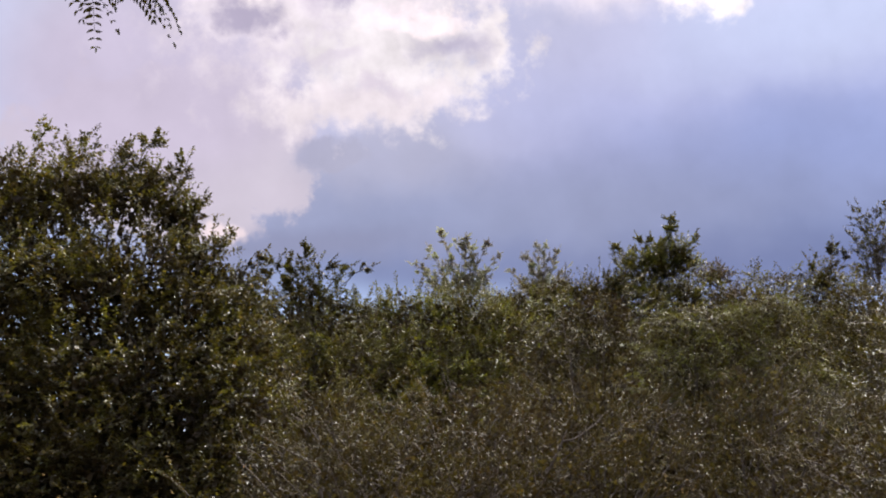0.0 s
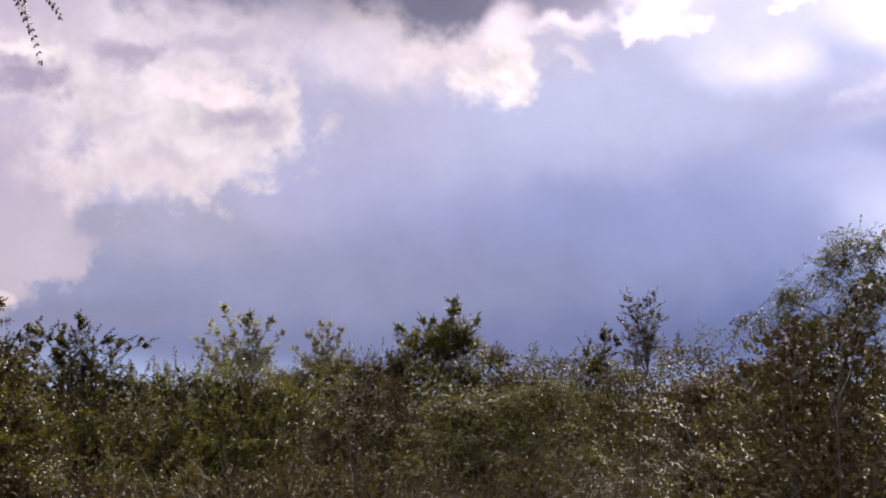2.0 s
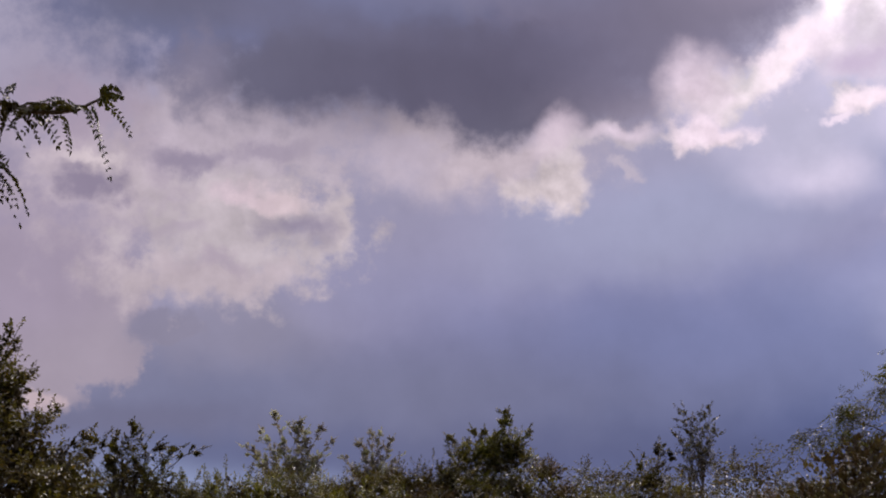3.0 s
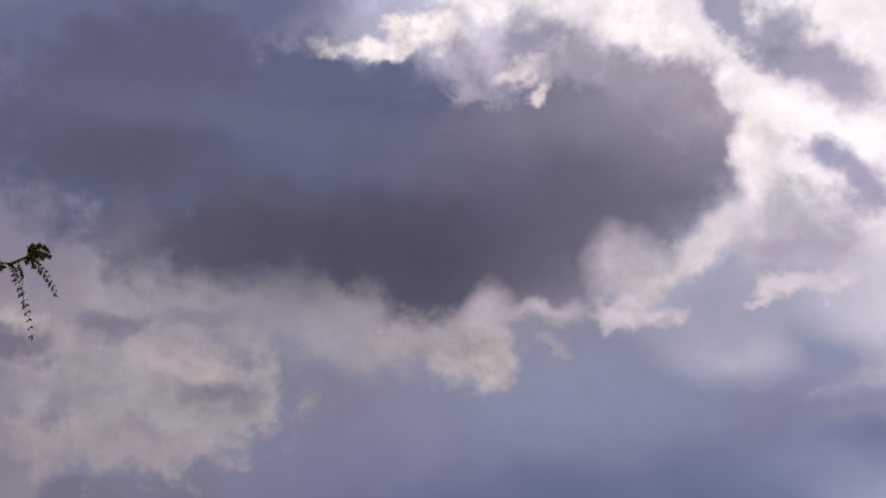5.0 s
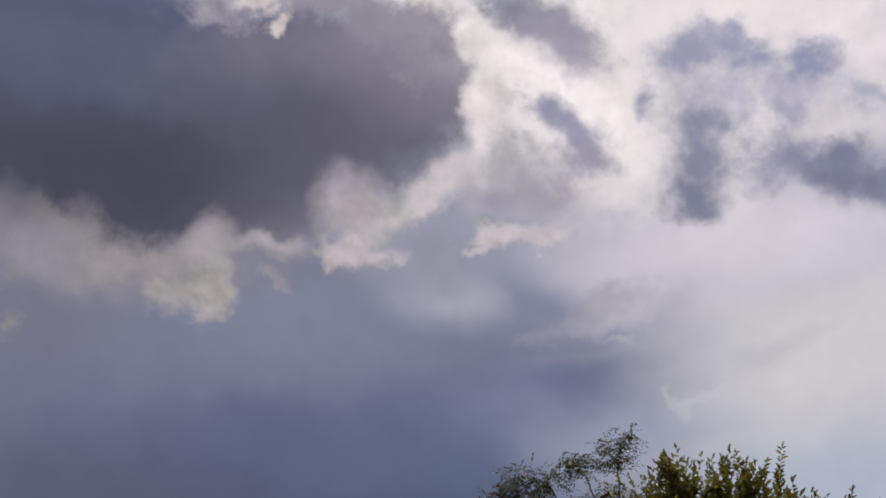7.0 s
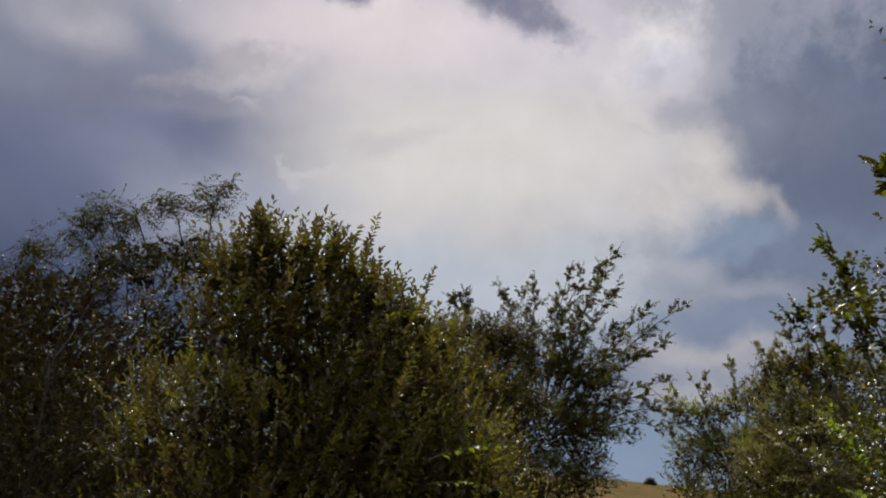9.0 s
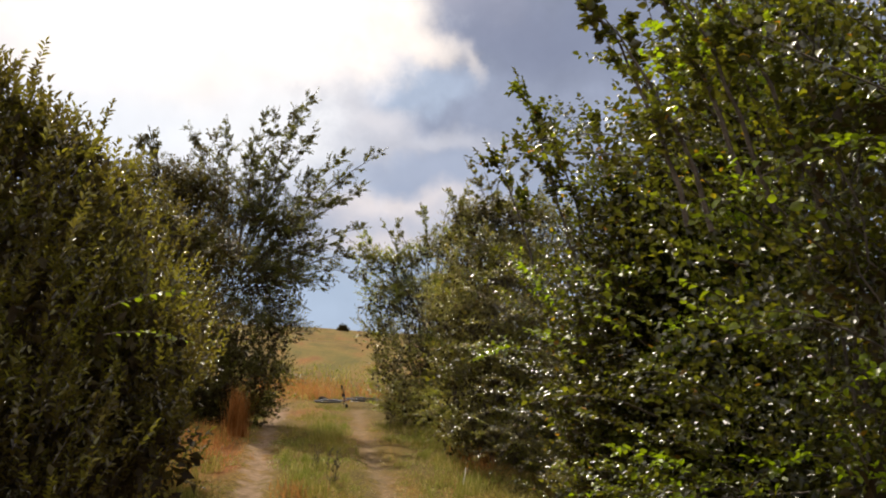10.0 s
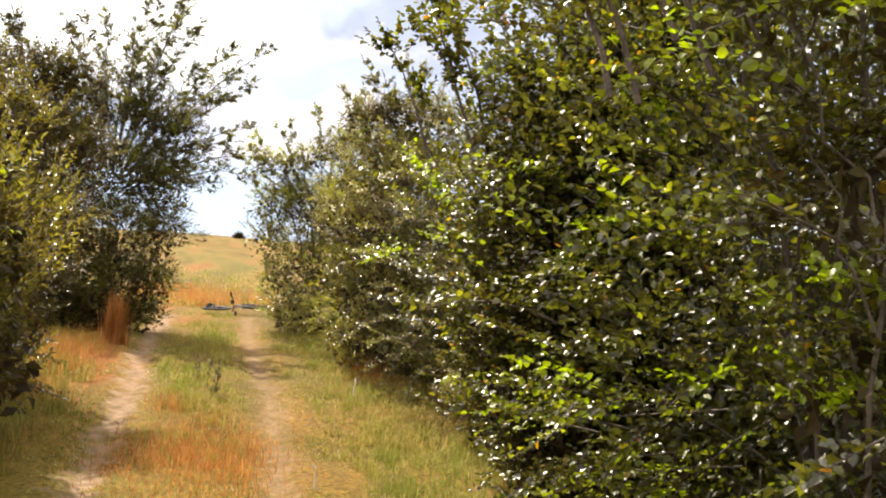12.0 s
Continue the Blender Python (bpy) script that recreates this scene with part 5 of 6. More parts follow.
stand(mid_elm_b, *along(15.2, -3.3), 200, 0.86)
again(mid_elm, *along(11.2, -2.5), 250, 0.85)
again(mid_elm_b, *along(20.5, -3.2), 290, 0.88)


# glossy pointed-leaf bush
glossy = crowned("glossy_bush", "dark bush with upright shoots of pointed glossy leaves", "bush", 31, GLOSSY, 41.5, 7.0, group="bushes on the shady side of the track", heads=
                 ((37, 13.0, 0.30), (38.6, 13.5, 0.30), (40.3, 13.4, 0.30, 0.1), (42, 12.6, 0.30, 0.2), (43, 11.8, 0.30, 0.3), (44.6, 11.0, 0.26, 0.5), (46, 9.8, 0.3, 0.8), (38, 11.5, 0.5), (40.5, 11.5, 0.55, 0.1), (43, 9.8, 0.55, 0.3),
                  (45.5, 8.2, 0.5, 0.6), (47.2, 7.0, 0.42, 1.0), (37.5, 8, 0.75), (41, 8, 0.75), (44.5, 6, 0.7, 0.4), (47.3, 4.0, 0.55, 0.9), (38, 3.6, 0.85), (42, 3.2, 0.85), (44.6, 1.6, 0.65, 0.4), (47.4, 0.4, 0.4, 0.6),
                  (39, -0.6, 0.85), (42, -1.4, 0.8, 0.2), (36, -0.5, 0.85), (41, -5.5, 0.7), (37.5, -5.5, 0.7), (48.2, 2.4, 0.42, 0.4), (48.9, -0.2, 0.34, 0.2), (47.8, 5, 0.42, 0.5)),
                 leaf=0.052, kind="lance", dens=1.15, spray=0.26, count=12, up=1.3, droop=0.05, tuck=1.15, shoots=30, shoot=0.13, stems=5, stem_r=0.022, inside=1.3)
crowned("glossy_bush", "low dark glossy bush spilling onto the grassy verge", "bush", 32, GLOSSY, 45.6, 11.5, group="bushes on the shady side of the track", heads=
        ((43.5, 8.6, 0.6), (45.5, 9.2, 0.5), (47.3, 9.2, 0.45, 0.5), (48.4, 8.4, 0.4, 1), (44, 6, 0.9), (46.5, 6, 0.8), (48.3, 5.4, 0.6, 0.5), (44.5, 3, 0.9), (46, 2.5, 0.8), (47.6, 2.4, 0.5, 0.5), (43, -0.5, 0.8), (45.4, -1, 0.7), (44, -4, 0.5)),
        leaf=0.058, kind="lance", dens=0.9, spray=0.28, count=11, up=0.9, droop=0.0, tuck=1.0, shoots=8, shoot=0.2, stems=4, inside=1.1)
again(mid_elm, *along(7.4, -3.9), 250, 0.78)

# locusts with feathery leaves
crowned("locust_tree", "young locust with tiers of feathery drooping leaves", "tree", 41, LOCUST, 32.5, 10.6,
        ((27.4, 9.2, 0.3), (28.6, 10.3, 0.33), (29.8, 11.2, 0.36), (30.8, 12.4, 0.36), (31.8, 12.8, 0.36), (33.3, 13.0, 0.36), (34.6, 13.3, 0.34), (36, 13.0, 0.36), (37.6, 13.2, 0.36), (30, 9.4, 0.6), (32, 10.4, 0.7), (34, 10.8, 0.7),
         (36, 10.8, 0.7), (28.3, 8, 0.6), (27, 7.0, 0.5), (30, 6.8, 0.8), (33, 7, 0.9), (36, 7, 0.9), (27.5, 5.2, 0.7), (31, 4.2, 0.9), (35, 4.2, 0.9), (28.5, 2.4, 0.7), (32.5, 1.2, 0.9)),
        arms=(((29, 9.0), (26.1, 10.3)), ((29.5, 9.6), (27.3, 10.9)), ((30.6, 10.6), (29.4, 12.2)), ((31.4, 11.2), (30.0, 13.5)), ((32.4, 11.6), (31.3, 13.6)), ((34, 12), (33.2, 13.9)), ((35, 12), (35.1, 15.0)), ((28.5, 6.4), (25.3, 6.4)), ((28.8, 4.6), (25.8, 4.8))),
        leaf=0.034, kind="narrow", dens=0.34, spray=0.36, count=5, up=0.15, droop=-0.25, flat=0.8, feathery=True, stems=3, inside=0.9)
for az, d, heads, seed in ((11.9, 15.0, ((10.7, 7.4, 0.42), (11.9, 7.7, 0.45), (13.1, 7.3, 0.42), (11.4, 6.3, 0.65), (12.8, 6.0, 0.65), (12.0, 4.4, 0.85), (10.6, 4.6, 0.6)), 42),
                           (15.3, 15.4, ((14.3, 7.4, 0.38), (15.3, 7.9, 0.36), (16.3, 7.7, 0.36), (14.8, 6.3, 0.65), (16.2, 6.0, 0.6), (15.5, 4.4, 0.8)), 43)):
    crowned("locust_tree", "small yellow-green locust with feathery leaves", "tree", seed, YOUNGISH, az, d, heads, leaf=0.036, kind="narrow", dens=0.34, spray=0.34, count=5, up=0.2, droop=-0.2, flat=0.9, feathery=True, stems=2, inside=0.9)

# the big elm and its neighbours
crowned("elm_tree", "big leafy elm with small leaves and a long sloping shoulder", "tree", 51, WIRY, -18.5, 10.5,
        ((-23.5, 14.0, 0.7), (-21.3, 14.2, 0.5, -0.3), (-19.3, 13.8, 0.55, 0.2), (-17.6, 14.3, 0.42, -0.3), (-15.6, 14.1, 0.42), (-14.2, 13.9, 0.3, 0.2), (-12.9, 12.7, 0.3), (-12.2, 10.9, 0.36, -0.2), (-11, 9.7, 0.4), (-9.6, 9.0, 0.36, 0.2),
         (-22, 11.5, 0.85, -0.4), (-18.5, 11.8, 0.85, -0.4), (-15.2, 11.6, 0.75, -0.3), (-12.8, 9.4, 0.65, -0.3), (-10.6, 7.8, 0.55, -0.3), (-21, 8, 1.0, -0.5), (-17, 8, 1.0, -0.6), (-13.5, 7.3, 0.8, -0.6), (-10.6, 5.8, 0.65, -0.6),
         (-24, 8, 1.0), (-20, 4.5, 1.0, -0.7), (-15.5, 4.2, 1.0, -0.7), (-12, 3.3, 0.8, -0.7), (-9.4, 6.6, 0.5), (-23, 2.5, 1.0, -0.7), (-18, 0.2, 1.0, -1.0), (-14, -0.2, 0.9, -1.0), (-10.6, 0.4, 0.7, -0.9), (-21.5, -1.5, 0.9, -1.2), (-16.5, -3.0, 0.8, -1.2), (-12.6, -3.0, 0.7, -1.2)),
        arms=[((a - 1.5, e - 4.5), (a, e)) for a, e in ((-21.6, 15.3), (-19.2, 14.8), (-17.2, 15.0), (-15.4, 14.6), (-14.2, 14.9), (-12.4, 14.1), (-12.0, 11.9), (-11.3, 10.6), (-10.6, 10.1), (-9.2, 9.4), (-9.9, 9.0), (-13.2, 12.9))],
        leaf=0.044, dens=1.4, spray=0.26, stems=4, stem_r=0.05, inside=2.4, twigs=9)
crowned("small_leaved_elm", "small dark elm with arching twig tips", "bush", 52, ELM, -6.2, 13.0,
        ((-7.6, 8.2, 0.34), (-6.4, 8.7, 0.4), (-5.2, 8.2, 0.36), (-4.2, 7.9, 0.3), (-6.5, 7.6, 0.65, -0.2), (-4.8, 7, 0.6, -0.2), (-7.7, 6.6, 0.6, -0.2), (-6, 5.2, 0.85, -0.4), (-8.6, 7.6, 0.4)),
        arms=[((-6.9, 6.2), (a, e)) for a, e in ((-8.8, 8.7), (-8.4, 9.4), (-7.6, 9.3), (-6.6, 9.7), (-6.1, 9.5), (-5.5, 9.2), (-4.6, 8.9), (-3.8, 9.2), (-7.0, 9.0))], leaf=0.042, dens=0.75, spray=0.22, stems=3, inside=0.7, twigs=9)
crowned("yellow_elm", "yellow-green elm bush among darker scrub", "bush", 63, YOUNGISH, -1.2, 14.2,
        ((-3.4, 8.0, 0.42), (-2.0, 8.3, 0.42), (-0.7, 8.1, 0.45), (0.7, 8.2, 0.42), (2.0, 7.9, 0.45), (3.3, 7.6, 0.5), (-2.6, 6.7, 0.75, -0.3), (-0.4, 6.6, 0.75, -0.3), (1.8, 6.4, 0.75, -0.2), (-1.5, 4.8, 0.8, -0.5), (1.0, 4.6, 0.8, -0.5), (-4.2, 6.6, 0.5)),
        leaf=0.044, dens=0.95, spray=0.26, up=0.6, shoots=8, shoot=0.2, stems=4)

# scrub
scrub = plant("scrub_bush", "low thorny scrub with tiny glinting leaves", "bush", 61, SCRUB, group="scrub below the trees", tall=2.6, wide=1.8, stems=8, branches=8,
              twigs=2, per_twig=8, leaf=0.031, upright=0.75, shoots=20, shoot=0.17, twig_len=0.26, heart=110, fill=150, spray=0.52, plume=0.13, core=4000, core_leaf=0.062)
scrub_b = plant("scrub_bush", "rounded brownish scrub with small leaves", "bush", 62, SCRUB, group="scrub below the trees", tall=2.3, wide=2.0, stems=8, branches=8,
                twigs=2, per_twig=8, leaf=0.032, upright=0.5, shoots=14, shoot=0.17, twig_len=0.28, heart=110, fill=150, spray=0.52, plume=0.13, core=4000, core_leaf=0.062)
rng = random.Random(5)
stand(scrub, *polar(1.5, 9.0), 0, 0.85)
stand(scrub_b, *polar(-4, 8.4), 0, 0.8)
for k in range(2, 7):
    az = -20 + 7.0 * k + rng.uniform(-1.5, 1.5)
    again(rng.choice((scrub, scrub_b)), *polar(az, rng.uniform(9.2, 11.5)), rng.uniform(0, 360), rng.uniform(0.7, 1.0), rng.uniform(0.7, 1.0))
for k in range(3):
    az = -8 + 13.0 * k + rng.uniform(-1.5, 1.5)
    again(rng.choice((scrub, scrub_b)), *polar(az, rng.uniform(13, 14)), rng.uniform(0, 360), rng.uniform(0.9, 1.1))
again(mid_elm_b, *polar(15.2, 17.5), 10, 0.95)
again(mid_elm_b, *polar(-3.2, 16.2), 320, 1.0)
again(mid_elm_b, *polar(2.8, 17.0), 110, 1.0)
again(mid_elm, *polar(7.6, 17.2), 210, 0.95)
stand(far_elm, *polar(-2.5, 18), 0, 0.80)
for k in range(4):
    az = 3 + 5.4 * k + rng.uniform(-1, 1)
    again(far_elm, *polar(az, rng.uniform(17.5, 19)), rng.uniform(0, 360), rng.uniform(0.80, 0.90))
for k in range(6):
    az = -8 + 6.0 * k + rng.uniform(-1, 1)
    again(far_elm, *polar(az, rng.uniform(22, 24)), rng.uniform(0, 360), rng.uniform(0.90, 1.0))

# thick growth that closes the view under the skyline
for k, (az, d, mat) in enumerate(((-6.0, 21.5, ELM), (0.5, 22.5, SCRUB), (7.0, 23.5, ELM), (13.5, 22.5, SCRUB), (20.0, 23.0, ELM), (26.0, 20.0, SCRUB))):
    crowned("thicket_elm", "dense olive-brown elm in the thick of the scrub", "bush", 90 + k, mat, az, d,
            [(az + 1.5 * i, 7.6 - 1.9 * j - 0.3 * ((i + j + k) % 3), 0.85 + 0.1 * j) for i in (-2, -1, 0, 1, 2) for j in (0, 1, 2)],
            leaf=0.060, dens=0.55, spray=0.34, count=11, up=0.6, stems=4, stem_r=0.04, inside=2.2)

# trees that break the skyline
crowned("crest_elm", "round-headed elm standing above the thicket with one raised shoot", "tree", 71, WIRY, 10.4, 20.0,
        ((9.0, 9.6, 0.36), (9.8, 10.0, 0.42), (10.8, 10.2, 0.42), (11.5, 10.4, 0.3), (11.9, 9.7, 0.32), (9.4, 8.7, 0.55), (10.8, 8.9, 0.7), (11.8, 8.5, 0.45), (10.5, 7.3, 0.85), (8.6, 8.8, 0.3)),
        arms=[((10.2, 7.6), (a, e)) for a, e in ((8.5, 9.9), (9.3, 10.4), (10.1, 10.5), (11.3, 11.3), (11.5, 11.0), (12.2, 10.4), (12.2, 9.8), (11.6, 9.2), (10.8, 10.6))], leaf=0.056, dens=1.0, spray=0.28, up=0.5, stems=2, stem_r=0.05, inside=0.8, twigs=9)
crowned("olive_elm", "olive-brown elm bush filling the skyline", "bush", 76, SCRUB, 6.4, 20.0,
        ((3.4, 8.2, 0.5), (4.8, 8.4, 0.5), (5.9, 8.7, 0.5), (7.0, 8.8, 0.5), (8.0, 8.6, 0.45), (6.3, 7.5, 0.85), (8, 7.3, 0.85), (4.2, 7.2, 0.8), (2.4, 7.4, 0.6)), leaf=0.056, dens=0.9, spray=0.32, up=0.5, shoots=5, shoot=0.2, stems=3)
crowned("pale_tree", "thin tree above the thicket, coloured pale grey-green for distance haze", "tree", 72, PALE, 1.2, 26.0,
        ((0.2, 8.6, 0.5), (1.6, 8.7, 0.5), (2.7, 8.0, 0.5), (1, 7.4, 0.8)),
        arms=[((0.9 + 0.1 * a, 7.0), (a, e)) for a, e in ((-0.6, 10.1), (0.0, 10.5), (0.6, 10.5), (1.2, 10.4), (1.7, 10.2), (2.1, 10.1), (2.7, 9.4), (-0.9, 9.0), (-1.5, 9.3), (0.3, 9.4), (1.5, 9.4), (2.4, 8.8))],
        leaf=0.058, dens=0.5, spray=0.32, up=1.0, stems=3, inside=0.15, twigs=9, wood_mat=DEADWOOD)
crowned("pale_tree", "thin tree above the thicket, coloured pale grey-green for distance haze", "tree", 77, PALE, 4.8, 26.5,
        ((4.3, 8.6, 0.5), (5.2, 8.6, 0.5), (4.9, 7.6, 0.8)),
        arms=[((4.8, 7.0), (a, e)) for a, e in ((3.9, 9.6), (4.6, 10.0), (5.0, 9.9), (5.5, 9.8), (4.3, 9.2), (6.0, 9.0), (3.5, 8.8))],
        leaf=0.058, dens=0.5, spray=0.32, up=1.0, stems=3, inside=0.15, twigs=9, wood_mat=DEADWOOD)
crowned("slim_tree", "slim open tree with bare twigs low on its trunk", "tree", 73, ELM, 20.3, 21.0,
        ((20.2, 10.2, 0.26), (20.6, 9.8, 0.26), (20.3, 9.0, 0.3), (20.2, 8.0, 0.3)),
        arms=[((20.5, 6.6 + 0.25 * (e - 6)), (a, e)) for a, e in ((19.8, 11.4), (19.5, 11.1), (20.9, 11.1), (20.5, 11.1), (19.3, 10.2), (21.2, 10.3), (21.0, 9.4), (19.5, 9.5), (19.4, 8.5), (20.2, 10.6))],
        leaf=0.048, dens=0.45, spray=0.28, count=9, stems=1, stem_r=0.045, inside=0.0, twigs=6)
crowned("dark_elm", "dark narrow elm beside the slim tree", "tree", 78, ELM, 18.2, 20.6,
        ((17.4, 8.4, 0.4), (18.2, 8.7, 0.34), (18.9, 8.0, 0.4), (16.8, 7.6, 0.45), (18, 7.3, 0.75), (19.3, 6.8, 0.7)), arms=[((18.2, 7.2), (a, e)) for a, e in ((17.5, 9.0), (18.5, 9.2), (18.6, 9.7), (17.4, 8.3), (19.2, 9.0))], leaf=0.05, dens=0.8, spray=0.26, up=0.7, stems=2, twigs=7)
crowned("russet_bush", "brownish drying bush with dense upright twigs", "bush", 74, RUSSET, 22.9, 17.0,
        ((21.6, 7.2, 0.42), (22.4, 7.5, 0.42), (23.3, 7.8, 0.42), (24.2, 7.5, 0.42), (22.8, 6.3, 0.75), (24.2, 6.0, 0.7)), leaf=0.04, dens=1.1, spray=0.3, up=1.1, stems=4, wood_mat=DEADWOOD)
crowned("brown_elm", "drying elm with brown-green leaves", "bush", 79, RUSSET, 13.3, 20.4,
        ((12.8, 9.0, 0.3), (13.4, 9.0, 0.26), (13.9, 8.2, 0.36), (12.6, 7.9, 0.6), (14.4, 7.6, 0.45), (13.6, 6.9, 0.75)), leaf=0.052, dens=1.0, spray=0.28, up=0.7, stems=2)
crowned("small_leaved_elm", "green elm bush between drying brush and locust", "bush", 53, ELM, 25.2, 16.0,
        ((24.9, 8.2, 0.3), (25.6, 8.5, 0.34), (26.3, 8.2, 0.34), (25.2, 7.0, 0.6), (26.6, 6.6, 0.6), (25, 5, 0.7)), leaf=0.05, dens=0.9, spray=0.28, stems=2)
dead_tree = plant("bare_tree", "small dead tree of bare grey twigs", "tree", 75, ELM, DEADWOOD, tall=4.7, wide=0.9, stems=4, branches=7, twigs=5, per_twig=0, upright=0.9, bare=0.4,
                  twig_len=0.4, fill=0, core=0, stem_r=0.03)
stand(dead_tree, *polar(15.5, 20.5), 0, 0.97)
again(dead_tree, *polar(21.6, 21.3), 140, 0.95)


def part(name, v, t, mat, parent, label="", smooth=False, place=None):
    """One mesh under a thing or a part."""
    me = mesh_of(name, v, t, smooth)
    me.materials.append(mat)
    ob = new(name, me)
    ob.parent = parent
    if place is not None:
        ob.matrix_local = place
    return tagged(ob, label) if label else ob


# far bushes on the ridge
ridge_bush = plant("ridge_bush", "small lone bush on the dry ridge", "bush", 81, ELM, tall=2.6, wide=1.2, stems=4, branches=4, twigs=2, per_twig=4, leaf=0.14, upright=0.7,
                   fill=60, spray_twigs=6, core=0)
crowned("ridge_bush", "lone dark bush on the skyline of the dry ridge", "bush", 82, SCRUB, 56.65, 124.0, ((56.55, 3.25, 0.40), (56.66, 3.38, 0.40), (56.76, 3.22, 0.40), (56.62, 3.1, 0.5), (56.70, 3.0, 0.5), (56.66, 2.85, 0.4)),
        leaf=0.15, dens=0.9, spray=0.4, count=8, stems=2, stem_r=0.06)
for k, (az, d, size) in enumerate(((52.2, 150, 0.6), (54.1, 149, 0.45), (54.8, 150, 0.5), (53.2, 147, 0.4))):
    (stand if k == 0 else again)(ridge_bush, *polar(az, d), 50 * k, size, size * 0.5)
for k, (s, l, size) in enumerate(((62, -4.0, 0.35), (66, -2.6, 0.3), (41, -2.8, 0.25), (95, -1, 0.35))):
    again(ridge_bush, *along(s, l), 70 * k, size * 1.8, size)


# ---- grass ----
def straw_material(name, stops, patch_scale, patches, rough=0.75, thru=0.5):
    m, t, out = material(name)
    island = t.nodes.new("ShaderNodeNewGeometry").outputs["Random Per Island"]
    colour = mmix(t, 1.0, mramp(t, island, stops), mramp(t, mnoise(t, patch_scale, 4.0), patches), "MULTIPLY")
    b = t.nodes.new("ShaderNodeBsdfPrincipled")
    t.links.new(colour, b.inputs["Base Color"])
    b.inputs["Roughness"].default_value = rough
    b.inputs["Specular IOR Level"].default_value = 0.25
    d = t.nodes.new("ShaderNodeBsdfTranslucent")
    t.links.new(colour, d.inputs["Color"])
    x = t.nodes.new("ShaderNodeMixShader")
    x.inputs[0].default_value = thru
    t.links.new(b.outputs[0], x.inputs[1])
    t.links.new(d.outputs[0], x.inputs[2])
    t.links.new(x.outputs[0], out.inputs[0])
    return m


GRASS = straw_material("grass_blade", [(0.0, (0.17, 0.20, 0.04)), (0.45, (0.27, 0.275, 0.058)), (0.8, (0.40, 0.355, 0.105)), (1.0, (0.56, 0.46, 0.23))], 0.9,
                       [(0.3, (0.75, 0.95, 0.6)), (0.5, (1.0, 1.0, 0.9)), (0.7, (1.15, 0.9, 0.8))])
STRAW = straw_material("bleached_straw", [(0.0, (0.40, 0.33, 0.19)), (1.0, (0.66, 0.58, 0.40))], 2.0, [(0.3, (0.85, 0.85, 0.85)), (0.7, (1.1, 1.1, 1.1))])
RED_GRASS = straw_material("red_grass_blade", [(0.0, (0.30, 0.11, 0.035)), (0.5, (0.48, 0.20, 0.055)), (1.0, (0.58, 0.32, 0.11))], 1.5, [(0.3, (0.8, 0.8, 0.8)), (0.7, (1.15, 1.1, 1.0))])


def blades(rng, s, l, tall, wide, lean=0.35):
    """Bent grass blades at places of the track, in its own frame."""
    n = len(s)
    z = np.interp(s, PROFILE_S, PROFILE_Z) - 0.06 * rut_depth(s, l) * (s < 28)
    foot = np.stack([l, s, z - 0.01], -1)
    a = rng.uniform(0, 2 * np.pi, n)
    side = np.stack([np.cos(a), np.sin(a), 0 * a], -1)
    out = np.stack([-np.sin(a), np.cos(a), 0 * a], -1) * (rng.normal(0, lean, n) * tall)[:, None]
    w = (side * wide[:, None]) / 2
    mid = foot + UP * (tall * 0.55)[:, None] + out * 0.35
    tip = foot + UP * tall[:, None] * 0.95 + out
    v = np.stack([foot - w, foot + w, mid - w * 0.7, mid + w * 0.7, tip], 1).reshape(-1, 3)
    t = np.array([[0, 1, 3], [0, 3, 2], [2, 3, 4]])[None] + (np.arange(n) * 5)[:, None, None]
    return v, t.reshape(-1, 3)


def grass(name, label, mat, v, t):
    me = mesh_of(name, v, t)
    me.materials.append(mat)
    ob = tagged(new(name, me), label, "grass", kind="stuff")
    ob.matrix_world = Matrix.Rotation(-TRACK, 4, "Z")
    return ob


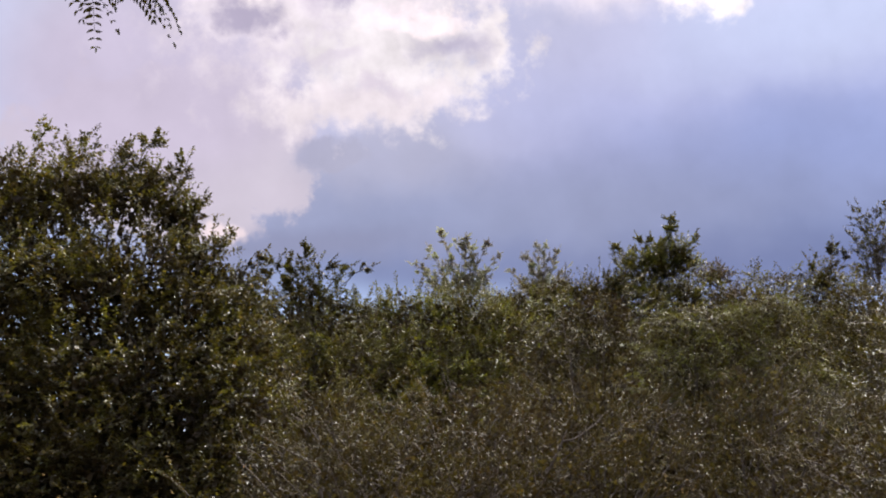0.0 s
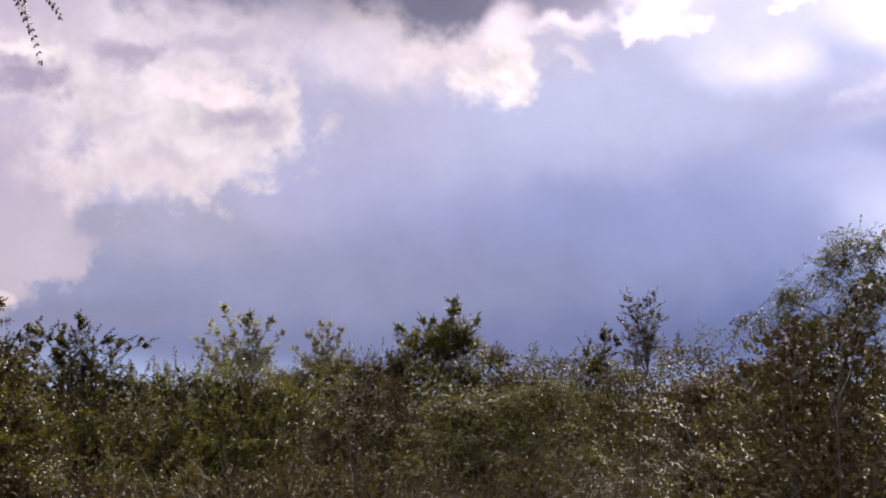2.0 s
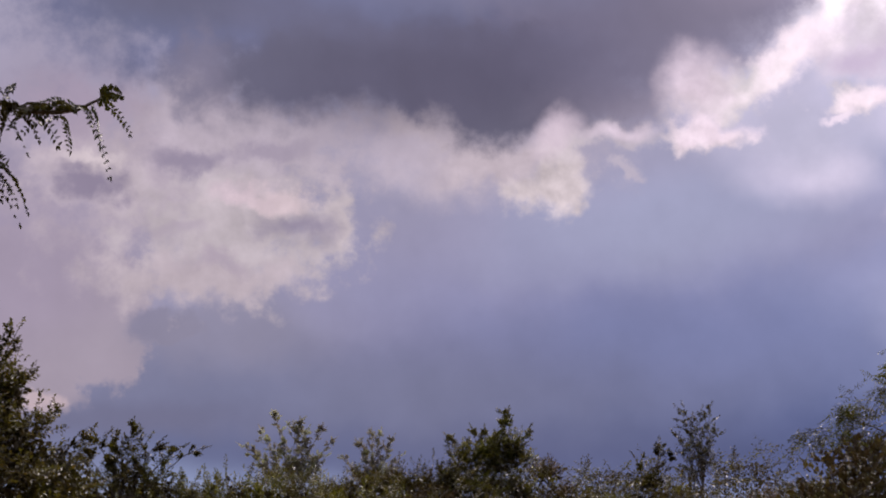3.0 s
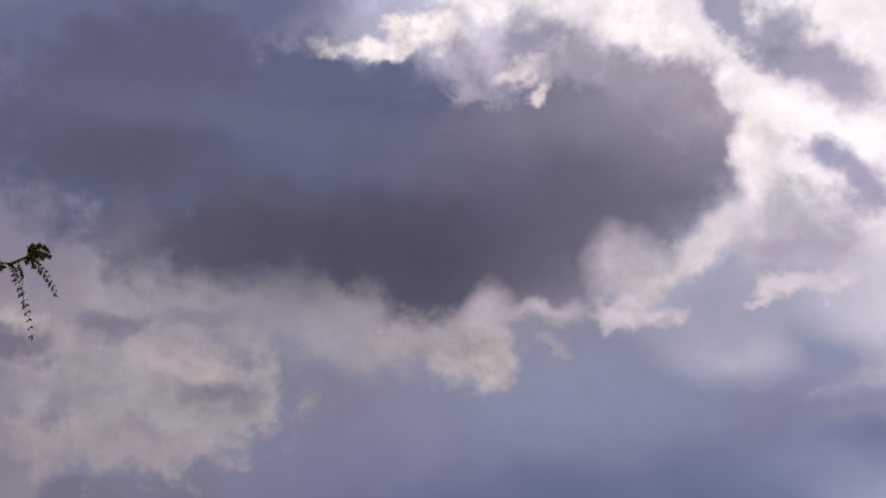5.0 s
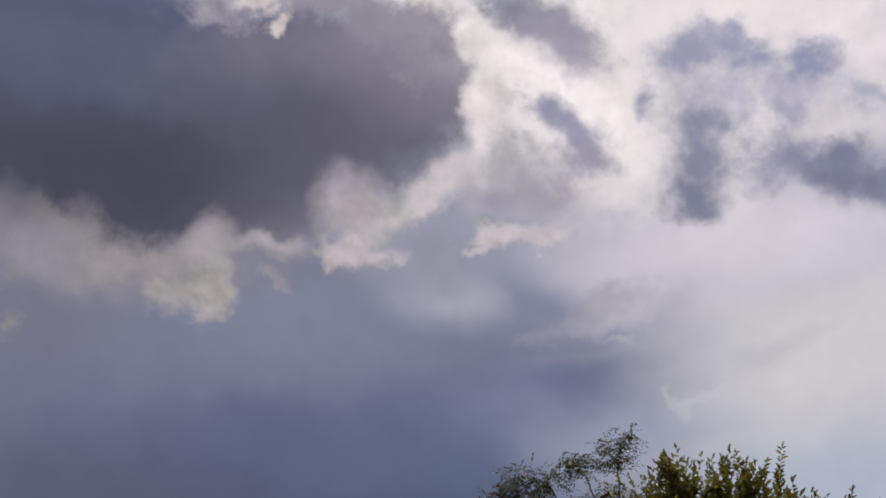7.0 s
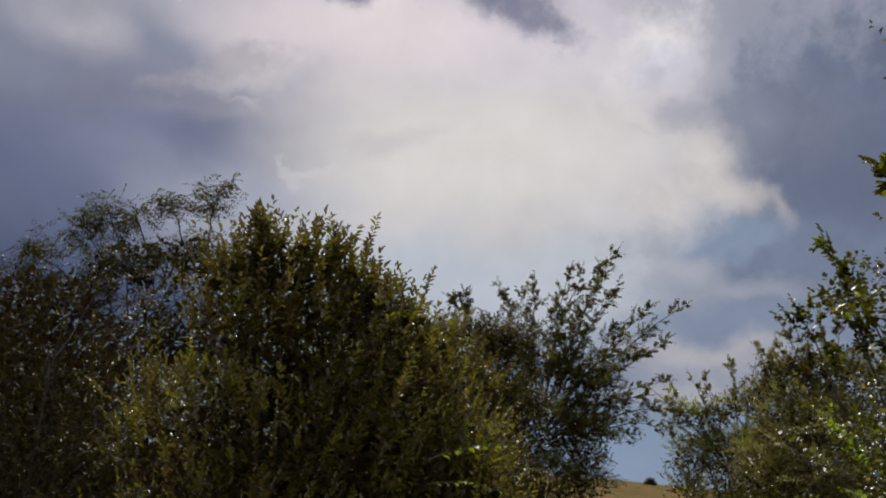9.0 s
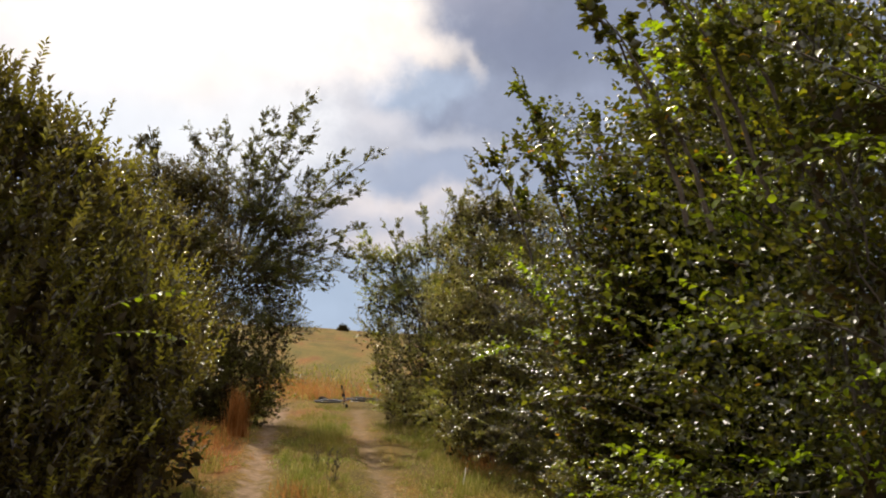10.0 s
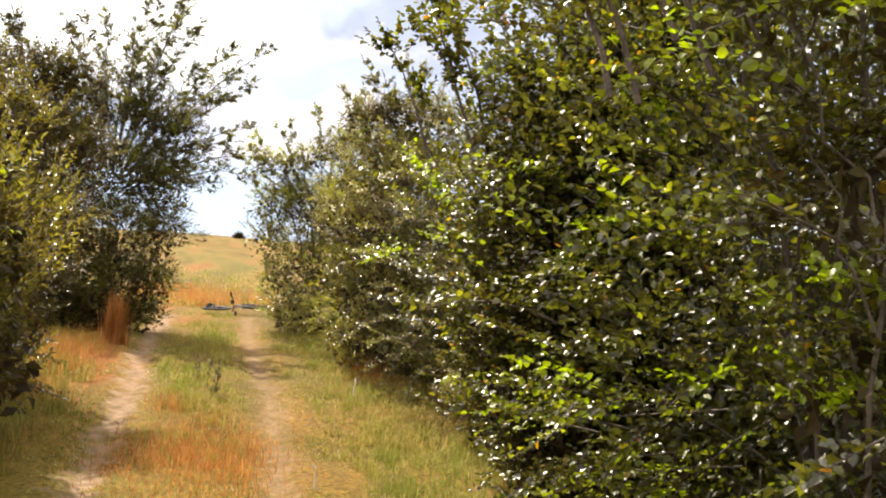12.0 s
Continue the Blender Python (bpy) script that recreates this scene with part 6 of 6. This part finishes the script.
def scatter_grass():
    g = np.random.default_rng(91)
    n, tufts = 125000, 9500
    ts, tl = 7.0 + 20 * g.random(tufts) ** 1.6, g.uniform(-3.6, 3.4, tufts)
    pick = g.integers(0, tufts, n)
    loose = g.random(n) < 0.45
    s = np.where(loose, 7.0 + 20 * g.random(n) ** 1.6, ts[pick] + g.normal(0, 0.05, n))
    l = np.where(loose, g.uniform(-3.6, 3.4, n), tl[pick] + g.normal(0, 0.05, n))
    wear = rut_depth(s, l)
    keep = g.random(n) > wear * np.where(l > 0, 0.72, 0.93)
    s, l, wear, loose = s[keep], l[keep], wear[keep], loose[keep]
    verge = np.clip((np.abs(l) - 1.1) / 0.8, 0, 1)
    patch = 0.7 + 0.5 * np.sin(s * 1.3 + l * 2.1) * np.sin(l * 1.7 - s * 0.7)
    tall = (0.04 + 0.06 * verge + 0.015 * (np.abs(l) < 0.45)) * np.where(loose, 0.7, 1.2) * patch.clip(0.4, 1.3) * g.uniform(0.5, 1.5, len(s)) * (1 - 0.6 * wear)
    grass("grass", "short dry yellow-green grass on the verges", GRASS, *blades(g, s, l, tall, g.uniform(0.005, 0.012, len(s)), 1.5))
    # bleached straws lying in it
    m = 5200
    s, l = 7.5 + 16 * g.random(m) ** 1.5, g.uniform(-3.0, 2.6, m)
    grass("straw_litter", "bleached straws lying in the short grass", STRAW, *blades(g, s, l, g.uniform(0.02, 0.05, m), g.uniform(0.004, 0.008, m), 5.0))
    # thin turf round the start of the walk
    m = 12000
    s, l = g.uniform(-4, 7.2, m), g.uniform(-3.2, 3.0, m)
    ok = g.random(m) > rut_depth(s, l) * 0.9
    s, l = s[ok], l[ok]
    grass("turf", "thin short turf between the wheel ruts", GRASS, *blades(g, s, l, g.uniform(0.03, 0.10, len(s)), g.uniform(0.005, 0.011, len(s)), 1.2))
    # taller tussocks along the shady verge, the middle strip and the foot of the sunny bushes
    for cs, cl, rs, rl, m, h in ((12.5, -1.75, 4.0, 0.35, 5200, 0.17), (16.5, -1.9, 2.5, 0.35, 2600, 0.22), (13.5, 0.0, 5.0, 0.28, 4200, 0.11), (12.0, 1.75, 4.5, 0.35, 5200, 0.12), (19.5, 0.1, 4.0, 0.35, 2200, 0.16), (20, 1.7, 4.0, 0.35, 2200, 0.16)):
        c = m // 22
        cs, cl = cs + g.normal(0, rs * 0.6, c), cl + g.normal(0, rl * 0.7, c)
        big = g.uniform(0.6, 1.35, c)
        pick = g.integers(0, c, m)
        s, l = cs[pick] + g.normal(0, 0.045, m), cl[pick] + g.normal(0, 0.045, m)
        ok = (s > 6.5) & (rut_depth(s, l) < 0.35)
        grass("tussock_grass", "tussocks of green and straw-coloured grass beside the ruts", GRASS, *blades(g, s[ok], l[ok], (h * big[pick] * g.uniform(0.5, 1.2, m))[ok], g.uniform(0.004, 0.008, m)[ok], 0.55))
    n = 9000
    s = 27 + 95 * g.random(n) ** 1.6
    l = g.uniform(-0.14, 0.08, n) * s
    grass("meadow_grass", "dry meadow grass on the slope behind", GRASS, *blades(g, s, l, g.uniform(0.05, 0.16, n), g.uniform(0.02, 0.05, n), 0.8))
    for cs, cl, rs, rl, m, tall in ((11.7, 0.05, 1.5, 0.8, 4200, 0.12), (9.6, 0.1, 0.9, 0.6, 1000, 0.09), (13.8, -0.25, 0.5, 0.2, 200, 0.15), (16.9, -1.75, 1.8, 0.6, 1500, 0.30), (14.4, -1.75, 1.0, 0.4, 350, 0.22), (27.5, -0.1, 1.2, 0.9, 700, 0.35), (31, -0.8, 3.0, 1.6, 1600, 0.3), (29, 1.2, 2.0, 1.0, 600, 0.3), (16.5, 2.1, 1.3, 0.3, 300, 0.25)):
        s, l = cs + g.normal(0, rs * 0.5, m), cl + g.normal(0, rl * 0.5, m)
        grass("red_grass", "patch of dry rust-red grass", RED_GRASS, *blades(g, s, l, tall * g.uniform(0.35, 1.25, m), g.uniform(0.004, 0.008, m), 1.0))
    m = 420
    s, l = 18.6 + g.normal(0, 0.07, m), -1.2 + g.normal(0, 0.075, m)
    ob = grass("dry_grass_tuft", "tall rust-orange tuft of dead grass at the rut", RED_GRASS, *blades(g, s, l, 0.8 * g.uniform(0.4, 1.1, m), g.uniform(0.006, 0.012, m), 0.2))


scatter_grass()


# ---- weeds and dead stalks ----
weed = plant("weed", "dark leggy weed on the grassy strip between the ruts", "weed", 95, GLINT_PALED, tall=0.5, wide=0.12, stems=4, branches=6, twigs=1, per_twig=4, leaf=0.022, upright=0.9,
             twig_len=0.07, fill=0, core=0, stem_r=0.003)
stand(weed, *along(14.5, 0.2), 0, 1.0)
again(weed, *along(15.6, 0.0), 160, 0.6)


def dead_stalk(s, l, tall, lean):
    x, y = along(s, l)
    ob = tagged(new("dead_stalk"), "thin bleached dead stalk standing in the grass", "stalk")
    ob.location = (x, y, height(x, y) - 0.02)
    v, t = tube([(0, 0, 0), (lean * 0.3, 0.01, tall * 0.4), (lean * 0.5, 0, tall * 0.75), (lean, 0.02, tall)], 0.010, 0.006, 5)
    part("stem", v, t, BLEACHED, ob, smooth=True)
    v, t = tube([(lean * 0.5, 0, tall * 0.75), (lean * 0.5 + 0.03, 0.02, tall * 0.9)], 0.004, 0.002, 4)
    part("side_stem", v, t, BLEACHED, ob)


# bleached stalk, its colour whitened further to stand for sun on it
BLEACHED = plain_material("bleached_stalk", [(0.3, (0.68, 0.62, 0.55)), (0.7, (0.82, 0.78, 0.72))], 30, 0.8)
dead_stalk(10.65, 1.01, 0.24, -0.03)
dead_stalk(14.8, 1.75, 0.22, 0.08)
dead_stalk(19.0, 2.2, 0.35, 0.06)


# ---- the bicycle lying across the track ----
def ring(radius, tube_r, n=36, m=8):
    a = np.linspace(0, 2 * np.pi, n, endpoint=False)
    b = np.linspace(0, 2 * np.pi, m, endpoint=False)
    A, B = np.meshgrid(a, b, indexing="ij")
    r = radius + tube_r * np.cos(B)
    v = np.stack([r * np.cos(A), tube_r * np.sin(B), r * np.sin(A)], -1).reshape(-1, 3)
    i = np.arange(n * m).reshape(n, m)
    j, k = np.roll(i, -1, 0), np.roll(i, -1, 1)
    q = np.roll(j, -1, 1)
    return v, np.concatenate([np.stack([i, j, q], -1).reshape(-1, 3), np.stack([i, q, k], -1).reshape(-1, 3)])


def bicycle(m):
    rubber = plain_material("tyre_rubber", [(0.3, (0.02, 0.02, 0.02)), (0.7, (0.04, 0.038, 0.036))], 30, 0.8)
    paint = plain_material("frame_paint", [(0.3, (0.05, 0.036, 0.052)), (0.7, (0.08, 0.06, 0.08))], 6, 0.55)
    steel = plain_material("bare_steel", [(0.3, (0.12, 0.12, 0.125)), (0.7, (0.2, 0.2, 0.2))], 20, 0.4, metal=1.0)
    black = plain_material("black_plastic", [(0.3, (0.012, 0.012, 0.013)), (0.7, (0.024, 0.024, 0.024))], 20, 0.7)
    bike = tagged(new("bicycle"), "bicycle lying on its side across the track", "bicycle")
    P = {"rear": (-0.52, 0, 0.33), "front": (0.54, 0, 0.33), "crank": (-0.08, 0, 0.29), "seat": (-0.26, 0, 0.74), "head_low": (0.36, 0, 0.66), "head": (0.32, 0, 0.82)}
    rods = [("seat_tube", "crank", "seat", 0.016), ("down_tube", "crank", "head_low", 0.018), ("top_tube", "seat", "head", 0.016), ("chain_stay", "crank", "rear", 0.010),
            ("seat_stay", "seat", "rear", 0.009), ("head_tube", "head_low", "head", 0.020)]
    for name, a, b, r in rods:
        part(name, *tube(np.linspace(P[a], P[b], 4), r, r, 8), paint, bike, smooth=True)
    for k, y in enumerate((-0.05, 0.05)):
        part("fork_blade", *tube([(0.36, y * 0.6, 0.66), (0.42, y, 0.52), (0.54, y, 0.33)], 0.012, 0.009, 8), paint, bike, smooth=True)
    for name, at in (("rear_wheel", "rear"), ("front_wheel", "front")):
        w = new(name)
        w.parent = bike
        w.location = P[at]
        part("tyre", *ring(0.31, 0.022), rubber, w, smooth=True)
        part("rim", *ring(0.283, 0.009, 36, 6), black, w, smooth=True)
        part("hub", *tube([(0, -0.05, 0), (0, 0.05, 0)], 0.02, 0.02, 10), steel, w, smooth=True)
        for q in range(18):
            a = 2 * np.pi * q / 18
            y = 0.03 if q % 2 else -0.03
            part("spoke", *tube([(0.02 * np.cos(a + 0.6), y, 0.02 * np.sin(a + 0.6)), (0.28 * np.cos(a), 0, 0.28 * np.sin(a))], 0.001, 0.001, 3), steel, w)
    part("stem", *tube([(0.32, 0, 0.82), (0.30, 0, 0.92), (0.36, 0, 0.96)], 0.013, 0.013, 8), steel, bike, smooth=True)
    bar = part("handlebar", *tube([(0.28, -0.30, 0.99), (0.33, -0.16, 0.97), (0.36, 0, 0.96), (0.33, 0.16, 0.97), (0.28, 0.30, 0.99)], 0.014, 0.014, 8), black, bike, smooth=True)
    for y in (-1, 1):
        part("grip", *tube([(0.30, y * 0.20, 0.985), (0.28, y * 0.31, 0.992)], 0.024, 0.024, 8), black, bar, "black rubber grip", True)
        part("brake_lever", *tube([(0.32, y * 0.17, 0.97), (0.37, y * 0.22, 0.95), (0.36, y * 0.29, 0.94)], 0.007, 0.005, 6), black, bar, smooth=True)
    part("seat_post", *tube([(-0.26, 0, 0.74), (-0.29, 0, 0.88)], 0.013, 0.013, 8), steel, bike, smooth=True)
    bm = bmesh.new()
    bmesh.ops.create_uvsphere(bm, u_segments=16, v_segments=8, radius=1)
    for v in bm.verts:
        f = (v.co.x + 1) / 2
        v.co = Vector((v.co.x * 0.135 - 0.29, v.co.y * (0.075 * (1 - f) + 0.022), v.co.z * (0.032 - 0.012 * f) + 0.905 + 0.015 * (1 - f)))
    me = bpy.data.meshes.new("saddle")
    bm.to_mesh(me)
    me.materials.append(black)
    sd = tagged(new("saddle", me), "black padded saddle")
    sd.parent = bike
    part("chainwheel", *ring(0.085, 0.006, 24, 5), steel, bike)
    bike.children[-1].location = (-0.08, 0.045, 0.29)
    for y, z in ((0.07, -1), (-0.07, 1)):
        crank = part("crank_arm", *tube([(-0.08, y, 0.29), (-0.03 if z > 0 else -0.13, y, 0.29 + z * 0.16)], 0.010, 0.008, 6), steel, bike, smooth=True)
        part("pedal", *tube([(-0.03 if z > 0 else -0.13, y, 0.29 + z * 0.16), (-0.03 if z > 0 else -0.13, y * 2.3, 0.29 + z * 0.16)], 0.028, 0.028, 4), black, crank)
    bike.matrix_basis = m
    return bike


bx, by = along(25.3, 0.5)
bicycle(Matrix.Translation((bx, by, height(bx, by) + 0.15)) @ Matrix.Rotation(-TRACK + radians(32), 4, "Z") @ Matrix.Scale(0.86, 4) @ Matrix.Rotation(radians(-4), 4, "Y") @ Matrix.Rotation(radians(-87), 4, "X") @ Matrix.Translation((0, 0, -0.45)))


# ---- bright young sprigs on the bushes ----
def leaf_mesh(name, mat, size, serrated=False):
    """One broad leaf with a midrib fold and toothed margin."""
    n = 9 if serrated else 6
    u = np.linspace(0.0, 1.0, n)
    w = 0.36 * np.sin(np.pi * u ** 0.75) ** 0.8
    if serrated:
        w[1:-1:2] *= 0.88
    mid = np.stack([u, 0 * u, -0.22 * u ** 2], -1)
    lft = np.stack([u + 0.02, w, 0.42 * w - 0.22 * u ** 2], -1)
    rgt = lft * (1, -1, 1)
    v = np.concatenate([mid, lft, rgt]) * size
    t = []
    for i in range(n - 1):
        t += [(i, i + 1, n + i + 1), (i, n + i + 1, n + i), (i, 2 * n + i + 1, i + 1), (i, 2 * n + i, 2 * n + i + 1)]
    me = mesh_of(name, v, t, True)
    me.materials.append(mat)
    return me


YOUNG_LEAF = leaf_mesh("young_leaf", YOUNG, 0.050)
SHOOT_LEAF = leaf_mesh("shoot_leaf", YOUNGISH, 0.066)
SILHOUETTE_LEAF = leaf_mesh("silhouette_leaf", SILHOUETTE, 0.105, True)


def sprig(bush, at, way, length, count, mesh, seed, name="sprig", label="bright yellow-green young sprig", drop=0.0):
    """A leafy shoot of a bush, each leaf by itself."""
    g = np.random.default_rng(seed)
    path = bend((0, 0, 0), unit(np.array(way, float)), length, -0.25 + drop, 6)
    me = mesh_of("sprig_stem", *tube(path, 0.004, 0.0015, 5), True)
    me.materials.append(BARK)
    st = tagged(new(name, me), label)
    st.parent = bush
    st.matrix_parent_inverse = bush.matrix_basis.inverted()
    st.location = at
    for k in range(count):
        f = 0.15 + 0.85 * k / (count - 1)
        i = min(int(f * 5), 4)
        p = path[i] + (path[i + 1] - path[i]) * (f * 5 - i)
        d = unit(path[i + 1] - path[i])
        sd = unit(np.cross(d, UP)) * (1 if k % 2 else -1)
        ax = unit(d * (0.6 if k < count - 1 else 3) + sd + g.normal(0, 0.25 if count < 36 else 0.7, 3) - UP * 0.15)
        nr = unit(UP + g.normal(0, 0.7, 3))
        y = unit(np.cross(nr, ax))
        z = np.cross(ax, y)
        size = g.uniform(0.75, 1.15) * (1.1 - 0.35 * f)
        lf = new("leaf", mesh)
        lf.parent = st
        lf.matrix_local = Matrix(
            ((ax[0] * size, y[0] * size, z[0] * size, p[0]), (ax[1] * size, y[1] * size, z[1] * size, p[1]), (ax[2] * size, y[2] * size, z[2] * size, p[2]), (0, 0, 0, 1)))
    return st


def in_track(s, l, z):
    return (*along(s, l), z)


TOWARD = np.array([-TS * 0.5 - TC * 0.9, -TC * 0.5 + TS * 0.9, 0.25])
for k, (s, l, z, ln) in enumerate(((6.3, 1.45, 2.25, 0.36), (6.1, 1.5, 2.03, 0.38), (6.6, 1.35, 1.90, 0.36), (4.1, 1.5, 1.9, 0.36),
                                   (4.2, 1.6, 2.22, 0.34), (4.9, 1.5, 2.0, 0.34))):
    host = near_elm if s > 4.8 else near_elm_near
    for j in range(2):
        sprig(host, in_track(s + 0.14 * j, l + 0.03 * j, z - 0.10 * j), TOWARD + np.array([0.2 * j, 0, 0.15 * (k % 3) + 0.2 * j]), ln, 10, YOUNG_LEAF, 200 + 2 * k + j)
sprig(glossy, in_track(5.9, -0.95, 1.95), np.array([TS * -0.2 + TC * 0.9, -TC * 0.2 - TS * 0.9, 0.45]), 0.45, 11, YOUNG_LEAF, 230)
sprig(glossy, in_track(6.2, -1.0, 1.85), np.array([TC * 0.9, -TS * 0.9, 0.2]), 0.40, 10, YOUNG_LEAF, 231)
for k, (s0, l0, z0, s1, l1, z1) in enumerate(((6.64, 1.86, 3.07, 6.47, 1.5, 3.92),
        (6.03, 1.79, 3.01, 5.86, 1.6, 3.72),
        (10.2, 2.35, 3.15, 10.35, 1.68, 3.62),
        (10.0, 2.2, 2.75, 10.1, 1.55, 3.05),
        (7.98, 1.52, 3.08, 7.95, 1.32, 3.39),
        (6.85, 1.77, 3.2, 6.79, 1.32, 3.75),
        (9.27, 1.33, 2.95, 9.28, 1.06, 3.15))):
    p0, p1 = np.array(in_track(s0, l0, z0)), np.array(in_track(s1, l1, z1))
    sprig(near_elm, tuple(p0), p1 - p0, float(np.linalg.norm(p1 - p0)), 22, SHOOT_LEAF, 260 + k, label="long upright leafy shoot", drop=0.25)
# a shoot that hangs over the track
overhang = sprig(near_elm_near, in_track(2.75, 1.75, 3.25), np.array(in_track(1.70, 0.10, 2.66)) - np.array(in_track(2.75, 1.75, 3.25)), 2.1, 32, SILHOUETTE_LEAF, 240, drop=0.19, label="long leafy shoot hanging over the track")

# broad leaves near its tip, placed and turned to fit the camera's view
for k, (az, el, d, size, tilt) in enumerate(((58.1, 31.2, 1.70, 1.1, -0.25), (58.6, 30.0, 1.8, 1.05, 0.5), (57.6, 34.0, 1.85, 0.95, -0.6))):
    a, e = radians(az), radians(el)
    toward = np.array([math.sin(a) * math.cos(e), math.cos(a) * math.cos(e), math.sin(e)])
    place = np.array([0, 0, 1.6]) + toward * d - np.array(in_track(2.75, 1.75, 3.25))
    side = np.array([math.cos(a), -math.sin(a), 0])
    ax = unit(-UP + side * tilt + 0.15 * toward)
    nr = unit(-toward + 0.35 * side)
    y = unit(np.cross(nr, ax))
    z = np.cross(ax, y)
    lf = new("leaf", SILHOUETTE_LEAF)
    lf.parent = overhang
    lf.matrix_local = Matrix(((ax[0] * size, y[0] * size, z[0] * size, place[0]), (ax[1] * size, y[1] * size, z[1] * size, place[1]), (ax[2] * size, y[2] * size, z[2] * size, place[2]), (0, 0, 0, 1)))


# ---- locust that reaches in overhead ----
def overhead_locust():
    g = np.random.default_rng(301)
    top = tagged(new("locust_tree"), "locust tree whose feathery branch hangs overhead, leaves darkened to a silhouette", "tree")
    x0, y0 = polar(-44, 5.4)
    top.location = (x0, y0, 0)

    def at(az, el, d):
        x, y = polar(az, d)
        return np.array([x - x0, y - y0, 1.6 + d * math.tan(radians(el))])

    trunk = np.array([(0, 0, -0.1), (0.06, 0.02, 1.2), (0.02, 0.10, 2.6), (0.12, 0.08, 4.0), (0.1, 0.15, 5.4)])
    part("trunk", *tube(trunk, 0.13, 0.05, 10), BARK, top, smooth=True)
    limbs = [[trunk[2], at(-34, 27, 4.9), at(-25, 25.5, 4.5), at(-18.6, 24.6, 4.2), at(-15.5, 24.7, 4.15), at(-13.0, 24.5, 4.1), at(-11.3, 25.0, 4.1), at(-9.9, 26.0, 4.1)],
             [trunk[2], at(-36, 25, 4.6), at(-27, 23.6, 4.2), at(-21, 22.6, 4.0), at(-17.0, 22.0, 3.9), at(-14.4, 21.8, 3.9)],
             [trunk[3], trunk[3] + (-0.6, -0.3, 0.7), trunk[3] + (-1.3, -0.5, 1.1), trunk[3] + (-2.0, -0.5, 1.2)],
             [trunk[4], trunk[4] + (0.2, 0.5, 0.5), trunk[4] + (0.3, 1.1, 0.9)],
             [trunk[4], trunk[4] + (0.1, -0.5, 0.6), trunk[4] + (0.0, -1.2, 0.9)]]
    P, A, Z = [], [], []
    for q, path in enumerate(limbs):
        path = np.array(path)
        u = np.linspace(0, len(path) - 1, 40)
        i = np.minimum(u.astype(int), len(path) - 2)
        fine_path = path[i] + (path[i + 1] - path[i]) * (u - i)[:, None]
        part("limb", *tube(fine_path[::3], 0.022, 0.004, 6), BARK, top, smooth=True)
        for k in range(26):
            f = g.uniform(0.25, 1.0) if q > 1 else 1 - 0.5 * (k / 26) ** 0.9
            j = min(int(f * 39), 38)
            base = fine_path[j] + g.normal(0, 0.006, 3)
            run = unit(fine_path[j + 1] - fine_path[j])
            # the leaf arches out from the twig and hangs down
            out = unit(run * g.uniform(-0.2, 0.8) + g.normal(0, 0.7, 3) * (1, 1, 0.3) + UP * g.uniform(-0.3, 0.5))
            ln = g.uniform(0.12, 0.2) * (0.75 if f > 0.9 else 1.0)
            u = np.linspace(0, 1, 12)[:, None]
            rib = base + out * ln * u - UP * (ln * g.uniform(0.5, 0.95) * u ** 2)
            sd = unit(np.cross(unit(rib[-1] - rib[0]), g.normal(0, 1, 3) + out))
            for r in range(1, 12):
                d = unit(rib[r] - rib[r - 1])
                for sgn in (1, -1):
                    P.append(rib[r])
                    A.append(sd * sgn + d * 0.25 + g.normal(0, 0.06, 3))
                    Z.append((0.034 - 0.012 * (r / 11) ** 3) * g.uniform(0.9, 1.1))
            P.append(rib[-1])
            A.append(rib[-1] - rib[-2])
            Z.append(0.022)
            if q < 2:
                part("rachis", *tube(rib[::3], 0.0012, 0.0008, 3), BARK, top)
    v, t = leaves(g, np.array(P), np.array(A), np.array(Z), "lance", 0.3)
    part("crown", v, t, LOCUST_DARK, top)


overhead_locust()
